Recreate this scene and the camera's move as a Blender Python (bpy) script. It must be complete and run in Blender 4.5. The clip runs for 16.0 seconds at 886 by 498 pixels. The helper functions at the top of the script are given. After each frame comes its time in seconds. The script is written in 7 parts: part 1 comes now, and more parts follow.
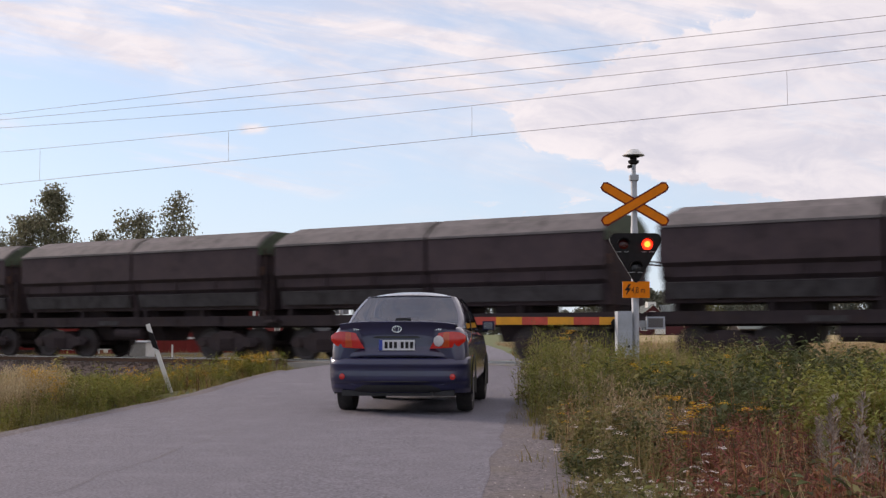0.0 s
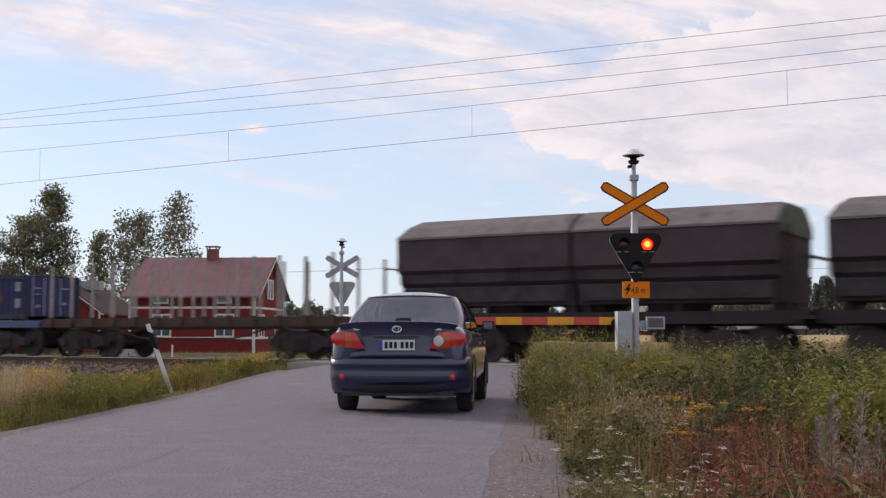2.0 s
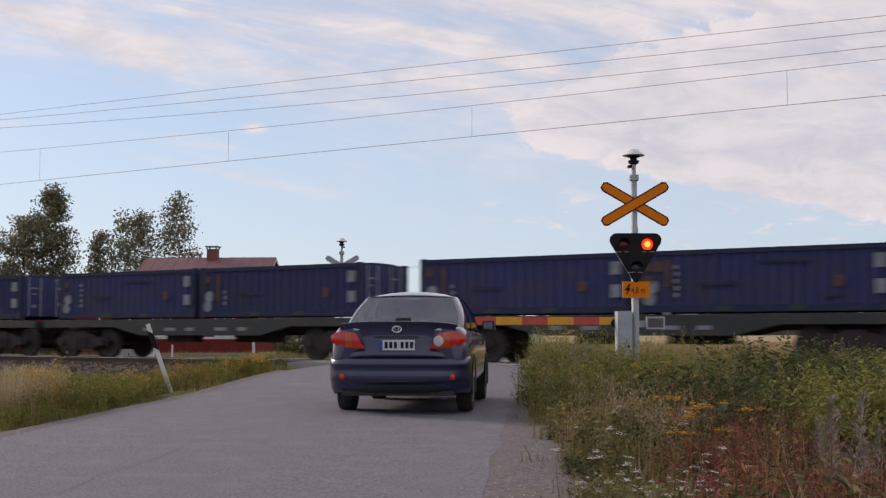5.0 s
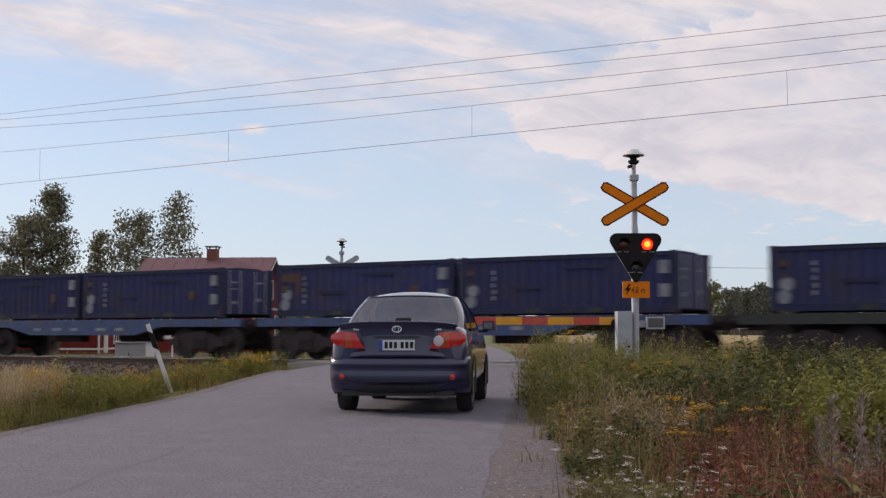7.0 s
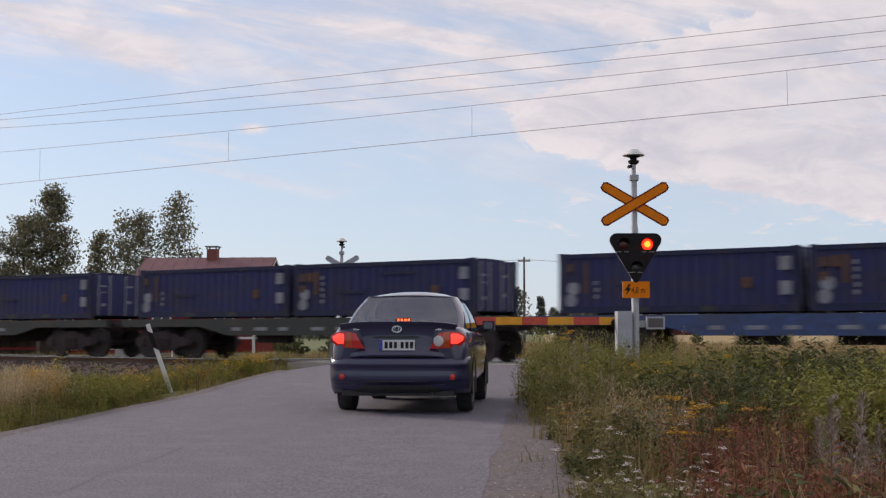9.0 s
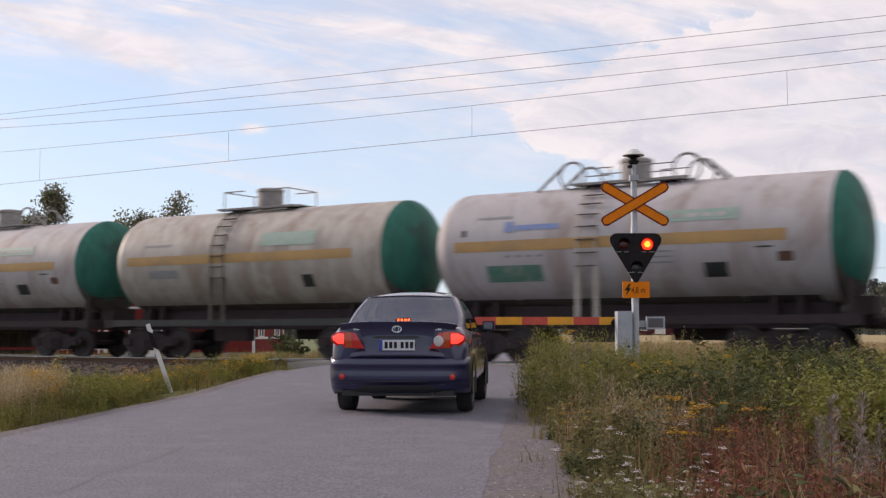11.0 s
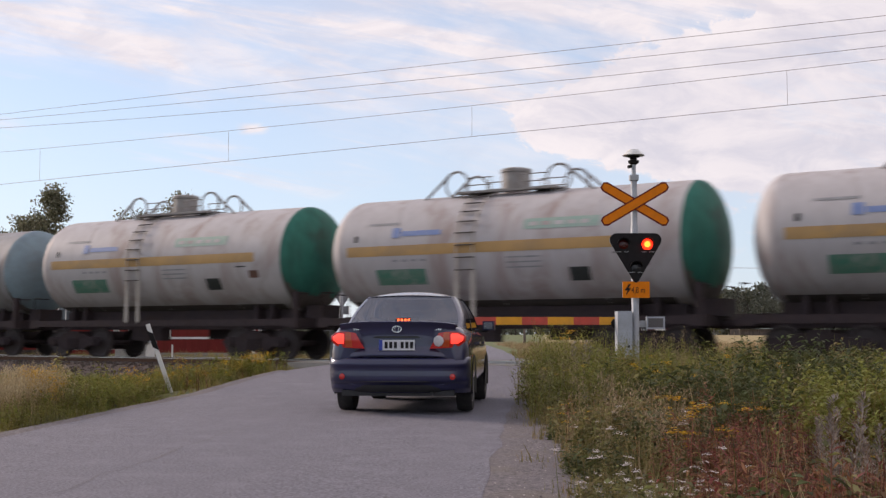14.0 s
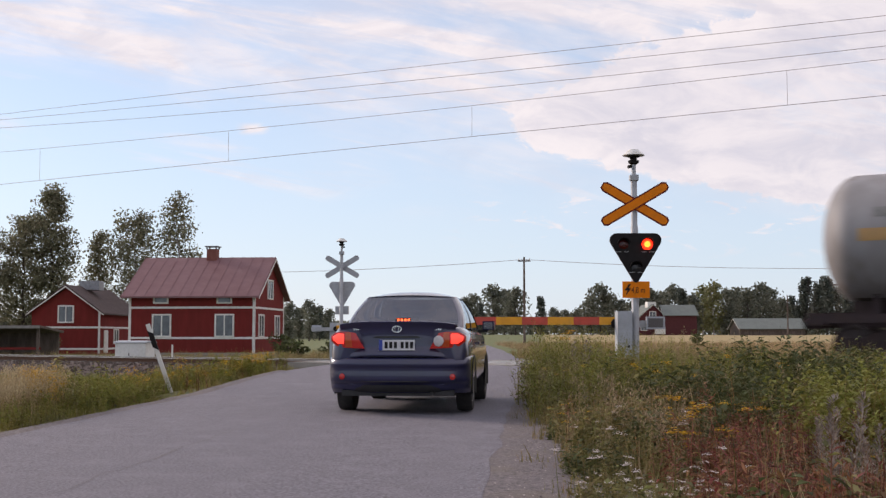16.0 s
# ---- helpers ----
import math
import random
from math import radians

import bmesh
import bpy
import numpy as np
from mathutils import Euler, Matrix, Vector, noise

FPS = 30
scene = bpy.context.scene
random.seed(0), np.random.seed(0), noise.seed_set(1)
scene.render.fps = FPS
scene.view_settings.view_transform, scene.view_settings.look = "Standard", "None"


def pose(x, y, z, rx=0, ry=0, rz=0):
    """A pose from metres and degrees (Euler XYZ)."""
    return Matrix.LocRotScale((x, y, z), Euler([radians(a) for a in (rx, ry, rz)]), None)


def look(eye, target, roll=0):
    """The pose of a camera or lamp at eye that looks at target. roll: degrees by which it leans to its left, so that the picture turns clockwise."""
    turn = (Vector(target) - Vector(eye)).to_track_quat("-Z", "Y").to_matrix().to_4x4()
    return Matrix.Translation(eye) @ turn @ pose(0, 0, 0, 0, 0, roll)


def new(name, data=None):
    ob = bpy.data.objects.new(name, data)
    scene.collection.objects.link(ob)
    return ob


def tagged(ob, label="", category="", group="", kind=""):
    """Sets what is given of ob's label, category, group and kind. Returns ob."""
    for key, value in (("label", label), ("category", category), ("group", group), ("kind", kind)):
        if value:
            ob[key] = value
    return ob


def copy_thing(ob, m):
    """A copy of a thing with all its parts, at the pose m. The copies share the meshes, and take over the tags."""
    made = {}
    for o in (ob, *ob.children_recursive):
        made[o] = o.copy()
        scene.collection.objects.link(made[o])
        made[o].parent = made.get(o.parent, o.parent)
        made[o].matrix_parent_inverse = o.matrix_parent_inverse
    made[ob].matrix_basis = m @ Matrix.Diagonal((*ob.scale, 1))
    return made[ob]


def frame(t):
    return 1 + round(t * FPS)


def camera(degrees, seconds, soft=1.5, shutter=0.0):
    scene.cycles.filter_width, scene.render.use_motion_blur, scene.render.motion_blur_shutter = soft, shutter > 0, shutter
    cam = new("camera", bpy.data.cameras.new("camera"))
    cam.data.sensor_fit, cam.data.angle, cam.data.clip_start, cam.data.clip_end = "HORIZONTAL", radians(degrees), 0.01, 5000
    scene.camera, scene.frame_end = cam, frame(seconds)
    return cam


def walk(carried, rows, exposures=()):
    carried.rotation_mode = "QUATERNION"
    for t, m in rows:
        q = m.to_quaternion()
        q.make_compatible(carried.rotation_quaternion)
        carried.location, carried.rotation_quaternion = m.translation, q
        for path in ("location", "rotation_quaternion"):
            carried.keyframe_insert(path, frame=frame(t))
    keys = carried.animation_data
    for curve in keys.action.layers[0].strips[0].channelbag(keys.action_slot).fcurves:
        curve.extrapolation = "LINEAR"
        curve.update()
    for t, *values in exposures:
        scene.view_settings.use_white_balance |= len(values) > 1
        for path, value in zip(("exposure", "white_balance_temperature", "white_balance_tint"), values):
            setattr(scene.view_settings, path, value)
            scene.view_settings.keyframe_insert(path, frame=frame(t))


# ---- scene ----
EYE_Z = 0.93
cam = camera(41.3, 16.0, soft=1.35, shutter=0.3)
walk(cam, [(0.0, pose(0, 0, EYE_Z, 94.152, 0, 0)), (16.0, pose(0, 0, EYE_Z, 94.152, 0, 0))], exposures=[(0.0, 0.35, 6850, 20), (2.2, 0.35, 6850, 20), (3.4, 0.14, 6850, 20), (9.2, 0.14, 6850, 20), (11.2, 0.35, 6850, 20), (16.0, 0.35, 6850, 20)])

# the railway: a straight line through TRACK, turned by -31.2 degrees; the train runs at SPEED along it
TRACK, SKEW, RAIL_Z, SPEED = Vector((4.13, 30.6, 0)), -31.2, 0.18, 19.07
ALONG = Vector((math.cos(radians(SKEW)), math.sin(radians(SKEW)), 0))
ACROSS = Vector((-ALONG.y, ALONG.x, 0))
SUN_AZ, SUN_EL = -60.0, 22.0      # degrees: clockwise from the view's direction, and up


def track_pose(s, d=0.0, z=RAIL_Z, turn=0.0):
    p = TRACK + ALONG * s + ACROSS * d
    return pose(p.x, p.y, z, 0, 0, SKEW + turn)


# ---------------------------------------------------------------- node helpers
class E:
    """Arithmetic on sockets."""
    def __init__(self, tree, sock):
        self.t, self.s = tree, sock

    def op(self, kind, *others):
        n = self.t.nodes.new("ShaderNodeMath")
        n.operation = kind
        for i, v in enumerate((self, *others)):
            if isinstance(v, E):
                self.t.links.new(v.s, n.inputs[i])
            else:
                n.inputs[i].default_value = v
        return E(self.t, n.outputs[0])

    def __add__(self, o): return self.op("ADD", o)
    def __sub__(self, o): return self.op("SUBTRACT", o)
    def __mul__(self, o): return self.op("MULTIPLY", o)
    def __truediv__(self, o): return self.op("DIVIDE", o)
    def clamp(self): return self.op("ADD", 0.0).op("MAXIMUM", 0.0).op("MINIMUM", 1.0)

    def step(self, a, b):
        n = self.t.nodes.new("ShaderNodeMapRange")
        n.interpolation_type = "SMOOTHSTEP"
        self.t.links.new(self.s, n.inputs[0])
        n.inputs[1].default_value, n.inputs[2].default_value = a, b
        n.inputs[3].default_value, n.inputs[4].default_value = 0.0, 1.0
        return E(self.t, n.outputs[0])


def noise_tex(t, vec, scale, detail=4.0, rough=0.55, dist=0.0):
    n = t.nodes.new("ShaderNodeTexNoise")
    n.inputs["Scale"].default_value, n.inputs["Detail"].default_value = scale, detail
    n.inputs["Roughness"].default_value, n.inputs["Distortion"].default_value = rough, dist
    if vec is not None:
        t.links.new(vec, n.inputs["Vector"])
    return E(t, n.outputs["Fac"])


def mix_rgb(t, fac, a, b, blend="MIX"):
    n = t.nodes.new("ShaderNodeMix")
    n.data_type, n.blend_type = "RGBA", blend
    for i, v in ((0, fac), (6, a), (7, b)):
        if isinstance(v, E):
            t.links.new(v.s, n.inputs[i])
        elif hasattr(v, "is_linked"):
            t.links.new(v, n.inputs[i])
        else:
            n.inputs[i].default_value = v if i == 0 else (*v, 1.0)
    return n.outputs[2]


def vec_of(t, x, y, z=0.0):
    n = t.nodes.new("ShaderNodeCombineXYZ")
    for i, v in enumerate((x, y, z)):
        if isinstance(v, E):
            t.links.new(v.s, n.inputs[i])
        else:
            n.inputs[i].default_value = v
    return n.outputs[0]


# ---------------------------------------------------------------- world and sun
def build_world():
    w = bpy.data.worlds.new("sky")
    scene.world = w
    w.use_nodes = True
    t = w.node_tree
    bg = t.nodes["Background"]
    sky = t.nodes.new("ShaderNodeTexSky")
    sky.sky_type, sky.sun_disc = "NISHITA", False
    sky.sun_elevation, sky.sun_rotation = radians(SUN_EL), radians(SUN_AZ)
    sky.air_density, sky.dust_density, sky.ozone_density = 1.0, 0.5, 3.0
    tc = t.nodes.new("ShaderNodeTexCoord")
    sep = t.nodes.new("ShaderNodeSeparateXYZ")
    t.links.new(tc.outputs["Generated"], sep.inputs[0])
    dx, dy, dz = (E(t, sep.outputs[i]) for i in range(3))
    ay = dy.op("ABSOLUTE").op("MAXIMUM", 0.05)
    u, v = dx / ay, dz.op("MAXIMUM", 0.0) / ay
    # big cumulus bank to the right: its ragged rim is told by a curve of u over height
    n1 = noise_tex(t, vec_of(t, u * 1.0, v * 1.5, 3.1), 11.0, 9.0, 0.62, 0.4)
    n2 = noise_tex(t, vec_of(t, u * 0.6, v * 1.9, 7.7), 12.0, 9.0, 0.64, 0.7)
    n3 = noise_tex(t, vec_of(t, u * 1.0, v * 1.5, 1.2), 34.0, 9.0, 0.68, 0.6)
    ramp = t.nodes.new("ShaderNodeValToRGB")
    ramp.color_ramp.interpolation = "B_SPLINE"
    rim = ((0.30, 0.42), (0.40, 0.24), (0.48, 0.125), (0.56, 0.05), (0.64, 0.03), (0.72, 0.12), (0.76, 0.14), (0.83, 0.16), (0.96, 0.30))
    for k, (p, w) in enumerate(rim):
        el = ramp.color_ramp.elements[k] if k < 2 else ramp.color_ramp.elements.new(p)
        el.position, el.color = p, (w, w, w, 1)
    t.links.new((v * 3.333).clamp().s, ramp.inputs[0])
    split = t.nodes.new("ShaderNodeSeparateColor")
    t.links.new(ramp.outputs[0], split.inputs[0])
    edge = u - E(t, split.outputs[0]) + (n1 - 0.5) * 0.09 + (n3 - 0.5) * 0.12
    bank = edge.step(-0.006, 0.022) * (n2 * 1.6 + n3 * 0.7 - 0.15).clamp()
    bank = bank * (edge.step(0.30, 0.02) * 0.45 + 0.55)
    # the white veil that comes down from the upper left, in long streaks
    over = v + u * 0.20
    n4 = noise_tex(t, vec_of(t, u * 0.8, over * 7.0, 5.5), 5.0, 8.0, 0.6, 0.4)
    n5 = noise_tex(t, vec_of(t, u * 1.0, over * 2.2, 9.5), 5.5, 6.0, 0.55, 0.6)
    veil = (over + (n5 - 0.5) * 0.05).step(0.150, 0.205) * (n4.step(0.36, 0.62) * 0.72 + n5.step(0.3, 0.62) * 0.30)
    # a thinner wash over the middle and wisps in the blue
    wash = (u + 0.22).step(0.0, 0.26) * v.step(0.06, 0.17) * n5.step(0.30, 0.75) * 0.34
    wisp = n4.step(0.52, 0.70) * n5.step(0.44, 0.62) * v.step(0.09, 0.14) * 0.6
    # small torn clouds low over the fields
    n6 = noise_tex(t, vec_of(t, u * 0.8, v * 2.6, 2.0), 30.0, 8.0, 0.66, 0.5)
    low = n6.step(0.54, 0.66) * (v.step(0.06, 0.085) - v.step(0.11, 0.135)) * (u + 0.02).step(0.0, 0.12) * 0.75
    puff = n6.step(0.40, 0.56) * ((u + 0.163).op("ABSOLUTE") * -1.0 + 0.018).step(0.0, 0.014) * ((v - 0.176).op("ABSOLUTE") * -1.0 + 0.007).step(0.0, 0.006)
    cover = (bank + veil + wash * 0.8 + wisp).op("MAXIMUM", low).op("MAXIMUM", puff).clamp()
    haze = (v * -1.0 + 0.30).step(-0.02, 0.30) * 0.30 + 0.42
    n7 = noise_tex(t, vec_of(t, u * 0.8, v * 2.0, 4.4), 18.0, 8.0, 0.62, 0.5)
    tint = mix_rgb(t, (n7.step(0.32, 0.66) * 0.75 + edge.step(0.10, 0.0) * 0.35).clamp(), (4.25, 4.38, 4.85), (5.75, 5.68, 5.72))
    base = mix_rgb(t, haze, sky.outputs[0], (4.05, 5.15, 6.2))
    col = mix_rgb(t, cover * 0.92, base, tint)
    t.links.new(col, bg.inputs[0])
    bg.inputs[1].default_value = 0.125
    return w


def build_sun():
    sun = bpy.data.lights.new("sun", "SUN")
    sun.energy, sun.angle, sun.color = 2.3, radians(12), (1.0, 0.87, 0.72)
    ob = new("sun", sun)
    a, e = radians(SUN_AZ), radians(SUN_EL)
    d = Vector((math.sin(a) * math.cos(e), math.cos(a) * math.cos(e), math.sin(e)))
    ob.matrix_world = look(d * 60, (0, 0, 0))


build_world()
build_sun()


# ---------------------------------------------------------------- materials
def material(name, color, rough=0.7, metal=0.0, color2=None, scale=6.0, stain=None, stain_amt=0.0, stain_scale=1.2,
             bump=0.0, bump_scale=40.0, emit=0.0, emit_color=None, alpha=None, trans=0.0, coat=0.0, vary=0.0, island=0.0, stretch=(1, 1, 1), spec=None):
    m = bpy.data.materials.new(name)
    m.use_nodes = True
    t = m.node_tree
    b = t.nodes["Principled BSDF"]
    tc = t.nodes.new("ShaderNodeTexCoord")
    mp = t.nodes.new("ShaderNodeMapping")
    mp.inputs["Scale"].default_value = stretch
    t.links.new(tc.outputs["Object"], mp.inputs[0])
    vec = mp.outputs[0]
    c2 = color2 or tuple(c * 0.75 for c in color)
    fine = noise_tex(t, vec, scale, 6.0, 0.6)
    col = mix_rgb(t, fine.step(0.3, 0.7), color, c2)
    if stain:
        big = noise_tex(t, vec, stain_scale, 5.0, 0.62, 0.6)
        col = mix_rgb(t, big.step(0.45, 0.72) * stain_amt, col, stain)
    if vary:
        oi = t.nodes.new("ShaderNodeObjectInfo")
        hs = t.nodes.new("ShaderNodeHueSaturation")
        t.links.new((E(t, oi.outputs["Random"]) * vary + (1 - vary / 2)).s, hs.inputs["Value"])
        t.links.new(col, hs.inputs["Color"])
        col = hs.outputs[0]
    if island:
        gi = t.nodes.new("ShaderNodeNewGeometry")
        hs = t.nodes.new("ShaderNodeHueSaturation")
        r = E(t, gi.outputs["Random Per Island"])
        t.links.new((r * island + (1 - island / 2)).s, hs.inputs["Value"])
        t.links.new((r * 7.31).op("FRACT").op("MULTIPLY_ADD", island * 0.06, 0.5 - island * 0.03).s, hs.inputs["Hue"])
        t.links.new(col, hs.inputs["Color"])
        col = hs.outputs[0]
    t.links.new(col, b.inputs["Base Color"])
    t.links.new((fine * 0.25 + (rough - 0.12)).clamp().s, b.inputs["Roughness"])
    b.inputs["Metallic"].default_value = metal
    if spec is not None:
        b.inputs["Specular IOR Level"].default_value = spec
    if coat:
        b.inputs["Coat Weight"].default_value, b.inputs["Coat Roughness"].default_value = coat, 0.16
    if trans:
        b.inputs["Transmission Weight"].default_value = trans
    if emit:
        b.inputs["Emission Color"].default_value = (*(emit_color or color), 1)
        b.inputs["Emission Strength"].default_value = emit
    if bump:
        bp = t.nodes.new("ShaderNodeBump")
        bp.inputs["Strength"].default_value, bp.inputs["Distance"].default_value = min(1.0, bump), 0.02
        t.links.new(noise_tex(t, vec, bump_scale, 6.0, 0.65).s, bp.inputs["Height"])
        t.links.new(bp.outputs[0], b.inputs["Normal"])
    return m


def leafy(name, color, color2, rough=0.6, scale=1.5, island=0.5):
    """Leaves and grass: some light passes through."""
    m = material(name, color, rough, color2=color2, scale=scale, island=island, spec=0.25)
    t = m.node_tree
    b = t.nodes["Principled BSDF"]
    tr = t.nodes.new("ShaderNodeBsdfTranslucent")
    mx = t.nodes.new("ShaderNodeMixShader")
    mx.inputs[0].default_value = 0.35
    src = b.inputs["Base Color"].links[0].from_socket
    t.links.new(src, tr.inputs[0])
    out = t.nodes["Material Output"]
    t.links.new(b.outputs[0], mx.inputs[1])
    t.links.new(tr.outputs[0], mx.inputs[2])
    t.links.new(mx.outputs[0], out.inputs[0])
    return m


M = dict(
    asphalt=material("asphalt", (0.222, 0.211, 0.250), 0.85, color2=(0.092, 0.087, 0.108), scale=48, stain=(0.213, 0.204, 0.238), stain_amt=0.5, stain_scale=2.2, bump=0.8, bump_scale=90),
    patch=material("asphalt_patch", (0.135, 0.125, 0.127), 0.85, color2=(0.11, 0.102, 0.104), scale=60, bump=0.5, bump_scale=130),
    gravel=material("gravel", (0.215, 0.188, 0.200), 0.95, color2=(0.090, 0.080, 0.086), scale=30, stain=(0.17, 0.145, 0.12), stain_amt=0.7, stain_scale=1.6, bump=1.0, bump_scale=60),
    soil=material("meadow_soil", (0.06, 0.07, 0.025), 0.95, color2=(0.10, 0.085, 0.04), scale=3.0, stain=(0.05, 0.075, 0.02), stain_amt=0.8, stain_scale=0.2, bump=0.8, bump_scale=14),
    field=material("stubble", (0.36, 0.27, 0.12), 0.95, color2=(0.28, 0.215, 0.10), scale=0.6, stain=(0.20, 0.19, 0.07), stain_amt=0.55, stain_scale=0.05, bump=0.7, bump_scale=6),
    lawn=material("lawn", (0.085, 0.12, 0.03), 0.95, color2=(0.13, 0.135, 0.05), scale=1.2, bump=0.7, bump_scale=8),
    ballast=material("ballast", (0.11, 0.085, 0.075), 0.95, color2=(0.045, 0.036, 0.033), scale=22, stain=(0.09, 0.05, 0.035), stain_amt=0.6, bump=1.0, bump_scale=26, island=0.7),
    sleeper=material("sleeper", (0.21, 0.20, 0.19), 0.9, scale=12, stain=(0.10, 0.07, 0.05), stain_amt=0.7, bump=0.4),
    rail=material("rail_steel", (0.16, 0.09, 0.06), 0.75, metal=0.5, scale=20),
    railtop=material("rail_head", (0.75, 0.75, 0.76), 0.28, metal=1.0, scale=30),
    deckpanel=material("crossing_panel", (0.30, 0.285, 0.27), 0.9, scale=25, stain=(0.14, 0.12, 0.11), stain_amt=0.6, bump=0.4),
    galv=material("galvanised", (0.40, 0.42, 0.45), 0.6, metal=0.2, color2=(0.34, 0.36, 0.39), scale=9, stain=(0.30, 0.30, 0.30), stain_amt=0.4, stain_scale=3),
    greypaint=material("grey_paint", (0.40, 0.43, 0.48), 0.6, color2=(0.36, 0.39, 0.43), scale=14, stain=(0.24, 0.24, 0.23), stain_amt=0.35, stain_scale=2.0),
    whitepaint=material("white_paint", (0.72, 0.72, 0.70), 0.6, color2=(0.62, 0.62, 0.60), scale=10, stain=(0.40, 0.37, 0.33), stain_amt=0.3, stain_scale=1.4),
    black=material("black_paint", (0.014, 0.012, 0.013), 0.65, spec=0.2, scale=10),
    orange=material("sign_orange", (0.84, 0.225, 0.003), 0.6, spec=0.2, color2=(0.76, 0.195, 0.003), scale=7, stain=(0.55, 0.17, 0.01), stain_amt=0.25, stain_scale=4),
    signred=material("sign_red", (0.16, 0.018, 0.012), 0.6, spec=0.2, color2=(0.12, 0.014, 0.01), scale=8),
    boomred=material("boom_red", (0.60, 0.075, 0.045), 0.5, color2=(0.5, 0.065, 0.04), scale=6, stain=(0.3, 0.10, 0.07), stain_amt=0.3, stain_scale=3),
    boomyellow=material("boom_yellow", (0.80, 0.36, 0.015), 0.5, color2=(0.70, 0.31, 0.015), scale=6, stain=(0.4, 0.22, 0.06), stain_amt=0.3, stain_scale=3),
    lamp_on=material("red_lamp_lit", (1.0, 0.10, 0.01), 0.4, emit=2.6, emit_color=(1.0, 0.02, 0.006)),
    lamp_core=material("lamp_core_lit", (1.0, 0.4, 0.1), 0.4, emit=4.0, emit_color=(1.0, 0.16, 0.012)),
    lamp_off=material("red_lens_dark", (0.07, 0.006, 0.006), 0.25, scale=20),
    glassdark=material("glass_dark", (0.03, 0.03, 0.035), 0.25, scale=20),
)


# ---------------------------------------------------------------- mesh helpers
def mesh_of(name, verts, faces, mats, idx=None, smooth=False):
    me = bpy.data.meshes.new(name)
    me.from_pydata([tuple(v) for v in verts], [], [tuple(f) for f in faces])
    for m in (mats if isinstance(mats, (list, tuple)) else [mats]):
        me.materials.append(m)
    if idx is not None:
        me.polygons.foreach_set("material_index", np.asarray(idx, dtype=np.int32))
    if smooth:
        me.polygons.foreach_set("use_smooth", np.ones(len(me.polygons), dtype=bool))
    me.update()
    return me


def link(name, me, parent=None, label="", category="", kind="", group=""):
    ob = new(name, me)
    if parent is not None:
        ob.parent = parent
    return tagged(ob, label, category, group, kind)


def part(name, bm, mat, parent, label="", smooth=False, bevel=0.0):
    """Links a bmesh as one mesh object under a thing or a part."""
    if bevel:
        sharp = [e for e in bm.edges if len(e.link_faces) == 2 and e.calc_face_angle(0) > 0.6]
        bmesh.ops.bevel(bm, geom=sharp, offset=bevel, segments=2, affect="EDGES", profile=0.6, clamp_overlap=True)
    me = bpy.data.meshes.new(name)
    bmesh.ops.recalc_face_normals(bm, faces=bm.faces)
    bm.to_mesh(me)
    bm.free()
    me.materials.append(mat)
    if smooth:
        for p in me.polygons:
            p.use_smooth = True
        me.set_sharp_from_angle(angle=radians(38))
    return link(name, me, parent, label)


def thing(name, m, label, category, group=""):
    ob = new(name)
    ob.empty_display_size = 0.2
    ob.matrix_world = m
    return tagged(ob, label, category, group)


def box(bm, x0, x1, y0, y1, z0, z1):
    v = [bm.verts.new(p) for p in ((x0, y0, z0), (x1, y0, z0), (x1, y1, z0), (x0, y1, z0), (x0, y0, z1), (x1, y0, z1), (x1, y1, z1), (x0, y1, z1))]
    for f in ((0, 3, 2, 1), (4, 5, 6, 7), (0, 1, 5, 4), (1, 2, 6, 5), (2, 3, 7, 6), (3, 0, 4, 7)):
        bm.faces.new([v[i] for i in f])
    return v


def B(*args):
    """A bmesh of boxes, each as six numbers."""
    bm = bmesh.new()
    for a in args:
        box(bm, *a)
    return bm


def rod(bm, a, b, r, r2=None, seg=10):
    a, b = Vector(a), Vector(b)
    d = b - a
    q = d.to_track_quat("Z", "Y").to_matrix().to_4x4()
    bmesh.ops.create_cone(bm, cap_ends=True, segments=seg, radius1=r, radius2=r if r2 is None else r2, depth=d.length, matrix=Matrix.Translation((a + b) / 2) @ q)
    return bm


def R(*rods, seg=10):
    bm = bmesh.new()
    for a in rods:
        rod(bm, *a, seg=seg)
    return bm


def prism(bm, pts, axis, a, b):
    """Extrudes an outline (pairs) along an axis from a to b."""
    def at(p, w):
        return {"x": (w, p[0], p[1]), "y": (p[0], w, p[1]), "z": (p[0], p[1], w)}[axis]
    lo, hi = [bm.verts.new(at(p, a)) for p in pts], [bm.verts.new(at(p, b)) for p in pts]
    n = len(pts)
    bm.faces.new(lo)
    bm.faces.new(hi[::-1])
    for i in range(n):
        bm.faces.new((lo[i], lo[(i + 1) % n], hi[(i + 1) % n], hi[i]))
    return bm


def P(pts, axis, a, b):
    return prism(bmesh.new(), pts, axis, a, b)


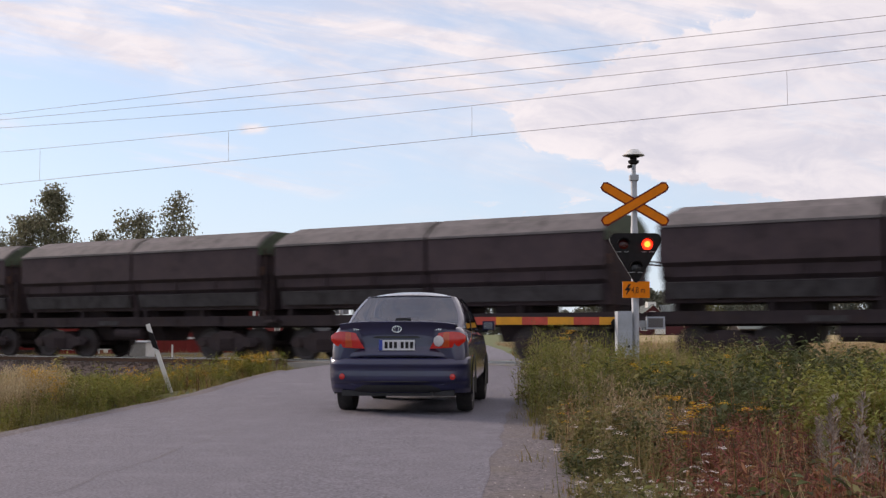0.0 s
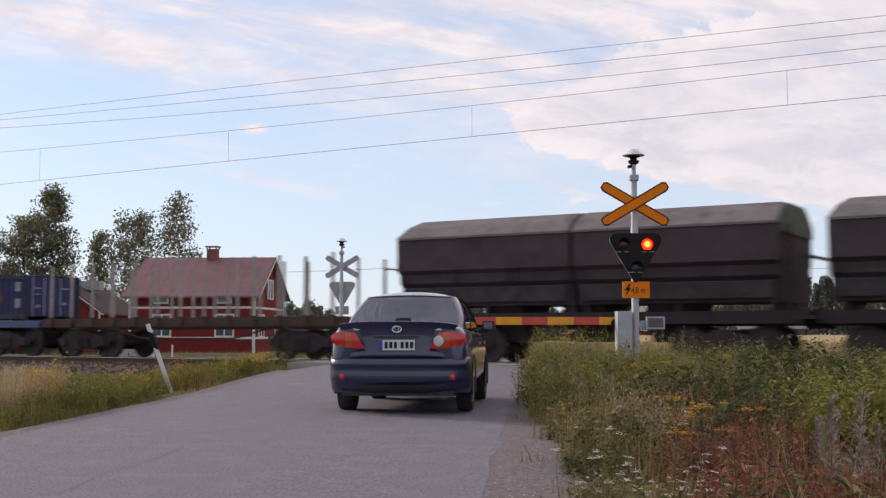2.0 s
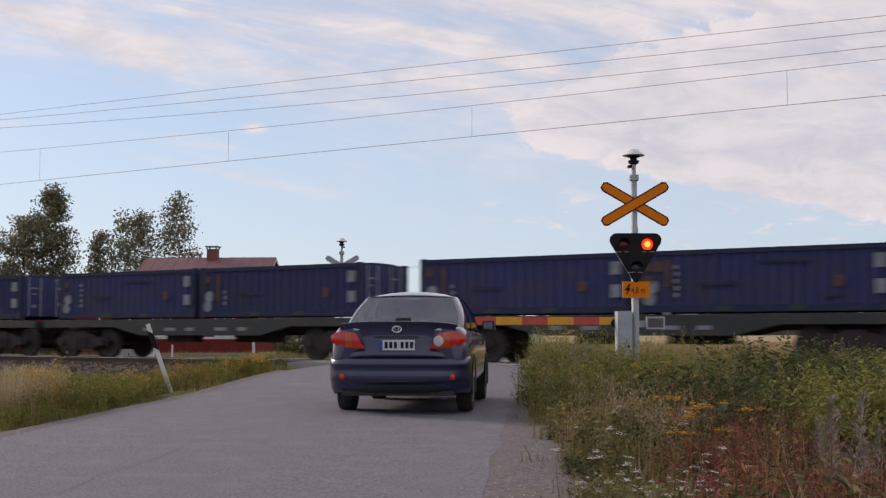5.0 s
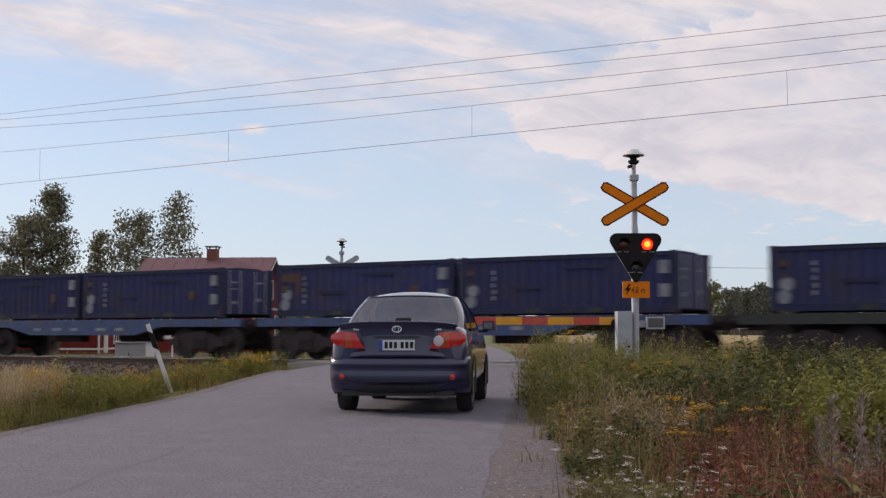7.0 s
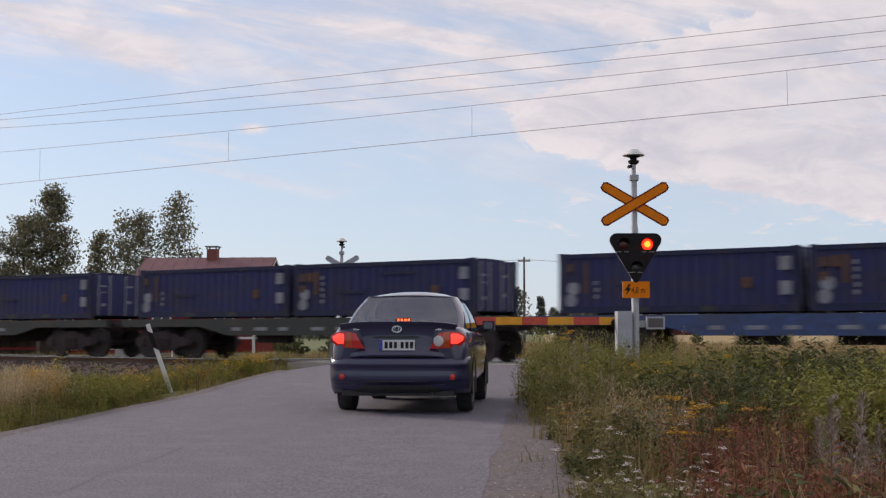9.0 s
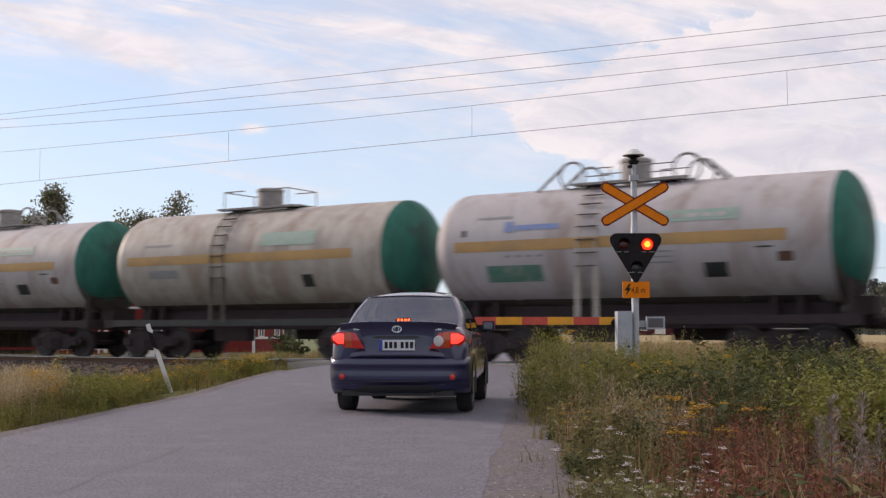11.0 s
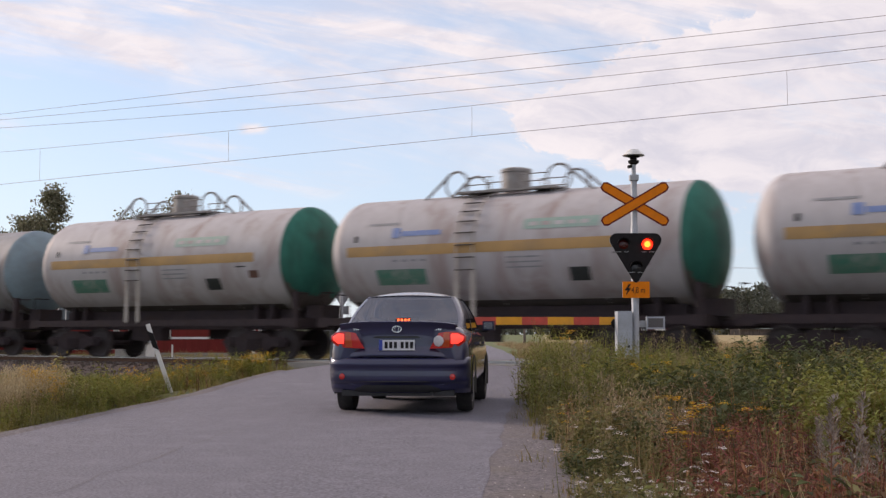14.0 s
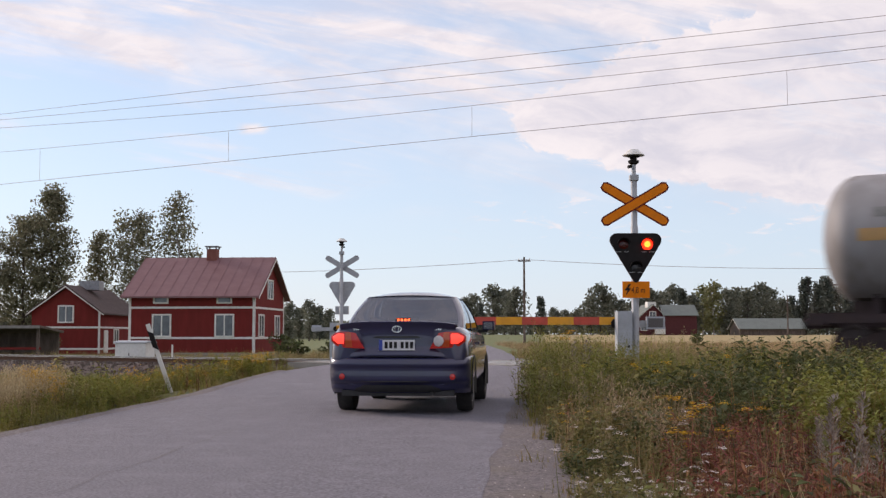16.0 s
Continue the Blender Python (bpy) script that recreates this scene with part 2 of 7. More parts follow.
def lathe(bm, prof, axis="z", centre=(0, 0, 0), seg=24):
    """Turns a profile of (radius, height) round an axis."""
    rings = []
    c = Vector(centre)
    for r, h in prof:
        ring = []
        for k in range(seg):
            a = 2 * math.pi * k / seg
            p = (r * math.cos(a), r * math.sin(a), h)
            p = {"z": p, "x": (h, p[0], p[1]), "y": (p[0], h, p[1])}[axis]
            ring.append(bm.verts.new(c + Vector(p)))
        rings.append(ring)
    for a, b in zip(rings, rings[1:]):
        for k in range(seg):
            bm.faces.new((a[k], a[(k + 1) % seg], b[(k + 1) % seg], b[k]))
    bm.faces.new(rings[0][::-1])
    bm.faces.new(rings[-1])
    return bm


def loft(bm, rows, closed=True):
    """Skins rings of points with the same count."""
    vs = [[bm.verts.new(p) for p in r] for r in rows]
    n = len(vs[0])
    for a, b in zip(vs, vs[1:]):
        for k in range(n if closed else n - 1):
            bm.faces.new((a[k], a[(k + 1) % n], b[(k + 1) % n], b[k]))
    return vs


def sstep(a, b, x):
    t = np.clip((np.asarray(x, float) - a) / (b - a), 0, 1)
    return t * t * (3 - 2 * t)


# ---------------------------------------------------------------- the lie of the land
ROAD_Y = np.array([-30, 0, 6.8, 11, 17, 24, 30, 36, 45, 70, 95, 130, 190.0])
ROAD_L = np.array([-4.5, -4.3, -4.27, -4.22, -4.05, -3.55, -3.0, -2.6, -2.2, -1.3, -0.9, -2.4, -9.0])
ROAD_R = np.array([-1.6, -0.35, 0.2, 0.52, 1.0, 1.55, 2.0, 2.5, 2.9, 3.6, 3.7, 2.4, -4.5])


def rail_dist(x, y):
    return (np.asarray(x) - TRACK.x) * ACROSS.x + (np.asarray(y) - TRACK.y) * ACROSS.y


def land_z(x, y):
    """Height of the land, without the road."""
    x, y = np.asarray(x, float), np.asarray(y, float)
    z = -0.16 - 0.18 * sstep(10, 26, y) * sstep(-4, -10, x)
    z = z + 0.95 * sstep(70, 250, y) * sstep(-40, 10, x)
    z = z + 0.03 * np.sin(x * 0.9 + y * 0.35) * np.cos(y * 0.7 - x * 0.3)
    d = rail_dist(x, y)
    return z - 0.06 * np.exp(-((np.abs(d) - 4.2) / 1.0) ** 2)


def road_z(y):
    y = np.asarray(y, float)
    up = -0.05 + 0.20 * sstep(17, 27, y) * (1 - sstep(36, 48, y) * 0.75)
    far = land_z(2.0 + 0 * y, y) + 0.13
    return np.where(y < 45, up, up * 0 + far) if np.ndim(y) else (float(up) if y < 45 else float(far))


def ground_z(x, y):
    """The land, drawn up to the road's edges."""
    x, y = np.asarray(x, float), np.asarray(y, float)
    l, r = np.interp(y, ROAD_Y, ROAD_L), np.interp(y, ROAD_Y, ROAD_R)
    off = np.maximum(np.maximum(l - x, x - r), 0)
    w = 1 - sstep(0.2, 1.8, off)
    zr = np.where(y < 45, -0.05 + 0.20 * sstep(17, 27, y) * (1 - sstep(36, 48, y) * 0.75), land_z(2.0 + 0 * y, y) + 0.06)
    return land_z(x, y) * (1 - w) + (zr - 0.05) * w


def build_ground():
    xs = np.unique(np.concatenate([np.linspace(-1500, -60, 14), np.linspace(-60, -12, 25), np.linspace(-12, 14, 66), np.linspace(14, 80, 30), np.linspace(80, 1500, 14)]))
    ys = np.unique(np.concatenate([np.linspace(-600, -20, 8), np.linspace(-20, 50, 150), np.linspace(50, 140, 46), np.linspace(140, 320, 30), np.linspace(320, 3500, 12)]))
    gx, gy = np.meshgrid(xs, ys)
    gz = ground_z(gx, gy)
    nx, ny = len(xs), len(ys)
    verts = np.stack([gx.ravel(), gy.ravel(), gz.ravel()], 1)
    i = np.arange(ny - 1)[:, None] * nx + np.arange(nx - 1)[None]
    faces = np.stack([i, i + 1, i + nx + 1, i + nx], -1).reshape(-1, 4)
    cx, cy = verts[faces].mean(1)[:, 0], verts[faces].mean(1)[:, 1]
    d = rail_dist(cx, cy)
    right = cx > np.interp(cy, ROAD_Y, ROAD_R)
    idx = np.where((d > 9) & right & (cy > 38) & (cx > 0.085 * cy), 1, np.where((d > 6), 2, 0))
    me = mesh_of("ground", verts, faces, [M["soil"], M["field"], M["lawn"]], idx, smooth=True)
    link("ground", me, label="grassy soil with a pale stubble field and lawn beyond the railway", category="ground", kind="structure")


def strip(left, right, ys, zf, lift):
    verts, faces = [], []
    for y, a, b in zip(ys, left, right):
        z = float(zf(y)) + lift
        n = 8
        for k in range(n + 1):
            f = k / n
            x = a + (b - a) * f
            verts.append((x, y, z + 0.03 * (1 - (2 * f - 1) ** 2)))
    n = 9
    for j in range(len(ys) - 1):
        for k in range(n - 1):
            a = j * n + k
            faces.append((a, a + 1, a + n + 1, a + n))
    return verts, faces


def shoulder_z(x, y):
    """Height of the gravel between the asphalt's edge and the grass."""
    q = x - float(np.interp(y, ROAD_Y, ROAD_R))
    zr, zg = float(road_z(y)) - 0.002, float(ground_z(x, y)) + 0.044
    return zr + (zg - zr) * float(sstep(0.05, 0.8, q)) + 0.012 * noise.noise((x * 4, y * 4, 2)) * float(sstep(0.0, 0.25, q))


def build_road():
    ys = np.unique(np.concatenate([np.linspace(-25, 50, 160), np.linspace(50, 190, 50)]))
    wob = np.array([noise.noise((0, y * 0.9, 0)) * 0.06 + noise.noise((3, y * 3.1, 0)) * 0.025 for y in ys])
    wob2 = np.array([noise.noise((7, y * 0.8, 0)) * 0.08 + noise.noise((5, y * 3.3, 0)) * 0.03 for y in ys])
    le, ri = np.interp(ys, ROAD_Y, ROAD_L) + wob, np.interp(ys, ROAD_Y, ROAD_R) + wob2
    v, f = strip(le, ri, ys, road_z, 0.0)
    road = link("road", mesh_of("road", v, f, M["asphalt"], smooth=True), label="worn grey asphalt road with cracks and pale crumbling edges", category="road", kind="structure")
    # crumbled gravel beside the asphalt
    near = ys < 26
    w = 0.42 * (1 - sstep(6, 24, ys)) + 0.12
    v, f = [], []
    for y, a, b in zip(ys[near], ri[near] - 0.12, (ri + w)[near]):
        for k in range(13):
            q = k / 12
            x = a + (b + 0.55 - a) * q
            v.append((x, y, shoulder_z(x, y) - (0.0 if k < 12 else 0.12)))
    for j in range(int(near.sum()) - 1):
        for k in range(12):
            a = j * 13 + k
            f.append((a, a + 1, a + 14, a + 13))
    link("gravel_shoulder", mesh_of("gravel_shoulder", v, f, M["gravel"], smooth=True), label="crumbling gravel shoulder along the asphalt", category="shoulder", kind="structure")
    v, f = strip((le - 0.35)[near], (le + 0.03)[near], ys[near], road_z, -0.028)
    link("gravel_shoulder", mesh_of("gravel_shoulder", v, f, M["gravel"], smooth=True), label="narrow gravel shoulder below the grass verge", category="shoulder", kind="structure")
    # long cracks as dark sealed seams
    for x0, y0, x1, y1 in ((-2.37, 6.6, -2.02, 12.4), (-3.1, 12.6, -2.8, 13.1), (-1.75, 8.2, -1.45, 8.4)):
        n = 40
        pts = []
        for k in range(n + 1):
            t = k / n
            x, y = x0 + (x1 - x0) * t, y0 + (y1 - y0) * t
            x += 0.10 * noise.noise((x * 1.7, y * 1.7, 1)) + 0.03 * noise.noise((x * 9, y * 9, 4))
            y += 0.08 * noise.noise((x * 1.9, y * 1.9, 6))
            pts.append((x, y))
        vs, fs = [], []
        for k, (x, y) in enumerate(pts):
            a = pts[min(k + 1, n)]
            b = pts[max(k - 1, 0)]
            d = Vector((a[0] - b[0], a[1] - b[1])).normalized() * (0.0015 + 0.003 * random.random())
            l, r = float(np.interp(y, ROAD_Y, ROAD_L)), float(np.interp(y, ROAD_Y, ROAD_R))
            fz = (x - l) / (r - l)
            z = float(road_z(y)) + 0.03 * (1 - (2 * fz - 1) ** 2) + 0.004
            vs += [(x - d.y, y + d.x, z), (x + d.y, y - d.x, z)]
            if k:
                fs.append((2 * k - 2, 2 * k - 1, 2 * k + 1, 2 * k))
        link("crack", mesh_of("crack", vs, fs, M["patch"]), road, "dark crack in the asphalt")


def build_track():
    L0, L1 = -160, 60
    g = 0.762
    # ballast bed, open where the road crosses
    xc = -4.4
    for a, b in ((L0, xc - 3.9), (xc + 4.1, L1)):
        n = int((b - a) / 0.5)
        prof = ((-2.9, -0.34), (-2.1, -0.05), (-1.3, 0.02), (0, 0.02), (1.3, 0.02), (2.1, -0.05), (2.9, -0.34))
        vs, fs = [], []
        for i in range(n + 1):
            s = a + (b - a) * i / n
            for d, z in prof:
                vs.append((s, d + 0.08 * noise.noise((s, d, 0)), z + 0.03 * noise.noise((s * 2, d * 3, 5))))
        m = len(prof)
        for i in range(n):
            for k in range(m - 1):
                fs.append((i * m + k, (i + 1) * m + k, (i + 1) * m + k + 1, i * m + k + 1))
        bed = link("ballast_bed", mesh_of("ballast_bed", vs, fs, M["ballast"]), label="dark rusty crushed-stone ballast under the rails", category="ballast", kind="structure")
        bed.matrix_world = track_pose(0, 0, 0)
    # loose stones on the near slope
    rng = np.random.default_rng(4)
    vs, fs = [], []
    oct_ = np.array([(1, 0, 0), (0, 1, 0), (-1, 0, 0), (0, -1, 0), (0, 0, 1), (0, 0, -1)], float)
    of = [(0, 1, 4), (1, 2, 4), (2, 3, 4), (3, 0, 4), (1, 0, 5), (2, 1, 5), (3, 2, 5), (0, 3, 5)]
    for _ in range(5200):
        s = rng.uniform(-40, -8.4) if rng.random() < 0.75 else rng.uniform(-0.2, 12)
        d = rng.uniform(-2.9, -0.9)
        z = np.interp(d, (-2.9, -2.1, -1.3), (-0.34, -0.05, 0.02))
        p = oct_ * rng.uniform(0.02, 0.05, 3) * rng.uniform(0.7, 1.3, (6, 1)) + (s, d, z + 0.015)
        k = len(vs)
        vs += [tuple(q) for q in p]
        fs += [tuple(k + i for i in f) for f in of]
    st = link("ballast_stones", mesh_of("ballast_stones", vs, fs, M["ballast"]), label="loose dark ballast stones beside the rails", category="stones", kind="stuff")
    st.matrix_world = track_pose(0, 0, 0)
    # rails, each with foot, web and bright head
    prof = [(-0.075, 0), (0.075, 0), (0.075, 0.015), (0.012, 0.035), (0.012, 0.13), (0.036, 0.14), (0.036, 0.165), (-0.036, 0.165), (-0.036, 0.14), (-0.012, 0.13), (-0.012, 0.035), (-0.075, 0.015)]
    for d in (-g, g):
        rail = link("rail", None, label="rust-brown steel rail with a bright worn head", category="rail", kind="structure")
        rail.matrix_world = track_pose(0, d, 0)
        part("rail_body", P([(p, q) for p, q in prof], "x", L0, L1), M["rail"], rail)
        part("rail_head", B((L0, L1, -0.034, 0.034, 0.166, 0.18)), M["railtop"], rail, "bright worn running surface")
    # sleepers in view
    bed = link("sleeper_row", None, label="grey concrete sleepers in the ballast", category="sleepers", kind="structure")
    bed.matrix_world = track_pose(0, 0, 0)
    bm = P([(-0.13, -0.2), (0.13, -0.2), (0.10, 0.035), (-0.10, 0.035)], "y", -1.3, 1.3)
    me = bpy.data.meshes.new("sleeper")
    bm.to_mesh(me)
    bm.free()
    me.materials.append(M["sleeper"])
    for k in range(100):
        s = -45 + 0.61 * k
        if -8.2 < s < -0.6:
            continue
        o = link("sleeper", me, bed)
        o.location = (s, 0, 0)
    # crossing deck: concrete panels outside and between the rails
    deck = link("crossing_deck", None, label="pale concrete panels of the level crossing between the rails", category="crossing", kind="structure")
    deck.matrix_world = track_pose(0, 0, 0)
    for a, b in ((-2.6, -0.84), (-0.66, 0.66), (0.84, 2.6)):
        for k in range(4):
            s = -8.3 + 2.0 * k
            bm = B((s + 0.01, s + 1.99, a, b, -0.1, 0.168))
            part("panel", bm, M["deckpanel"], deck, bevel=0.012)


def build_pebbles():
    """Loose small stones on the shoulder and the road's edge."""
    rng = np.random.default_rng(8)
    oct_ = np.array([(1, 0, 0), (0, 1, 0), (-1, 0, 0), (0, -1, 0), (0, 0, 1), (0, 0, -1)], float)
    of = [(0, 1, 4), (1, 2, 4), (2, 3, 4), (3, 0, 4), (1, 0, 5), (2, 1, 5), (3, 2, 5), (0, 3, 5)]
    vs, fs = [], []
    for _ in range(900):
        y = 5.2 + 14 * rng.uniform() ** 1.5
        x = float(np.interp(y, ROAD_Y, ROAD_R)) + rng.normal(0.28, 0.2)
        r = rng.uniform(0.004, 0.011)
        p = oct_ * rng.uniform(0.6, 1.2, 3) * r * (1, 1, 0.6) + (x, y, shoulder_z(x, y) + r * 0.15)
        k = len(vs)
        vs += [tuple(q) for q in p]
        fs += [tuple(k + i for i in f) for f in of]
    link("pebbles", mesh_of("pebbles", vs, fs, M["pebble"]), label="loose grey pebbles on the gravel shoulder", category="stones", kind="stuff")


M["pebble"] = material("pebble", (0.34, 0.30, 0.29), 0.9, color2=(0.22, 0.19, 0.185), scale=12, island=0.8)
build_ground()
build_pebbles()
build_road()
build_track()


# ---------------------------------------------------------------- the train
M.update(
    frame_dark=material("wagon_frame_dark", (0.036, 0.027, 0.031), 0.8, spec=0.2, color2=(0.052, 0.038, 0.040), scale=5, stain=(0.045, 0.030, 0.025), stain_amt=0.6, stain_scale=2.0),
    frame_green=material("wagon_frame_green", (0.024, 0.032, 0.032), 0.7, color2=(0.032, 0.034, 0.034), scale=5, stain=(0.07, 0.05, 0.035), stain_amt=0.6, stain_scale=1.6),
    frame_blue=material("wagon_frame_blue", (0.035, 0.075, 0.215), 0.6, color2=(0.03, 0.05, 0.12), scale=5, stain=(0.06, 0.055, 0.06), stain_amt=0.6, stain_scale=1.6),
    frame_rust=material("wagon_frame_rust", (0.06, 0.028, 0.022), 0.8, color2=(0.042, 0.022, 0.018), scale=6, stain=(0.05, 0.03, 0.026), stain_amt=0.7, stain_scale=1.2),
    wheel=material("wheel_steel", (0.048, 0.040, 0.042), 0.7, spec=0.3, color2=(0.064, 0.050, 0.050), scale=12),
    hopper=material("hopper_brown", (0.060, 0.043, 0.050), 0.8, spec=0.2, color2=(0.078, 0.055, 0.060), scale=3.0, stain=(0.036, 0.028, 0.031), stain_amt=0.8, stain_scale=0.9, bump=0.15, bump_scale=9),
    hopper_roof=material("hopper_roof_grey", (0.185, 0.165, 0.168), 0.8, spec=0.2, color2=(0.140, 0.130, 0.130), scale=4.0, stain=(0.06, 0.058, 0.056), stain_amt=0.7, stain_scale=0.8, bump=0.15, bump_scale=9),
    hopper_flap=material("hopper_flap", (0.075, 0.068, 0.072), 0.8, spec=0.2, color2=(0.055, 0.049, 0.052), scale=4, stain=(0.025, 0.022, 0.022), stain_amt=0.7),
    hopper_green=material("hopper_end_green", (0.06, 0.085, 0.045), 0.75, color2=(0.04, 0.055, 0.036), scale=4.0, stain=(0.05, 0.05, 0.04), stain_amt=0.7, stain_scale=1.2),
    cont=material("container_blue", (0.034, 0.040, 0.130), 0.7, spec=0.2, color2=(0.042, 0.046, 0.110), scale=5, stain=(0.060, 0.050, 0.072), stain_amt=0.75, stain_scale=0.9, vary=0.25),
    cont_dark=material("container_frame", (0.022, 0.028, 0.078), 0.7, spec=0.2, color2=(0.024, 0.031, 0.06), scale=6, stain=(0.07, 0.05, 0.05), stain_amt=0.5, stain_scale=1.5),
    mark_white=material("mark_white", (0.25, 0.26, 0.30), 0.7, scale=6, stain=(0.16, 0.17, 0.22), stain_amt=0.7, stain_scale=3),
    mark_orange=material("mark_orange", (0.11, 0.05, 0.032), 0.7, scale=6, stain=(0.08, 0.05, 0.05), stain_amt=0.7, stain_scale=3),
    tank=material("tank_cream", (0.475, 0.450, 0.455), 0.6, spec=0.3, color2=(0.425, 0.395, 0.40), scale=2.6, stain=(0.30, 0.225, 0.20), stain_amt=0.85, stain_scale=1.0, stretch=(1, 1, 0.35), vary=0.14),
    tank_dirty=material("tank_dirty_cream", (0.45, 0.415, 0.375), 0.6, color2=(0.34, 0.30, 0.265), scale=2.4, stain=(0.20, 0.135, 0.10), stain_amt=0.75, stain_scale=0.9, stretch=(1, 1, 0.4)),
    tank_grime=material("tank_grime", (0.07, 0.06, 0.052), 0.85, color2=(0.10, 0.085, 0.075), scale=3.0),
    tank_grey=material("tank_grey", (0.275, 0.272, 0.285), 0.6, color2=(0.225, 0.218, 0.225), scale=2.4, stain=(0.12, 0.088, 0.075), stain_amt=0.8, stain_scale=0.9, stretch=(1, 1, 0.4)),
    tank_green=material("tank_end_green", (0.030, 0.165, 0.125), 0.6, spec=0.2, color2=(0.022, 0.11, 0.082), scale=2.5, stain=(0.045, 0.045, 0.038), stain_amt=0.8, stain_scale=1.0, stretch=(1, 1, 0.5)),
    tank_blue=material("tank_end_blue", (0.20, 0.285, 0.325), 0.6, color2=(0.17, 0.23, 0.265), scale=2.5, stain=(0.16, 0.17, 0.17), stain_amt=0.6, stain_scale=1.1),
    stripe=material("tank_stripe", (0.47, 0.275, 0.095), 0.55, color2=(0.40, 0.24, 0.09), scale=3, stain=(0.30, 0.20, 0.11), stain_amt=0.6, stain_scale=1.6),
    lab_green=material("tank_label_green", (0.05, 0.19, 0.135), 0.55, color2=(0.11, 0.20, 0.155), scale=5, stain=(0.30, 0.31, 0.28), stain_amt=0.6, stain_scale=3),
    lab_pale=material("tank_label_pale_green", (0.22, 0.345, 0.29), 0.55, color2=(0.29, 0.375, 0.33), scale=6, stain=(0.42, 0.43, 0.40), stain_amt=0.5, stain_scale=3),
    lab_blue=material("tank_label_blue", (0.13, 0.20, 0.42), 0.55, color2=(0.20, 0.26, 0.44), scale=6),
    lab_black=material("tank_label_black", (0.025, 0.03, 0.03), 0.6, scale=6),
    lab_brown=material("tank_label_brown", (0.15, 0.07, 0.05), 0.6, scale=6),
    lab_dull=material("tank_label_dull", (0.135, 0.14, 0.14), 0.6, color2=(0.19, 0.19, 0.19), scale=5, stain=(0.25, 0.245, 0.25), stain_amt=0.6, stain_scale=3),
    lab_grey=material("tank_lettering_grey", (0.29, 0.29, 0.30), 0.6, scale=6),
    steelgrey=material("platform_grey", (0.30, 0.29, 0.28), 0.6, color2=(0.24, 0.22, 0.21), scale=6, stain=(0.13, 0.10, 0.08), stain_amt=0.4),
)

BOGIE_PROTO = {}


def bogie(parent, x, base=1.85):
    """A two-axle bogie: side frames, bolster, springs, axles and wheels."""
    key = base
    b = link("bogie", None, parent, "dark greasy two-axle bogie")
    b.location = (x, 0, 0)
    if key not in BOGIE_PROTO:
        r = 0.475
        wheel = bpy.data.meshes.new("wheel")
        bm = lathe(bmesh.new(), [(0.10, 0.06), (0.10, 0.03), (0.38, 0.0), (0.43, 0.02), (r, 0.02), (r, -0.09), (r + 0.03, -0.095), (r + 0.03, -0.125), (0.42, -0.125), (0.38, -0.06), (0.10, -0.05)], "y", seg=20)
        bm.to_mesh(wheel)
        bm.free()
        wheel.materials.append(M["wheel"])
        side = bpy.data.meshes.new("side_frame")
        h = base / 2
        out = [(-h - 0.32, 0.52), (-h - 0.2, 0.66), (-h + 0.25, 0.66), (-0.45, 0.78), (0.45, 0.78), (h - 0.25, 0.66), (h + 0.2, 0.66), (h + 0.32, 0.52), (h + 0.2, 0.38), (h - 0.2, 0.40), (0.5, 0.24), (-0.5, 0.24), (-h + 0.2, 0.40), (-h - 0.2, 0.38)]
        bm = P(out, "y", -0.07, 0.07)
        for q in (-h, h):
            rod(bm, (q, -0.14, 0.5), (q, 0.07, 0.5), 0.13, seg=12)
        for q in (-0.2, 0.0, 0.2):
            rod(bm, (q, -0.11, 0.3), (q, -0.11, 0.62), 0.07, seg=10)
        bmesh.ops.recalc_face_normals(bm, faces=bm.faces)
        bm.to_mesh(side)
        bm.free()
        side.materials.append(M["frame_dark"])
        bol = bpy.data.meshes.new("bolster")
        bm = B((-0.28, 0.28, -1.15, 1.15, 0.55, 0.85))
        for q in (-h, h):
            rod(bm, (q, -0.95, 0.475), (q, 0.95, 0.475), 0.085, seg=10)
        bm.to_mesh(bol)
        bm.free()
        bol.materials.append(M["frame_dark"])
        BOGIE_PROTO[key] = (wheel, side, bol)
    wheel, side, bol = BOGIE_PROTO[key]
    for q in (-base / 2, base / 2):
        for d, turn in ((-0.80, 180), (0.80, 0)):
            o = link("wheel", wheel, b)
            o.matrix_local = pose(q, d, 0.475, 0, 0, turn)
    for d, turn in ((-1.06, 0), (1.06, 180)):
        o = link("side_frame", side, b)
        o.matrix_local = pose(0, d, 0, 0, 0, turn)
    link("bolster", bol, b)
    return b


def end_gear(parent, x0, x1, reach):
    """Coupler and two buffers at both ends."""
    for sgn, x in ((-1, x0), (1, x1)):
        part("coupler", R(((x, 0, 1.0), (x + sgn * (reach + 0.1), 0, 1.0), 0.1)), M["frame_dark"], parent)
        for d in (-0.87, 0.87):
            bm = R(((x, d, 1.05), (x + sgn * reach, d, 1.05), 0.08))
            rod(bm, (x + sgn * reach, d, 1.05), (x + sgn * (reach + 0.06), d, 1.05), 0.2, seg=14)
            part("buffer", bm, M["frame_dark"], parent)


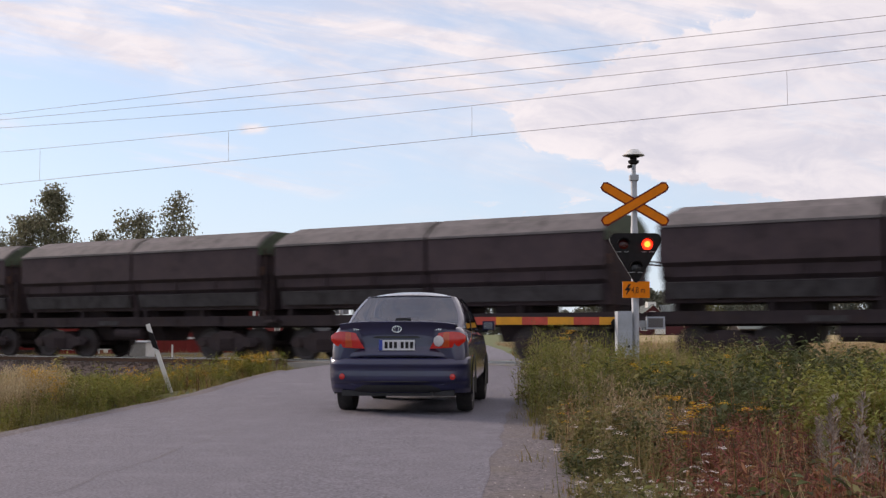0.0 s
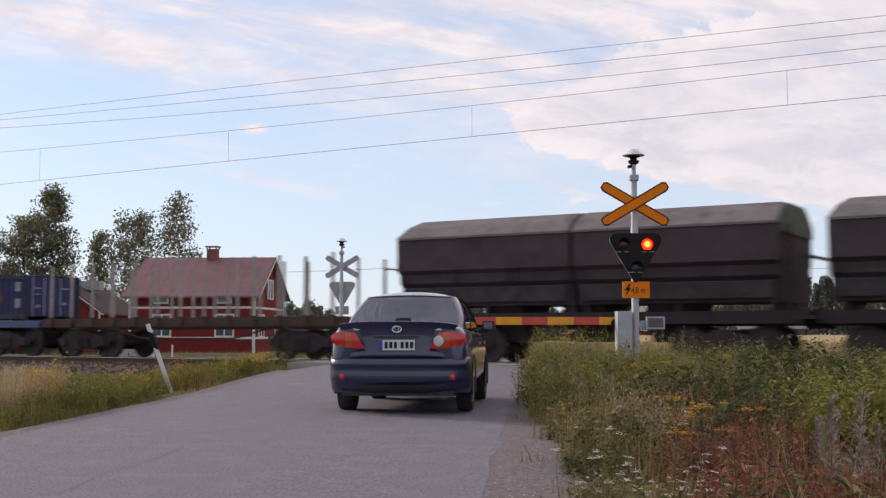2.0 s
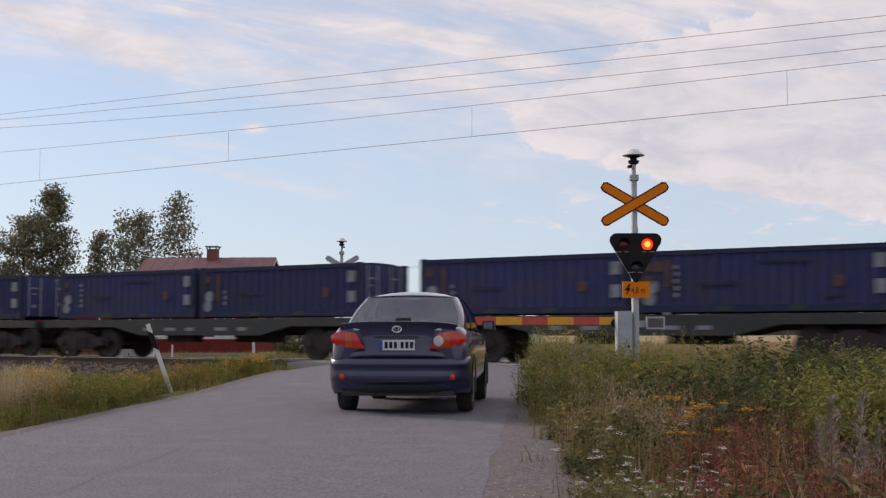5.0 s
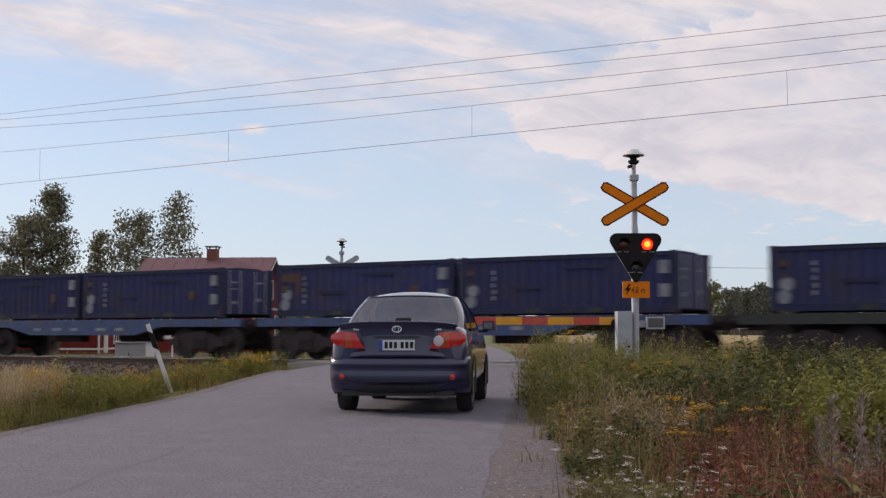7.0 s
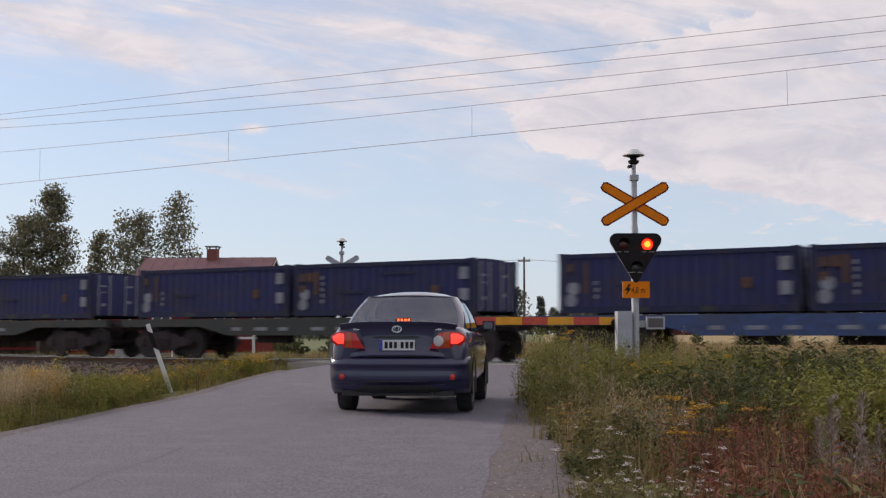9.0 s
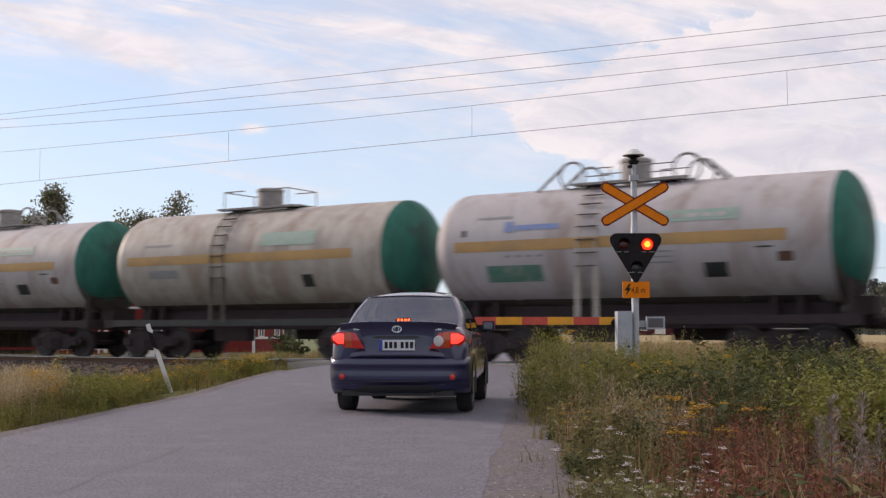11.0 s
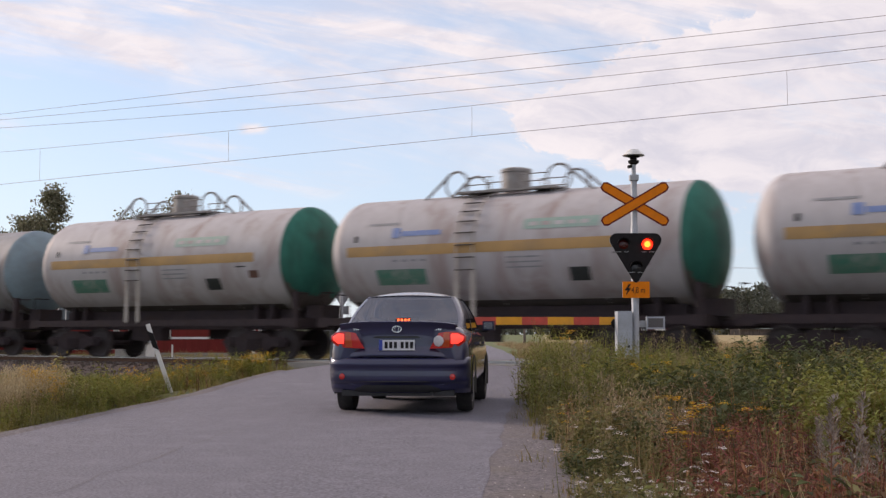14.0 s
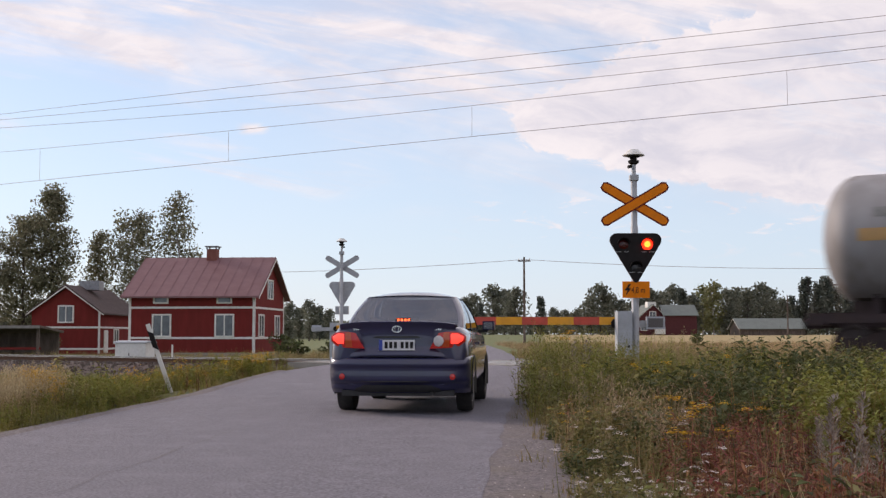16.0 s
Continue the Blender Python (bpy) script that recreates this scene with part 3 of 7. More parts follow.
def hopper_wagon():
    """Two dark tubs with hipped grey lids on one frame; x = 0 at the left end of the tubs."""
    w = thing("hopper_wagon", track_pose(0), "dark brown mineral hopper wagon with two ridged tubs and grey lids", "wagon", "hopper wagons of the freight train")
    n = 5.15
    for k in range(2):
        x0, x1 = k * (n + 0.1), k * (n + 0.1) + n
        tub = link("tub", None, w, "dark brown tub with a folded side")
        lo = [(-1.12, 1.50), (1.12, 1.50), (1.22, 2.02), (1.34, 2.12), (1.36, 2.36), (1.5, 2.46), (1.5, 3.29), (-1.5, 3.29), (-1.5, 2.46), (-1.36, 2.36), (-1.34, 2.12), (-1.22, 2.02)]
        bm = P(lo, "x", x0, x1)
        part("shell", bm, M["hopper"], tub, bevel=0.015)
        for j in range(4):
            x = x0 + 0.12 + (n - 0.3) * j / 3
            for s in (-1, 1):
                bm = P([(s * 1.36, 2.12), (s * 1.42, 2.14), (s * 1.42, 2.36), (s * 1.36, 2.36)], "x", x, x + 0.06)
                part("rib", bm, M["hopper"], tub)
        for s in (-1, 1):
            bm = P([(s * 1.2, 1.60), (s * 1.30, 1.60), (s * 1.40, 1.98), (s * 1.30, 2.0)], "x", x0 + 0.15, x1 - 0.15)
            part("discharge_flap", bm, M["hopper_flap"], tub, "greyer dusty discharge flap")
        # hipped lid
        hipl, hipr = (0.34 if k == 0 else 0.02), (0.10 if k == 1 else 0.02)
        e, t0, t1 = 1.53, 3.30, 3.86
        bm = bmesh.new()
        loft(bm, [[(x0, -e, t0), (x1, -e, t0), (x1, e, t0), (x0, e, t0)], [(x0, -e, t0 + 0.06), (x1, -e, t0 + 0.06), (x1, e, t0 + 0.06), (x0, e, t0 + 0.06)],
                  [(x0 + hipl * 0.4, -1.16, t0 + 0.36), (x1 - hipr * 0.4, -1.16, t0 + 0.36), (x1 - hipr * 0.4, 1.16, t0 + 0.36), (x0 + hipl * 0.4, 1.16, t0 + 0.36)],
                  [(x0 + hipl, -0.72, t1), (x1 - hipr, -0.72, t1), (x1 - hipr, 0.72, t1), (x0 + hipl, 0.72, t1)]])
        bm.faces.ensure_lookup_table()
        bm.verts.ensure_lookup_table()
        bm.faces.new(bm.verts[-4:])
        part("lid", bm, M["hopper_roof"], tub, "sloping grey dusty lid", bevel=0.03)
        if k == 1:
            bm = P([(-1.48, 3.10), (1.48, 3.10), (1.5, 3.31), (1.13, 3.61), (0.69, 3.82), (-0.69, 3.82), (-1.13, 3.61), (-1.5, 3.31)], "x", x1, x1 + 0.05)
            part("end_panel", bm, M["hopper_green"], tub, "faded green end")
            bm = B((x1 + 0.05, x1 + 0.09, -1.42, -1.30, 2.5, 2.75))
            part("end_mark", bm, M["mark_orange"], tub, "small rusty mark")
            lad = R(*[((x1 + 0.12, -1.30, 1.45 + 0.28 * q), (x1 + 0.12, -0.95, 1.45 + 0.28 * q), 0.015) for q in range(7)], ((x1 + 0.12, -1.30, 1.3), (x1 + 0.12, -1.30, 3.3), 0.02), ((x1 + 0.12, -0.95, 1.3), (x1 + 0.12, -0.95, 3.3), 0.02), seg=6)
            part("end_ladder", lad, M["frame_rust"], tub, "rusty steel end ladder")
    bm = B((-0.45, 10.9, -1.15, -0.95, 1.0, 1.3), (-0.45, 10.9, 0.95, 1.15, 1.0, 1.3), (-0.45, 10.9, -0.25, 0.25, 0.95, 1.25))
    for x in (-0.45, 1.8, 3.6, 5.2, 6.8, 8.6, 10.7):
        box(bm, x, x + 0.18, -1.15, 1.15, 1.02, 1.28)
    part("underframe", bm, M["frame_dark"], w)
    for x in (0.2, 2.5, 5.0, 5.4, 7.8, 10.1):
        part("saddle", B((x, x + 0.12, -1.1, 1.1, 1.28, 1.56)), M["frame_dark"], w)
    for x in (2.95, 5.25, 7.5):
        part("chute", P([(-0.95, 1.5), (0.95, 1.5), (0.45, 0.55), (-0.45, 0.55)], "x", x - 0.55, x + 0.55), M["frame_dark"], w, "dark discharge chute")
    for x in (-0.55, 10.75):
        part("end_platform", B((x, x + 0.25, -1.4, 1.4, 1.1, 1.18)), M["frame_dark"], w)
    part("air_tank", lathe(bmesh.new(), [(0.02, 4.0), (0.2, 4.06), (0.2, 5.2), (0.02, 5.26)], "x", (0, -0.9, 0.78), 14), M["frame_dark"], w)
    part("data_plate", B((3.4, 4.3, -1.17, -1.15, 1.04, 1.18)), M["hopper_flap"], w, "pale data plate")
    for x in (1.55, 8.9):
        bogie(w, x)
    for x in (10.66, -0.68):
        bm = bmesh.new()
        for d in (-1.35, 1.35):
            rod(bm, (x + 0.2, d, 1.15), (x + 0.2, d, 2.6), 0.02, seg=6)
        rod(bm, (x + 0.2, -1.35, 2.55), (x + 0.2, 1.35, 2.55), 0.02, seg=6)
        part("end_rail", bm, M["frame_dark"], w)
    for sgn, x in ((-1, -0.55), (1, 11.0)):
        part("coupler", R(((x, 0, 0.98), (x + sgn * 0.3, 0, 0.98), 0.1)), M["frame_dark"], w)
    return w


def corrugated(x0, x1, y, z0, z1, depth, sgn):
    """A folded steel wall between x0 and x1, its folds standing out towards sgn."""
    bm = bmesh.new()
    n = int((x1 - x0) / 0.28)
    top, bot = [], []
    for k in range(n):
        a = x0 + (x1 - x0) * k / n
        w = (x1 - x0) / n
        for f, o in ((0, 0), (0.35, 0), (0.5, 1), (0.85, 1)):
            bot.append(bm.verts.new((a + w * f, y - sgn * depth * o, z0)))
            top.append(bm.verts.new((a + w * f, y - sgn * depth * o, z1)))
    bot.append(bm.verts.new((x1, y, z0)))
    top.append(bm.verts.new((x1, y, z1)))
    for k in range(len(bot) - 1):
        bm.faces.new((bot[k], bot[k + 1], top[k + 1], top[k]))
    return bm


def ore_container(parent_pose=None, worn=0):
    """Low 20-foot bulk container; x = 0 at its left end, z = 0 at its foot. worn: which set of faded markings it has left."""
    c = thing("container", parent_pose, "low blue corrugated bulk container with faded markings on a flat wagon", "container", "blue containers of the freight train")
    L, W, H = 6.058, 1.219, 1.50
    for sgn in (-1, 1):
        part("side_wall", corrugated(0.16, L - 0.16, sgn * (W - 0.02), 0.16, H - 0.10, 0.045, sgn), M["cont"], c)
        part("top_rail", B((0.16, L - 0.16, min(sgn * W, sgn * (W - 0.08)), max(sgn * W, sgn * (W - 0.08)), H - 0.12, H - 0.01)), M["cont_dark"], c)
        part("bottom_rail", B((0.16, L - 0.16, min(sgn * W, sgn * (W - 0.08)), max(sgn * W, sgn * (W - 0.08)), 0.0, 0.16)), M["cont_dark"], c)
        for x in (0, L - 0.16):
            a, b = sorted((sgn * W, sgn * (W - 0.16)))
            part("corner_post", B((x, x + 0.16, a, b, 0, H), (x - 0.003, x + 0.165, a - 0.003, b + 0.003, 0, 0.12), (x - 0.003, x + 0.165, a - 0.003, b + 0.003, H - 0.11, H + 0.01)), M["cont_dark"], c)
    part("floor", B((0.1, L - 0.1, -W + 0.08, W - 0.08, 0.08, 0.16)), M["cont_dark"], c)
    part("tarpaulin_lid", P([(-W + 0.06, H - 0.05), (W - 0.06, H - 0.05), (0.5, H + 0.03), (-0.5, H + 0.03)], "x", 0.1, L - 0.1), M["cont_dark"], c)
    part("end_wall", B((0.04, 0.10, -W + 0.16, W - 0.16, 0.1, H - 0.04)), M["cont"], c)
    door = part("end_door", B((L - 0.10, L - 0.05, -W + 0.16, -0.01, 0.1, H - 0.04), (L - 0.10, L - 0.05, 0.01, W - 0.16, 0.1, H - 0.04)), M["cont"], c)
    for y in (-0.85, -0.35, 0.35, 0.85):
        part("locking_bar", R(((L - 0.02, y, 0.1), (L - 0.02, y, H - 0.06), 0.018), seg=6), M["galv"], door, "worn steel locking bar")
    for y, z, a, b in ((-0.62, 1.05, 0.30, 0.05), (-0.62, 0.85, 0.22, 0.04), (0.55, 1.05, 0.34, 0.06), (0.55, 0.5, 0.20, 0.10), (-0.6, 0.4, 0.18, 0.10)):
        part("door_mark", B((L - 0.05, L - 0.044, y - a / 2, y + a / 2, z, z + b)), M["mark_white"], door, "faded white mark")
    y = -W - 0.012
    for x0, x1, z0, z1 in ((L - 0.46, L - 0.2, 0.95, 1.27), (L - 0.46, L - 0.2, 0.38, 0.70)):
        part("white_plate", B((x0, x1, y, y + 0.02, z0, z1)), M["mark_white"], c, "white marking plate")
    part("hazard_patch", B((L - 1.35, L - 1.12, y, y + 0.02, 0.55, 0.80)), M["mark_orange"], c, "small orange patch")
    letters = (((0.22, 0.42, 1.0, 1.22), (0.22, 0.42, 0.68, 0.88), (0.74, 0.88, 0.62, 1.26), (0.48, 0.68, 0.98, 1.24)), ((0.26, 0.40, 1.02, 1.18), (0.30, 0.42, 0.72, 0.84)), ((0.70, 0.80, 0.50, 1.28), (0.24, 0.40, 1.04, 1.24)))[worn]
    for k in range(5 if worn != 2 else 3):
        part("code_letter", B((0.98 + 0.02 * (k % 2), 1.06 + 0.02 * (k % 2), y, y + 0.02, 0.36 + 0.17 * k, 0.46 + 0.17 * k)), M["mark_white"], c, "faded white letter as a bar")
    for x0, x1, z0, z1 in ((1.6, 2.5, 0.62, 0.72), (3.0, 4.2, 1.12, 1.2), (4.5, 4.9, 0.3, 0.4))[: 3 - worn]:
        part("rust_patch", B((x0, x1, y + 0.004, y + 0.018, z0, z1)), M["cont_dark"], c, "dull scuffed patch")
    for x0, x1, z0, z1 in letters:
        part("orange_lettering", B((x0, x1, y, y + 0.02, z0, z1)), M["mark_orange"], c, "faded orange lettering as bars")
    for x, z in ((0.33, 0.32), (0.40, 0.62)):
        part("white_disc", lathe(bmesh.new(), [(0.16, y), (0.16, y + 0.02)], "y", (x, 0, z), 16), M["mark_white"], c, "white round mark")
    for x in (2.0, 3.7):
        part("fork_pocket", B((x, x + 0.4, y + 0.005, y + 0.02, 0.02, 0.14)), M["lab_black"], c)
    return c


def flat_wagon(mat, label):
    """Container flat; x = 0 at the left end of its first container."""
    w = thing("flat_wagon", track_pose(0), label, "wagon", "container flat wagons of the freight train")
    L = 12.36
    for d0, d1 in ((-1.22, -1.06), (1.06, 1.22)):
        out = [(-0.75, 1.22), (L + 0.75, 1.22), (L + 0.75, 0.98), (L - 2.6, 0.98), (L - 3.7, 0.72), (3.7, 0.72), (2.6, 0.98), (-0.75, 0.98)]
        part("side_sill", P(out, "y", d0, d1), mat, w, bevel=0.012)
    part("centre_sill", B((-0.75, L + 0.75, -0.3, 0.3, 0.85, 1.15)), M["frame_dark"], w)
    for x in (-0.75, 0.6, 2.6, 4.6, 6.1, 7.6, 9.6, 11.6, L + 0.57):
        part("cross_beam", B((x, x + 0.18, -1.06, 1.06, 0.95, 1.2)), M["frame_dark"], w)
    for x in (0.0, 5.9, 6.3, 12.2):
        for d in (-1.2, 1.05):
            part("spigot", B((x, x + 0.15, d, d + 0.15, 1.22, 1.335)), M["frame_dark"], w)
    for k in range(5):
        x = 3.9 + k * 0.9 + (0.3 if k > 2 else 0)
        part("wagon_lettering", B((x, x + 0.34 + 0.12 * (k % 2), -1.226, -1.221, 0.86, 0.96)), M["mark_white"], w, "white lettering as bars")
    part("brake_box", B((4.4, 5.6, -0.7, -0.3, 0.5, 0.9)), M["frame_dark"], w)
    part("air_tank", B((6.5, 8.2, 0.2, 0.6, 0.5, 0.9)), M["frame_dark"], w, bevel=0.1)
    for x in (1.0, L - 1.0):
        bogie(w, x)
    end_gear(w, -0.75, L + 0.75, 0.25)
    return w


def stake_wagon():
    """Empty timber flat with upright stakes; x = 0 at its left end."""
    w = thing("stake_wagon", track_pose(0), "empty rust-brown timber wagon with upright steel stakes", "wagon")
    L = 12.6
    part("deck_frame", B((0, L, -1.35, -1.2, 0.98, 1.26), (0, L, 1.2, 1.35, 0.98, 1.26), (0, L, -0.25, 0.25, 0.9, 1.15)), M["frame_rust"], w, bevel=0.012)
    for k in range(14):
        x = 0.1 + (L - 0.4) * k / 13
        part("cross_beam", B((x, x + 0.2, -1.2, 1.2, 1.02, 1.24)), M["frame_rust"], w)
    for k in range(13):
        x = 0.35 + (L - 0.9) * k / 12
        for d in (-1.32, 1.32):
            part("stake", B((x, x + 0.065, d - 0.04, d + 0.04, 1.2, 3.05 + 0.05 * math.sin(k * 2.3 + d))), M["steelgrey"], w)
            part("stake_pocket", B((x - 0.05, x + 0.15, d - 0.09, d + 0.09, 1.0, 1.3)), M["frame_rust"], w)
    part("truss_rod", R(((2.8, -1.1, 0.98), (4.4, -1.1, 0.62), 0.03), ((4.4, -1.1, 0.62), (8.2, -1.1, 0.62), 0.03), ((8.2, -1.1, 0.62), (9.8, -1.1, 0.98), 0.03)), M["frame_rust"], w)
    for x in (1.75, L - 1.75):
        bogie(w, x)
    end_gear(w, 0, L, 0.3)
    return w


TANK_R, TANK_Z, TANK_H = 1.58, 3.02, 4.78


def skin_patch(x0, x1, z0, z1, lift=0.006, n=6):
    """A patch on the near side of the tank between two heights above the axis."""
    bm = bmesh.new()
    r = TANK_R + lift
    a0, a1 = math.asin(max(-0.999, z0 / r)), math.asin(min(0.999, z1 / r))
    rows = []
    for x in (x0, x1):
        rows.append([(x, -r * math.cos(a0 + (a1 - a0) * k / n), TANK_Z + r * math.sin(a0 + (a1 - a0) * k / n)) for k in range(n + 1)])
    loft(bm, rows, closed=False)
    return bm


def dished(sgn, paint_in=0.0, seg=48):
    """A rounded tank end."""
    h = TANK_H + paint_in
    prof = [(TANK_R, 0.0)] + [(TANK_R * math.cos(a), (0.78 if sgn < 0 else 0.62) * math.sin(a)) for a in np.linspace(0.12, 1.52, 9)]
    bm = bmesh.new()
    rings = []
    for r, d in prof:
        rings.append([(sgn * (h + d), r * math.cos(2 * math.pi * k / seg), TANK_Z + r * math.sin(2 * math.pi * k / seg)) for k in range(seg)])
    vs = loft(bm, rings)
    bm.faces.new(vs[-1])
    return bm


def tank_wagon(kind):
    """kind: loops (cream, green end), rails (dirty cream, green end) or blue (grey, blue end). x = 0 in the middle."""
    text = {"loops": "cream tank wagon with orange stripe, green end and looped top ladders", "rails": "dirty rust-streaked cream tank wagon with railed top platform",
            "blue": "weathered grey tank wagon with ochre stripe and pale blue end"}[kind]
    global TANK_R, TANK_Z
    TANK_R, TANK_Z = (1.50, 2.93) if kind == "blue" else (1.58, 3.02)
    body = {"loops": M["tank"], "rails": M["tank_dirty"], "blue": M["tank_grey"]}[kind]
    w = thing("tank_wagon", track_pose(0), text, "wagon", "tank wagons of the freight train")
    seg = 48
    bm = bmesh.new()
    loft(bm, [[(x, TANK_R * math.cos(2 * math.pi * k / seg), TANK_Z + TANK_R * math.sin(2 * math.pi * k / seg)) for k in range(seg)] for x in np.linspace(-TANK_H, TANK_H + 0.42, 9)])
    barrel = part("barrel", bm, body, w, smooth=True)
    for x in (-3.0, 0.0, 3.0):
        bm = bmesh.new()
        r = TANK_R + 0.006
        loft(bm, [[(x + o, r * math.cos(2 * math.pi * k / seg), TANK_Z + r * math.sin(2 * math.pi * k / seg)) for k in range(seg)] for o in (-0.02, 0.02)])
        part("weld_seam", bm, body, barrel)
    part("tank_end", dished(-1), body, w, smooth=True)
    part("tank_end", dished(1, 0.42), M["tank_blue"] if kind == "blue" else M["tank_green"], w, "pale blue dished end" if kind == "blue" else "green dished end", smooth=True)
    # the greasy lower half of the coloured end, with a ragged upper rim
    bm, vs, nk = bmesh.new(), [], 80
    full = 0.5 if kind == "blue" else 1.0
    for k in range(nk + 1):
        a = -0.5 * math.pi + (k / nk - 0.5) * 2.5
        col = []
        for j in range(8):
            b = 0.02 + 1.3 * full * (j / 7) * max(0.05, math.cos((k / nk - 0.5) * math.pi) * 0.62 + 0.26 * noise.noise((k * 0.12, 2.0, 9.0)) + 0.12 * noise.noise((k * 0.5, 4.0, 9.0)))
            r, dd = (TANK_R + 0.005) * math.cos(b), 0.626 * math.sin(b)
            col.append((TANK_H + 0.42 + dd, r * math.cos(a), TANK_Z + r * math.sin(a)))
        vs.append(col)
    loft(bm, vs, closed=False)
    part("end_grime", bm, M["tank_grime"], w, "dark greasy lower half of the end", smooth=True)
    part("brake_housing", B((5.35, 5.9, -0.5, 0.5, 1.2, 1.62), (5.45, 5.6, -1.3, -1.1, 1.2, 2.0)), M["frame_dark"], w, "dark brake gear between the wagons", bevel=0.03)
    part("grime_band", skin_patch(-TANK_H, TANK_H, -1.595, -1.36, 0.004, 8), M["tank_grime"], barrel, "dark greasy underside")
    part("stripe", skin_patch(-TANK_H + 0.25, TANK_H - 0.55, -0.13, 0.15), M["stripe"], barrel, "ochre orange stripe")
    if kind == "loops":
        marks = [("lab_pale", 1.0, 3.1, 0.42, 0.70), ("lab_green", -3.6, -2.0, -0.92, -0.50), ("lab_black", 2.25, 2.8, -0.92, -0.58), ("lab_brown", 4.0, 4.35, -0.6, -0.38),
                 ("lab_black", -4.3, -4.18, 0.28, 0.46), ("lab_blue", -3.05, -2.8, 0.36, 0.64), ("lab_blue", -2.75, -1.5, 0.40, 0.54), ("lab_grey", -3.9, -2.9, 0.74, 0.80)]
        marks += [("lab_grey", 0.5, 1.5, -0.3 - 0.13 * k, -0.26 - 0.13 * k) for k in range(3)]
        marks += [("tank", 1.15 + 0.36 * k, 1.38 + 0.36 * k, 0.51, 0.61) for k in range(5)]
        marks += [("lab_grey", -3.0 + 0.3 * k, -2.85 + 0.3 * k, -0.30, -0.24) for k in range(4)] + [("lab_black", 3.5, 3.9, -0.28, -0.24)]
    elif kind == "rails":
        marks = [("lab_pale", 0.9, 2.9, 0.32, 0.72), ("lab_grey", -3.6, -2.4, -0.55, -0.30), ("lab_black", 2.4, 2.8, -0.9, -0.55), ("lab_grey", -3.8, -2.7, 0.45, 0.52)]
    else:
        marks = [("lab_dull", 0.8, 2.9, 0.32, 0.72), ("lab_dull", -3.6, -2.6, -0.40, -0.24), ("lab_dull", -3.2, -2.3, -0.95, -0.80), ("lab_black", 3.5, 3.8, -0.42, -0.34), ("lab_black", 2.2, 2.7, -0.95, -0.66), ("lab_dull", -4.2, -3.7, 0.40, 0.62)]
    for mname, x0, x1, z0, z1 in marks:
        part("marking", skin_patch(x0, x1, z0, z1, 0.009 if (x1 - x0) > 0.25 else 0.014, 4), M[mname], barrel, "faded marking without readable words")
    # ladder down the near side
    lad = link("side_ladder", None, w, "steel ladder following the barrel")
    rm = M["tank_grime"] if kind != "loops" else M["tank_dirty"]
    for sgn in (-1, 1):
        for x in (-0.95, -0.45):
            bm = bmesh.new()
            pts = [(x, sgn * (TANK_R + 0.06) * math.cos(a), TANK_Z + (TANK_R + 0.06) * math.sin(a)) for a in np.linspace(1.35, 0.0, 9)] + [(x, sgn * (TANK_R + 0.03), 1.1)]
            for a, b in zip(pts, pts[1:]):
                rod(bm, a, b, 0.022, seg=6)
            part("stile", bm, rm, lad)
            part("ladder_foot", B((x - 0.06, x + 0.06, sgn * (TANK_R + 0.03) - 0.02, sgn * (TANK_R + 0.03) + 0.02, 1.15, 2.45)), rm, lad, "flat steel foot of the ladder")
        for k in range(9):
            a = 1.25 - 0.2 * k
            r = TANK_R + 0.07
            z, y = (TANK_Z + r * math.sin(a), sgn * r * math.cos(a)) if a > 0 else (TANK_Z + r * a, sgn * r)
            part("rung", B((-0.98, -0.42, y - 0.03, y + 0.03, z - 0.015, z + 0.015)), M["tank_grime"], lad)
    # manway and top platform
    top = TANK_Z + TANK_R
    part("manway", lathe(bmesh.new(), [(0.40, top - 0.1), (0.40, top + 0.54), (0.43, top + 0.55), (0.43, top + 0.62), (0.36, top + 0.66), (0.05, top + 0.68)], "z", (0, 0, 0), 24), M["steelgrey"], w, "grey cylindrical manway", smooth=True)
    bm = B((-1.5, 1.5, -0.75, -0.45, top - 0.02, top + 0.04), (-1.5, 1.5, 0.45, 0.75, top - 0.02, top + 0.04), (-1.5, -0.6, -0.45, 0.45, top + 0.02, top + 0.06), (0.6, 1.5, -0.45, 0.45, top + 0.02, top + 0.06))
    part("platform", bm, M["steelgrey"], w)
    if kind == "loops":
        for sgn in (-1, 1):
            loop = link("looped_ladder", None, w, "grey looped handrail with a diagonal brace")
            for y in (-0.55, 0.55):
                bm = bmesh.new()
                c = (sgn * 1.55, y, top + 0.26)
                pts = [(c[0] + 0.36 * math.cos(a), y, c[2] + 0.36 * math.sin(a)) for a in np.linspace(-0.5 * math.pi, 1.5 * math.pi, 17)]
                for a, b in zip(pts, pts[1:]):
                    rod(bm, a, b, 0.034, seg=6)
                rod(bm, (c[0] + sgn * 0.18, y, c[2] + 0.32), (sgn * 2.6, y, top - 0.14), 0.042, seg=6)
                rod(bm, (c[0], y, c[2] - 0.36), (c[0], y, top - 0.1), 0.03, seg=6)
                rod(bm, (c[0] - sgn * 0.3, y, c[2] - 0.2), (sgn * 1.0, y, top), 0.022, seg=6)
                part("loop", bm, M["steelgrey"], loop)
            for y in (-0.55, 0.55):
                part("rail_post", R(((sgn * 0.5, y, top), (sgn * 0.5, y, top + 0.42), 0.016), seg=6), M["steelgrey"], w)
                for z, x1 in ((0.42, 1.25), (0.22, 1.2)):
                    part("handrail", R(((sgn * 0.45, y, top + z), (sgn * x1, y, top + z), 0.016), seg=6), M["steelgrey"], w)
    else:
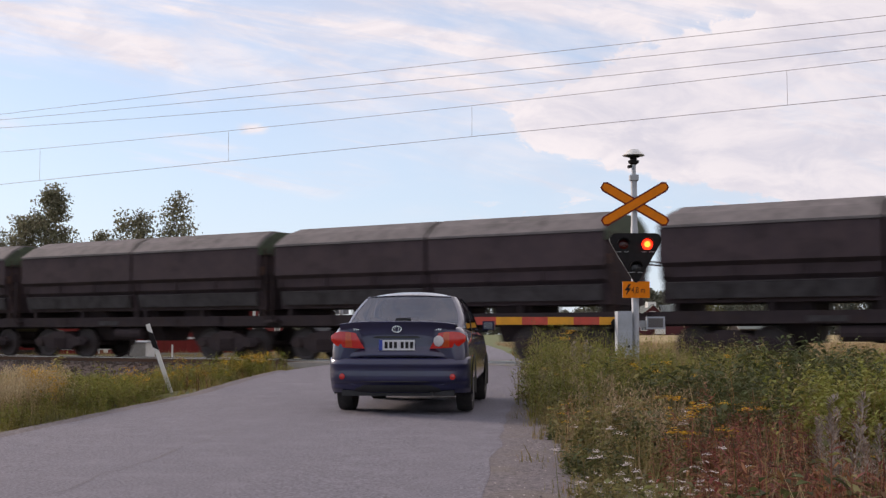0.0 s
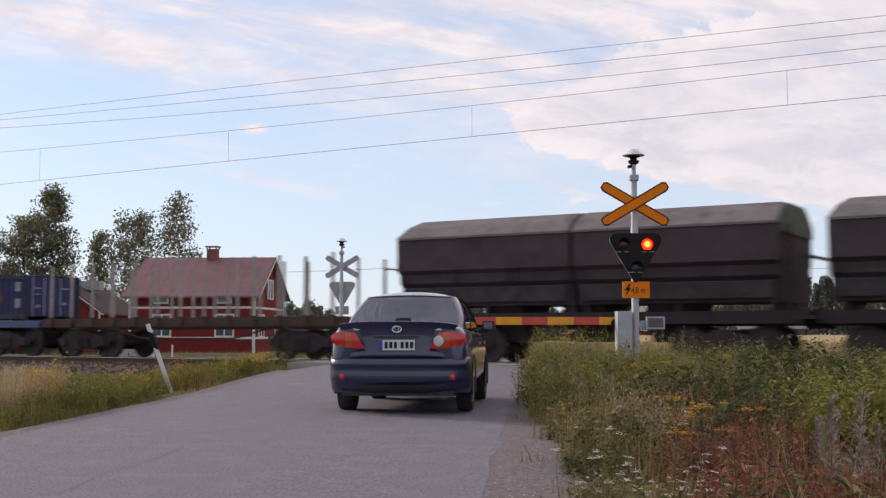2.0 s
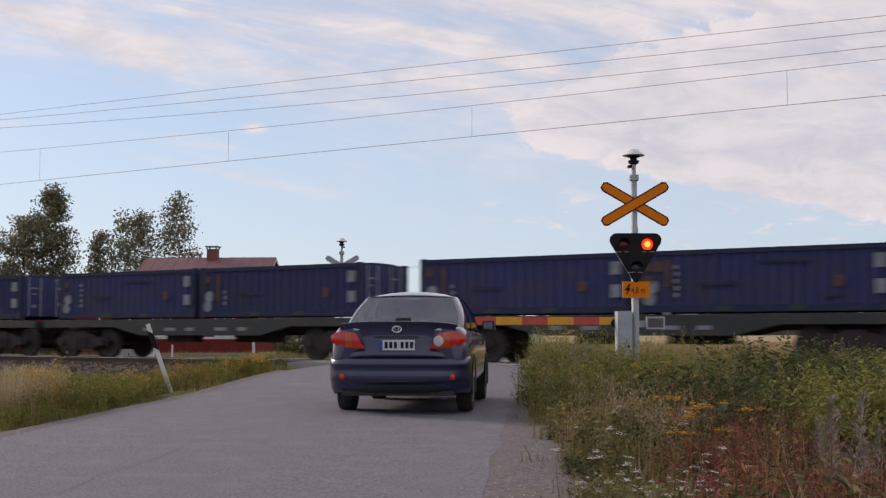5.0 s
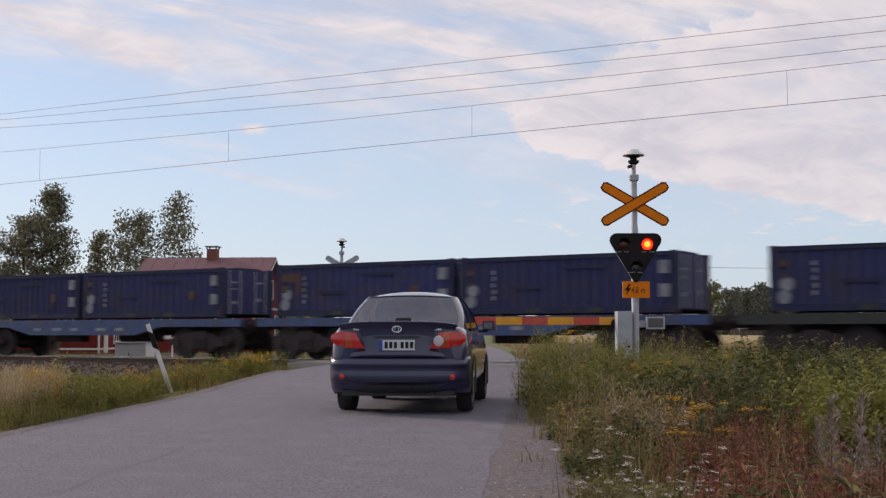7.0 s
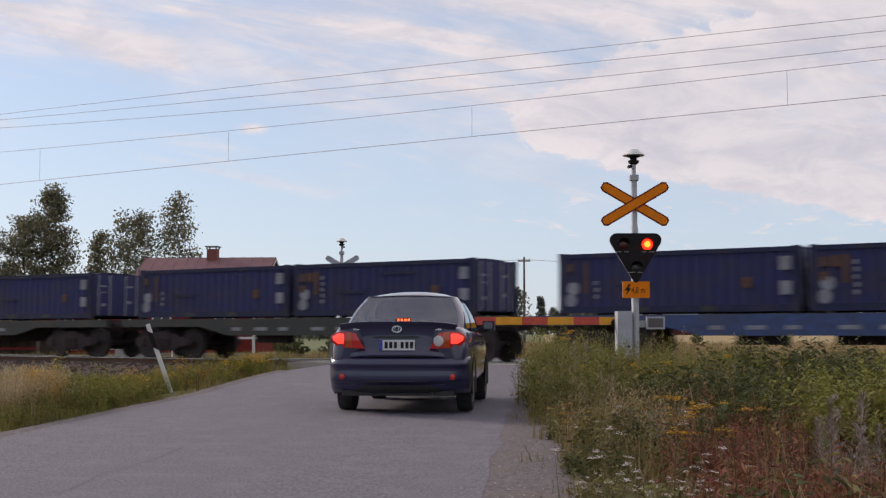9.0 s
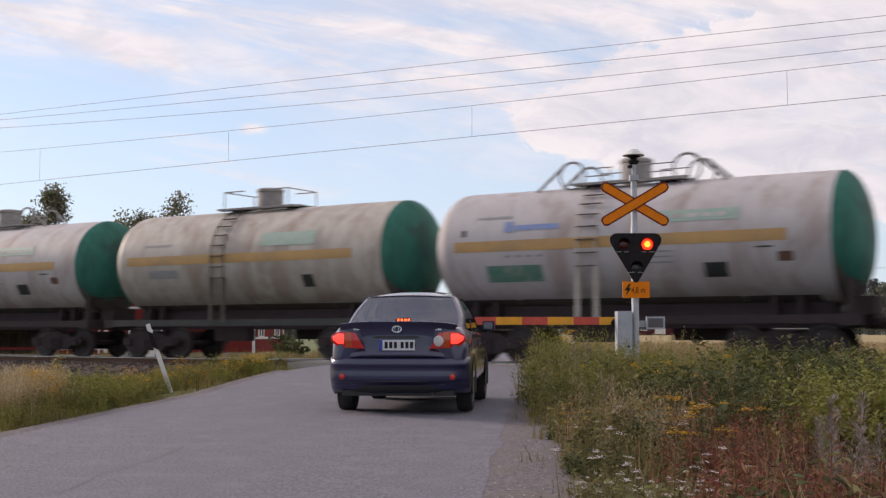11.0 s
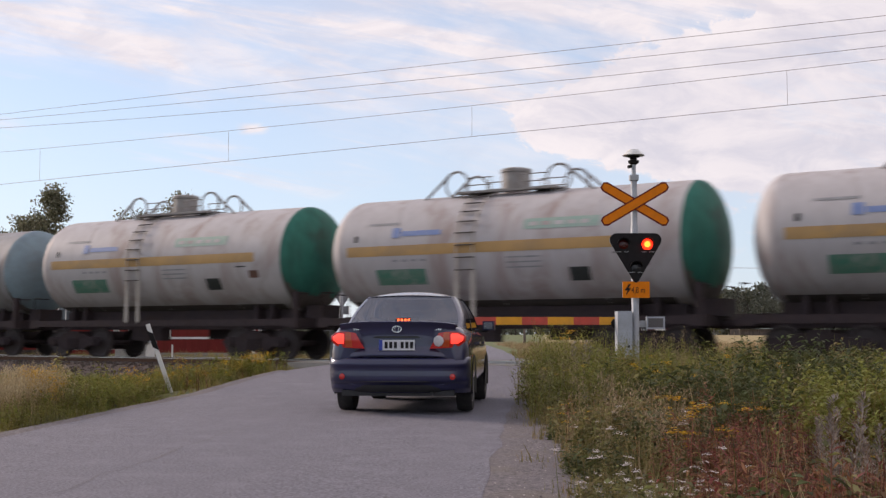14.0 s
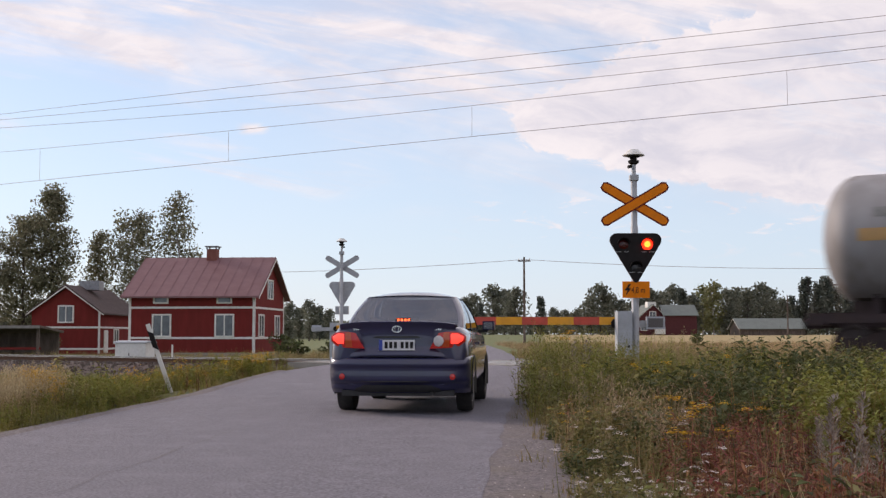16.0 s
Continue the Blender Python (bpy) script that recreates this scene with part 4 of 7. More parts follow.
        for x in (-1.25, 1.25):
            for y in (-0.7, 0.7):
                part("rail_post", R(((x, y, top - 0.05), (x, y, top + 0.55), 0.018), seg=6), M["steelgrey"], w)
            part("handrail", R(((x, -0.7, top + 0.55), (x, 0.7, top + 0.55), 0.018), seg=6), M["steelgrey"], w)
        for y in (-0.7, 0.7):
            for x0, x1 in ((-1.25, -0.45), (0.45, 1.25)):
                part("handrail", R(((x0, y, top + 0.55), (x1, y, top + 0.55), 0.018), seg=6), M["steelgrey"], w)
    # frame
    fm = M["frame_green"] if kind == "rails" else M["frame_dark"]
    bm = B((-5.5, 5.5, -0.35, 0.35, 0.9, 1.25), (-5.7, -5.3, -1.4, 1.4, 0.95, 1.22), (5.3, 5.7, -1.4, 1.4, 0.95, 1.22))
    part("centre_sill", bm, M["frame_dark"], w)
    for y in (-1.4, 1.28):
        part("side_sill", B((-5.3, 5.3, y, y + 0.12, 1.0, 1.2)), fm, w)
    # added dark beam closes the bright gap, standing for the darkness under the tank
    part("cradle", P([(-0.5, 1.15), (0.5, 1.15), (0.5, 1.50), (0.0, 1.42), (-0.5, 1.50)], "x", -4.9, 5.0), M["frame_dark"], w, "added dark filler beam for the darkness under the tank")
    for x in (-4.3, -3.7, 3.7, 4.3):
        bm = P([(-0.85, 1.2), (0.85, 1.2), (0.80, 1.66), (0.0, 1.44), (-0.80, 1.66)], "x", x - 0.06, x + 0.06)
        part("saddle", bm, M["frame_dark"], w)
    for x in (-3.9, 3.9):
        bogie(w, x)
    for a, c in ((-6.1, -5.6), (5.6, 6.1)):
        part("coupler", R(((a, 0, 1.0), (c, 0, 1.0), 0.12)), M["frame_dark"], w)
    for x in (-5.62, 5.62):
        for d in (-1, 1):
            bm = R(((x, d * 1.3, 1.2), (x, d * 1.3, 1.95), 0.018), ((x, d * 1.3, 1.95), (x, d * 0.7, 1.95), 0.018), seg=6)
            part("end_rail", bm, M["frame_dark"], w)
    part("brake_box", B((-1.5, -0.2, -0.8, -0.4, 0.55, 0.95)), M["frame_dark"], w)
    part("air_tank", B((0.8, 2.4, 0.3, 0.7, 0.6, 0.95)), M["frame_dark"], w, bevel=0.1)
    return w


TRAIN = []      # (thing, place along the train counted from its tail, height)


def build_train():
    hop = hopper_wagon()
    TRAIN.append((hop, 261.6, 0))
    for q in (273.1, 284.4, 295.45, 307.25):
        TRAIN.append((copy_thing(hop, track_pose(0)), q, 0))
    TRAIN.append((stake_wagon(), 247.2, 0))
    blue = flat_wagon(M["frame_blue"], "blue fish-bellied container flat wagon")
    dark = flat_wagon(M["frame_green"], "dark grimy container flat wagon")
    boxes = [ore_container(track_pose(0), k) for k in range(3)]
    left_over = list(boxes)
    used = {}
    for k, (q, kind) in enumerate(((233.75, blue), (219.3, dark), (204.95, dark), (190.65, dark), (176.35, dark), (161.8, blue), (147.35, blue), (132.85, blue), (118.05, dark), (103.5, dark))):
        ob = kind if kind not in used else copy_thing(kind, track_pose(0))
        used[kind] = 1
        TRAIN.append((ob, q, 0))
        for j in range(2):
            kept = boxes[(2 * k + j + k // 2) % 3]
            c = kept if kept in left_over else copy_thing(kept, track_pose(0))
            left_over = [b for b in left_over if b is not kept]
            TRAIN.append((c, q + 6.27 * j, 1.28))
    loops, rails, last = tank_wagon("loops"), tank_wagon("rails"), tank_wagon("blue")
    first = True
    for k, q in enumerate((96.35, 84.25, 72.1, 60.05, 47.85, 35.65, 23.5, 11.3)):
        if q == 84.25:
            ob = rails
        elif q == 11.3:
            ob = last
        else:
            ob = loops if first else copy_thing(loops, track_pose(0))
            first = False
        TRAIN.append((ob, q, 0))


build_train()


# ---------------------------------------------------------------- crossing furniture
def outline_board(w, h, r=0.12):
    """A triangle standing on its tip with rounded upper corners, as pairs."""
    pts = []
    for k in range(7):
        a = radians(-32 + (122) * k / 6)
        pts.append((w / 2 - r + r * math.cos(a), -r + r * math.sin(a)))
    for k in range(7):
        a = radians(90 + 122 * k / 6)
        pts.append((-w / 2 + r + r * math.cos(a), -r + r * math.sin(a)))
    for k in range(5):
        a = radians(212 + 116 * k / 4)
        pts.append((0.05 * math.cos(a), -h + 0.05 + 0.05 * math.sin(a)))
    return pts


def crossing_signal(m, label):
    """Signal on a pole: hooded bell, cross, lamp board, small sign. Faces -y."""
    s = thing("crossing_signal", m, label, "crossing signal", "signals of the level crossing")
    part("pole", lathe(bmesh.new(), [(0.065, -0.3), (0.065, 2.8), (0.055, 2.82), (0.055, 3.7), (0.038, 3.72), (0.038, 3.98)], "z", seg=16), M["galv"], s, smooth=True)
    part("clamp", B((-0.075, 0.075, -0.075, 0.075, 3.62, 3.72)), M["galv"], s, bevel=0.01)
    bell = part("bell", lathe(bmesh.new(), [(0.03, 3.9), (0.09, 3.93), (0.10, 3.97), (0.06, 3.99), (0.06, 4.02), (0.11, 4.04), (0.12, 4.09), (0.05, 4.1)], "z", seg=20), M["black"], s, "dark bell below a pale hood", smooth=True)
    part("hood", lathe(bmesh.new(), [(0.19, 4.06), (0.195, 4.07), (0.10, 4.15), (0.08, 4.17), (0.01, 4.175)], "z", seg=20), M["whitepaint"], bell, "pale grey hood", smooth=True)
    part("sounder", R(((-0.10, -0.02, 3.86), (-0.03, 0, 3.88), 0.03)), M["black"], bell)
    zc = 3.20
    for sgn in (-1, 1):
        arm = link("cross_arm", None, s, "orange arm with a dark red edge")
        arm.matrix_local = pose(0, -0.09 + 0.008 * sgn, zc, 0, 30.5 * sgn, 0)
        def bar(l, w, y0, y1):
            return P([(-l, -w * 0.55), (-l + 0.06, -w), (l - 0.06, -w), (l, -w * 0.55), (l, w * 0.55), (l - 0.06, w), (-l + 0.06, w), (-l, w * 0.55)], "y", y0, y1)
        part("arm_back", bar(0.665, 0.092, 0.0, 0.012), M["galv"], arm, "bare grey metal back")
        part("arm_edge", bar(0.665, 0.092, -0.006, -0.0005), M["signred"], arm, "dark red edge")
        part("arm_face", bar(0.640, 0.066, -0.010, -0.0065), M["orange"], arm, "orange face")
    part("cross_bracket", B((-0.08, 0.08, -0.08, 0.06, zc - 0.05, zc + 0.05)), M["galv"], s)
    board = link("lamp_board", None, s, "black triangular board with two red lamps")
    board.matrix_local = pose(0, -0.10, 2.685)
    part("board_back", P(outline_board(0.90, 0.86), "y", 0.005, 0.03), M["galv"], board, "grey back plate")
    part("board_face", P(outline_board(0.90, 0.86), "y", -0.025, 0.004), M["black"], board, bevel=0.006)
    for x, z, mat in ((-0.215, -0.195, M["lamp_off"]), (0.195, -0.195, M["lamp_off"]), (0.0, -0.60, M["glassdark"])):
        lens = part("lens", lathe(bmesh.new(), [(0.085, -0.026), (0.085, -0.034), (0.06, -0.045), (0.01, -0.05)], "y", (x, 0, z), 20), mat, board, "dark unlit lens", smooth=True)
        bm = bmesh.new()
        n = 13
        rows = []
        for r in (0.115, 0.108):
            for y in (-0.03, -0.20):
                rows.append([(x + r * math.cos(a), y + (0.07 * abs(math.cos(a)) if y < -0.1 else 0), z + r * math.sin(a)) for a in np.linspace(math.pi * 0.05, math.pi * 0.95, n)])
        loft(bm, [rows[0], rows[1], rows[3], rows[2]], closed=False)
        part("visor", bm, M["black"], board, smooth=True)
    for x, z in ((-0.30, -0.33), (-0.16, -0.33), (0.14, -0.33), (0.28, -0.33), (-0.07, -0.685), (0.07, -0.685)):
        part("reflector", B((x - 0.045, x + 0.045, -0.029, -0.026, z, z + 0.009)), M["galv"], board, "thin pale strip")
    plate = link("warning_plate", None, s, "orange plate with a black lightning sign")
    plate.matrix_local = pose(0, -0.10, 1.70)
    part("plate_face", B((-0.235, 0.235, -0.012, -0.004, -0.14, 0.145)), M["orange"], plate, bevel=0.003)
    part("plate_back", B((-0.235, 0.235, -0.003, 0.012, -0.14, 0.145)), M["galv"], plate)
    part("lightning", P([(-0.13, 0.10), (-0.20, -0.01), (-0.15, -0.01), (-0.19, -0.11), (-0.08, 0.03), (-0.13, 0.03), (-0.09, 0.10)], "y", -0.016, -0.0125), M["black"], plate, "black lightning flash")
    cu = bpy.data.curves.new("figures", "FONT")
    cu.body, cu.size, cu.extrude = "4,8 m", 0.15, 0.001
    tmp = bpy.data.objects.new("figures", cu)
    me = bpy.data.meshes.new_from_object(tmp)
    bpy.data.objects.remove(tmp)
    me.materials.append(M["black"])
    o = link("figures", me, plate, "black height figures")
    o.matrix_local = pose(-0.085, -0.0145, -0.055, 90, 0, 0) @ Matrix.Diagonal((0.72, 1, 1, 1))
    return s


def barrier(m, label):
    """Boom gate: cabinet, pivot, counterweight and striped boom reaching to -x."""
    b = thing("barrier", m, label, "barrier", "barriers of the level crossing")
    cab = part("machine_cabinet", B((-0.125, 0.125, -0.17, 0.17, -0.35, 1.33)), M["greypaint"], b, "pale grey steel cabinet", bevel=0.02)
    part("cabinet_door", B((-0.10, 0.10, -0.178, -0.171, 0.45, 1.25)), M["greypaint"], cab, bevel=0.002)
    part("lock", R(((0.06, -0.19, 0.72), (0.06, -0.178, 0.72), 0.022)), M["black"], cab)
    part("pivot", R(((-0.1, 0.17, 1.12), (-0.1, 0.26, 1.12), 0.09)), M["black"], b)
    boom = link("boom", None, b, "boom striped red and yellow")
    boom.matrix_local = pose(-0.12, 0.24, 1.165)
    x, k = 0.0, 0
    first = 0.27
    while x < 4.3:
        w = first if k == 0 else 0.452
        part("stripe", B((-x - w + 0.001, -x, -0.02, 0.02, -0.068, 0.068)), M["boomyellow"] if k % 2 == 0 else M["boomred"], boom, "yellow length" if k % 2 == 0 else "red length", bevel=0.004)
        x += w
        k += 1
    arm = part("counterweight_arm", B((-0.1, 0.75, 0.20, 0.24, 1.05, 1.17)), M["galv"], b, bevel=0.005)
    part("counterweight", B((0.42, 0.74, 0.12, 0.195, 1.02, 1.24)), M["greypaint"], arm, bevel=0.01)
    part("weight_face", B((0.45, 0.71, 0.114, 0.119, 1.05, 1.21)), M["patch"], arm, "dark face in a pale frame")
    return b


def build_crossing():
    a = crossing_signal(pose(3.35, 20.5, 0.0), "level crossing signal with orange cross and flashing red lamps")
    # the lamp that burns: one glowing disc that changes sides
    lit = part("lit_lamp", lathe(bmesh.new(), [(0.095, 0.0), (0.095, -0.01), (0.06, -0.022), (0.01, -0.026)], "y", seg=20), M["lamp_on"], a, "glowing red lamp", smooth=True)
    part("lamp_core", lathe(bmesh.new(), [(0.055, -0.023), (0.05, -0.028), (0.01, -0.030)], "y", seg=16), M["lamp_core"], lit, "bright orange centre")
    global LIT
    LIT = lit
    tagged(copy_thing(a, pose(-3.48, 40.3, 0.05, 0, 0, 172)), "level crossing signal seen from its bare grey back")
    for c in [c for c in bpy.data.objects if c.name.startswith(("lit_lamp.", "lamp_core."))]:
        bpy.data.objects.remove(c)
    barrier(pose(3.13, 20.42, 0.0), "lowered barrier with grey cabinet and red and yellow boom")
    copy = copy_thing(bpy.data.objects["barrier"], pose(-3.75, 40.6, 0.0, 0, 0, 175))
    tagged(copy, "far barrier with grey cabinet and lowered striped boom")
    # leaning marker post
    post = thing("marker_post", pose(-4.92, 21.4, float(ground_z(-4.92, 21.4)), 4, -19.0, 0), "leaning white marker post with a black band", "post")
    part("shaft", P([(-0.036, -0.02), (0.036, -0.02), (0.036, 0.02), (-0.036, 0.02)], "z", -0.2, 1.31), M["whitepaint"], post, bevel=0.01)
    part("black_band", P([(-0.041, 0.88), (0.041, 0.80), (0.041, 1.12), (-0.041, 1.20)], "y", -0.026, 0.026), M["black"], post, "black slanting band")
    # relay cabinet beyond the rails
    cab = thing("relay_cabinet", pose(-11.75, 45.0, float(ground_z(-11.75, 45)), 0, 0, -20), "pale grey trackside relay cabinet with doors", "cabinet")
    part("body", B((-0.68, 0.68, -0.3, 0.3, 0.0, 0.98)), M["whitepaint"], cab, bevel=0.015)
    part("roof", P([(-0.36, 0.985), (0.36, 0.985), (0.34, 1.03), (0, 1.07), (-0.34, 1.03)], "x", -0.74, 0.74), M["greypaint"], cab)
    for x in (-0.66, 0.01):
        part("door", B((x, x + 0.65, -0.318, -0.302, 0.08, 0.94)), M["whitepaint"], cab, bevel=0.004)
    part("handle", B((-0.06, -0.03, -0.335, -0.319, 0.45, 0.6)), M["black"], cab)
    # small marker stakes by the house
    for x, y, h in ((-10.9, 47.5, 0.85), (-13.1, 50.0, 0.8)):
        p = thing("stake", pose(x, y, float(ground_z(x, y))), "thin white wooden stake in the grass", "stake", "stakes by the rails")
        part("stick", B((-0.03, 0.03, -0.03, 0.03, -0.1, h)), M["whitepaint"], p, bevel=0.008)


def wire(name, pts, r, mat, label, cat="wire", parent=None):
    bm = bmesh.new()
    rings = []
    for k, p in enumerate(pts):
        d = (Vector(pts[min(k + 1, len(pts) - 1)]) - Vector(pts[max(k - 1, 0)])).normalized()
        side = d.cross(Vector((0, 0, 1))).normalized()
        up = side.cross(d)
        rings.append([Vector(p) + side * r * math.cos(a) + up * r * math.sin(a) for a in (0.0, 1.57, 3.14, 4.71)])
    loft(bm, rings)
    return part(name, bm, mat, parent, label)


def build_wires():
    M["wire"] = material("wire_copper", (0.40, 0.33, 0.35), 0.6, scale=8)
    def hang(d, z0, zm, z1, s0, sm, s1):
        """A curve through three heights at three places along the track."""
        co = np.polyfit((s0, sm, s1), (z0, zm, z1), 2)
        return [TRACK + ALONG * s + ACROSS * d + Vector((0, 0, float(np.polyval(co, s)))) for s in np.linspace(-75, 24, 40)]
    mast = [("return_wire", -3.0, (8.19, 7.82, 7.54)), ("return_wire", -3.0, (8.00, 7.47, 7.22)), ("return_wire", -3.0, (7.73, 7.09, 6.90))]
    for nm, d, zs in mast:
        tagged(wire(nm, hang(d, *zs, -20.1, -3.0, 7.75), 0.006, M["wire"], "thin dark overhead feeder wire above the railway"), category="wire", group="overhead wires")
    tagged(wire("messenger_wire", hang(0, 7.63, 7.34, 7.30, -23.9, -4.83, 7.2), 0.0065, M["wire"], "dark messenger wire above the contact wire"), category="wire", group="overhead wires")
    con = tagged(wire("contact_wire", hang(0, 6.43, 6.455, 6.45, -23.9, -4.83, 7.2), 0.0075, M["wire"], "dark contact wire with thin droppers over the railway"), category="wire", group="overhead wires")
    co, cm = np.polyfit((-23.9, -4.83, 7.2), (7.63, 7.34, 7.30), 2), np.polyfit((-23.9, -4.83, 7.2), (6.43, 6.455, 6.45), 2)
    for s in (-30.6, -21.75, -12.85, -3.88, 4.9):
        p = TRACK + ALONG * s
        rod_bm = R(((p.x, p.y, float(np.polyval(cm, s))), (p.x, p.y, float(np.polyval(co, s))), 0.005), seg=5)
        part("dropper", rod_bm, M["wire"], con)


LIT = None
build_crossing()
build_wires()


# ---------------------------------------------------------------- the car
M.update(
    carpaint=material("car_paint_blue", (0.013, 0.014, 0.062), 0.38, metal=0.25, color2=(0.011, 0.012, 0.052), scale=3, stain=(0.026, 0.025, 0.045), stain_amt=0.35, stain_scale=2.5, coat=1.0),
    trimblack=material("black_plastic", (0.018, 0.018, 0.02), 0.6, scale=12),
    rubber=material("tyre_rubber", (0.022, 0.021, 0.021), 0.85, color2=(0.045, 0.042, 0.04), scale=14),
    chrome=material("chrome", (0.72, 0.73, 0.76), 0.2, metal=1.0, scale=10),
    rim=material("alloy_rim", (0.42, 0.42, 0.44), 0.4, metal=0.8, scale=10),
    lens_red=material("tail_lens_red", (0.36, 0.012, 0.008), 0.2, color2=(0.28, 0.010, 0.008), scale=16, emit=0.07, emit_color=(0.8, 0.02, 0.01), coat=0.6),
    lens_orange=material("tail_lens_orange", (0.42, 0.055, 0.010), 0.2, scale=16, emit=0.03, emit_color=(0.8, 0.15, 0.02), coat=0.6),
    lens_clear=material("tail_lens_clear", (0.55, 0.52, 0.52), 0.2, scale=20, coat=0.6),
    brake_glow=material("brake_lamp_lit", (1.0, 0.06, 0.03), 0.4, emit=1.25, emit_color=(1.0, 0.05, 0.035)),
    stop_glow=material("stop_strip_lit", (1.0, 0.2, 0.03), 0.4, emit=2.6, emit_color=(1.0, 0.10, 0.025)),
    plate=material("plate_white", (0.66, 0.67, 0.70), 0.5, scale=20),
    plate_blue=material("plate_blue", (0.03, 0.06, 0.35), 0.5, scale=20),
    cloth=material("seat_cloth", (0.03, 0.03, 0.034), 0.9, scale=30),
)


def pane_material(ior=1.7, clear=0.2, dust_sheen=0.0):
    """Tinted glass; last argument: share of a thin dust film, tinted blue for reflected sky."""
    m = bpy.data.materials.new("window_glass")
    m.use_nodes = True
    t = m.node_tree
    t.nodes.remove(t.nodes["Principled BSDF"])
    fr = t.nodes.new("ShaderNodeFresnel")
    fr.inputs[0].default_value = ior
    tr, gl, mx = t.nodes.new("ShaderNodeBsdfTransparent"), t.nodes.new("ShaderNodeBsdfGlossy"), t.nodes.new("ShaderNodeMixShader")
    tr.inputs[0].default_value = (clear, clear * 1.1, clear * 1.17, 1)
    gl.inputs[0].default_value = (0.9, 0.93, 1.0, 1)
    gl.inputs[1].default_value = 0.03
    t.links.new(fr.outputs[0], mx.inputs[0])
    t.links.new(tr.outputs[0], mx.inputs[1])
    t.links.new(gl.outputs[0], mx.inputs[2])
    film, last = t.nodes.new("ShaderNodeBsdfDiffuse"), t.nodes.new("ShaderNodeMixShader")
    # film colour is pale blue, so the sky's reflection is partly painted on
    film.inputs[0].default_value = (0.46, 0.48, 0.60, 1)
    tc = t.nodes.new("ShaderNodeTexCoord")
    t.links.new((noise_tex(t, tc.outputs["Object"], 3.0, 5.0, 0.6) * dust_sheen * 0.8 + dust_sheen * 0.6).s, last.inputs[0])
    t.links.new(mx.outputs[0], last.inputs[1])
    t.links.new(film.outputs[0], last.inputs[2])
    t.links.new(last.outputs[0], t.nodes["Material Output"].inputs[0])
    return m


M["glass"] = pane_material(1.65, 0.15, 0.12)
M["glass_side"] = pane_material(1.25, 0.06)


M["carpaint"].node_tree.nodes["Principled BSDF"].inputs["Coat Roughness"].default_value = 0.07


def smooth_path(keys, n):
    """Catmull-Rom through keys (tuples), n points a span."""
    k = [np.array(v, float) for v in keys]
    k = [2 * k[0] - k[1]] + k + [2 * k[-1] - k[-2]]
    out = []
    for i in range(1, len(k) - 2):
        for j in range(n):
            t = j / n
            out.append(0.5 * (2 * k[i] + (k[i + 1] - k[i - 1]) * t + (2 * k[i - 1] - 5 * k[i] + 4 * k[i + 1] - k[i + 2]) * t * t + (3 * k[i] - k[i - 1] - 3 * k[i + 1] + k[i + 2]) * t ** 3))
    return out + [k[-2]]


def body_ring(y, w, zb, zs, zt):
    half = [(0.0, zb), (w * 0.78, zb), (w * 0.95, zb + 0.07), (w * 0.995, 0.42), (w, 0.60), (w * 0.995, 0.74), (w * 0.965, zs), (w * 0.90, zs + (zt - zs) * 0.75), (w * 0.80, zt), (w * 0.4, zt + 0.012), (0.0, zt + 0.018)]
    return [(x, y, z) for x, z in half] + [(-x, y, z) for x, z in half[-2:0:-1]]


def tail_y(x, z):
    """The rear skin behind lamps and lid."""
    return -0.940 + 0.132 * min(1.2, abs(x) / 0.86) ** 4


BRAKE = []


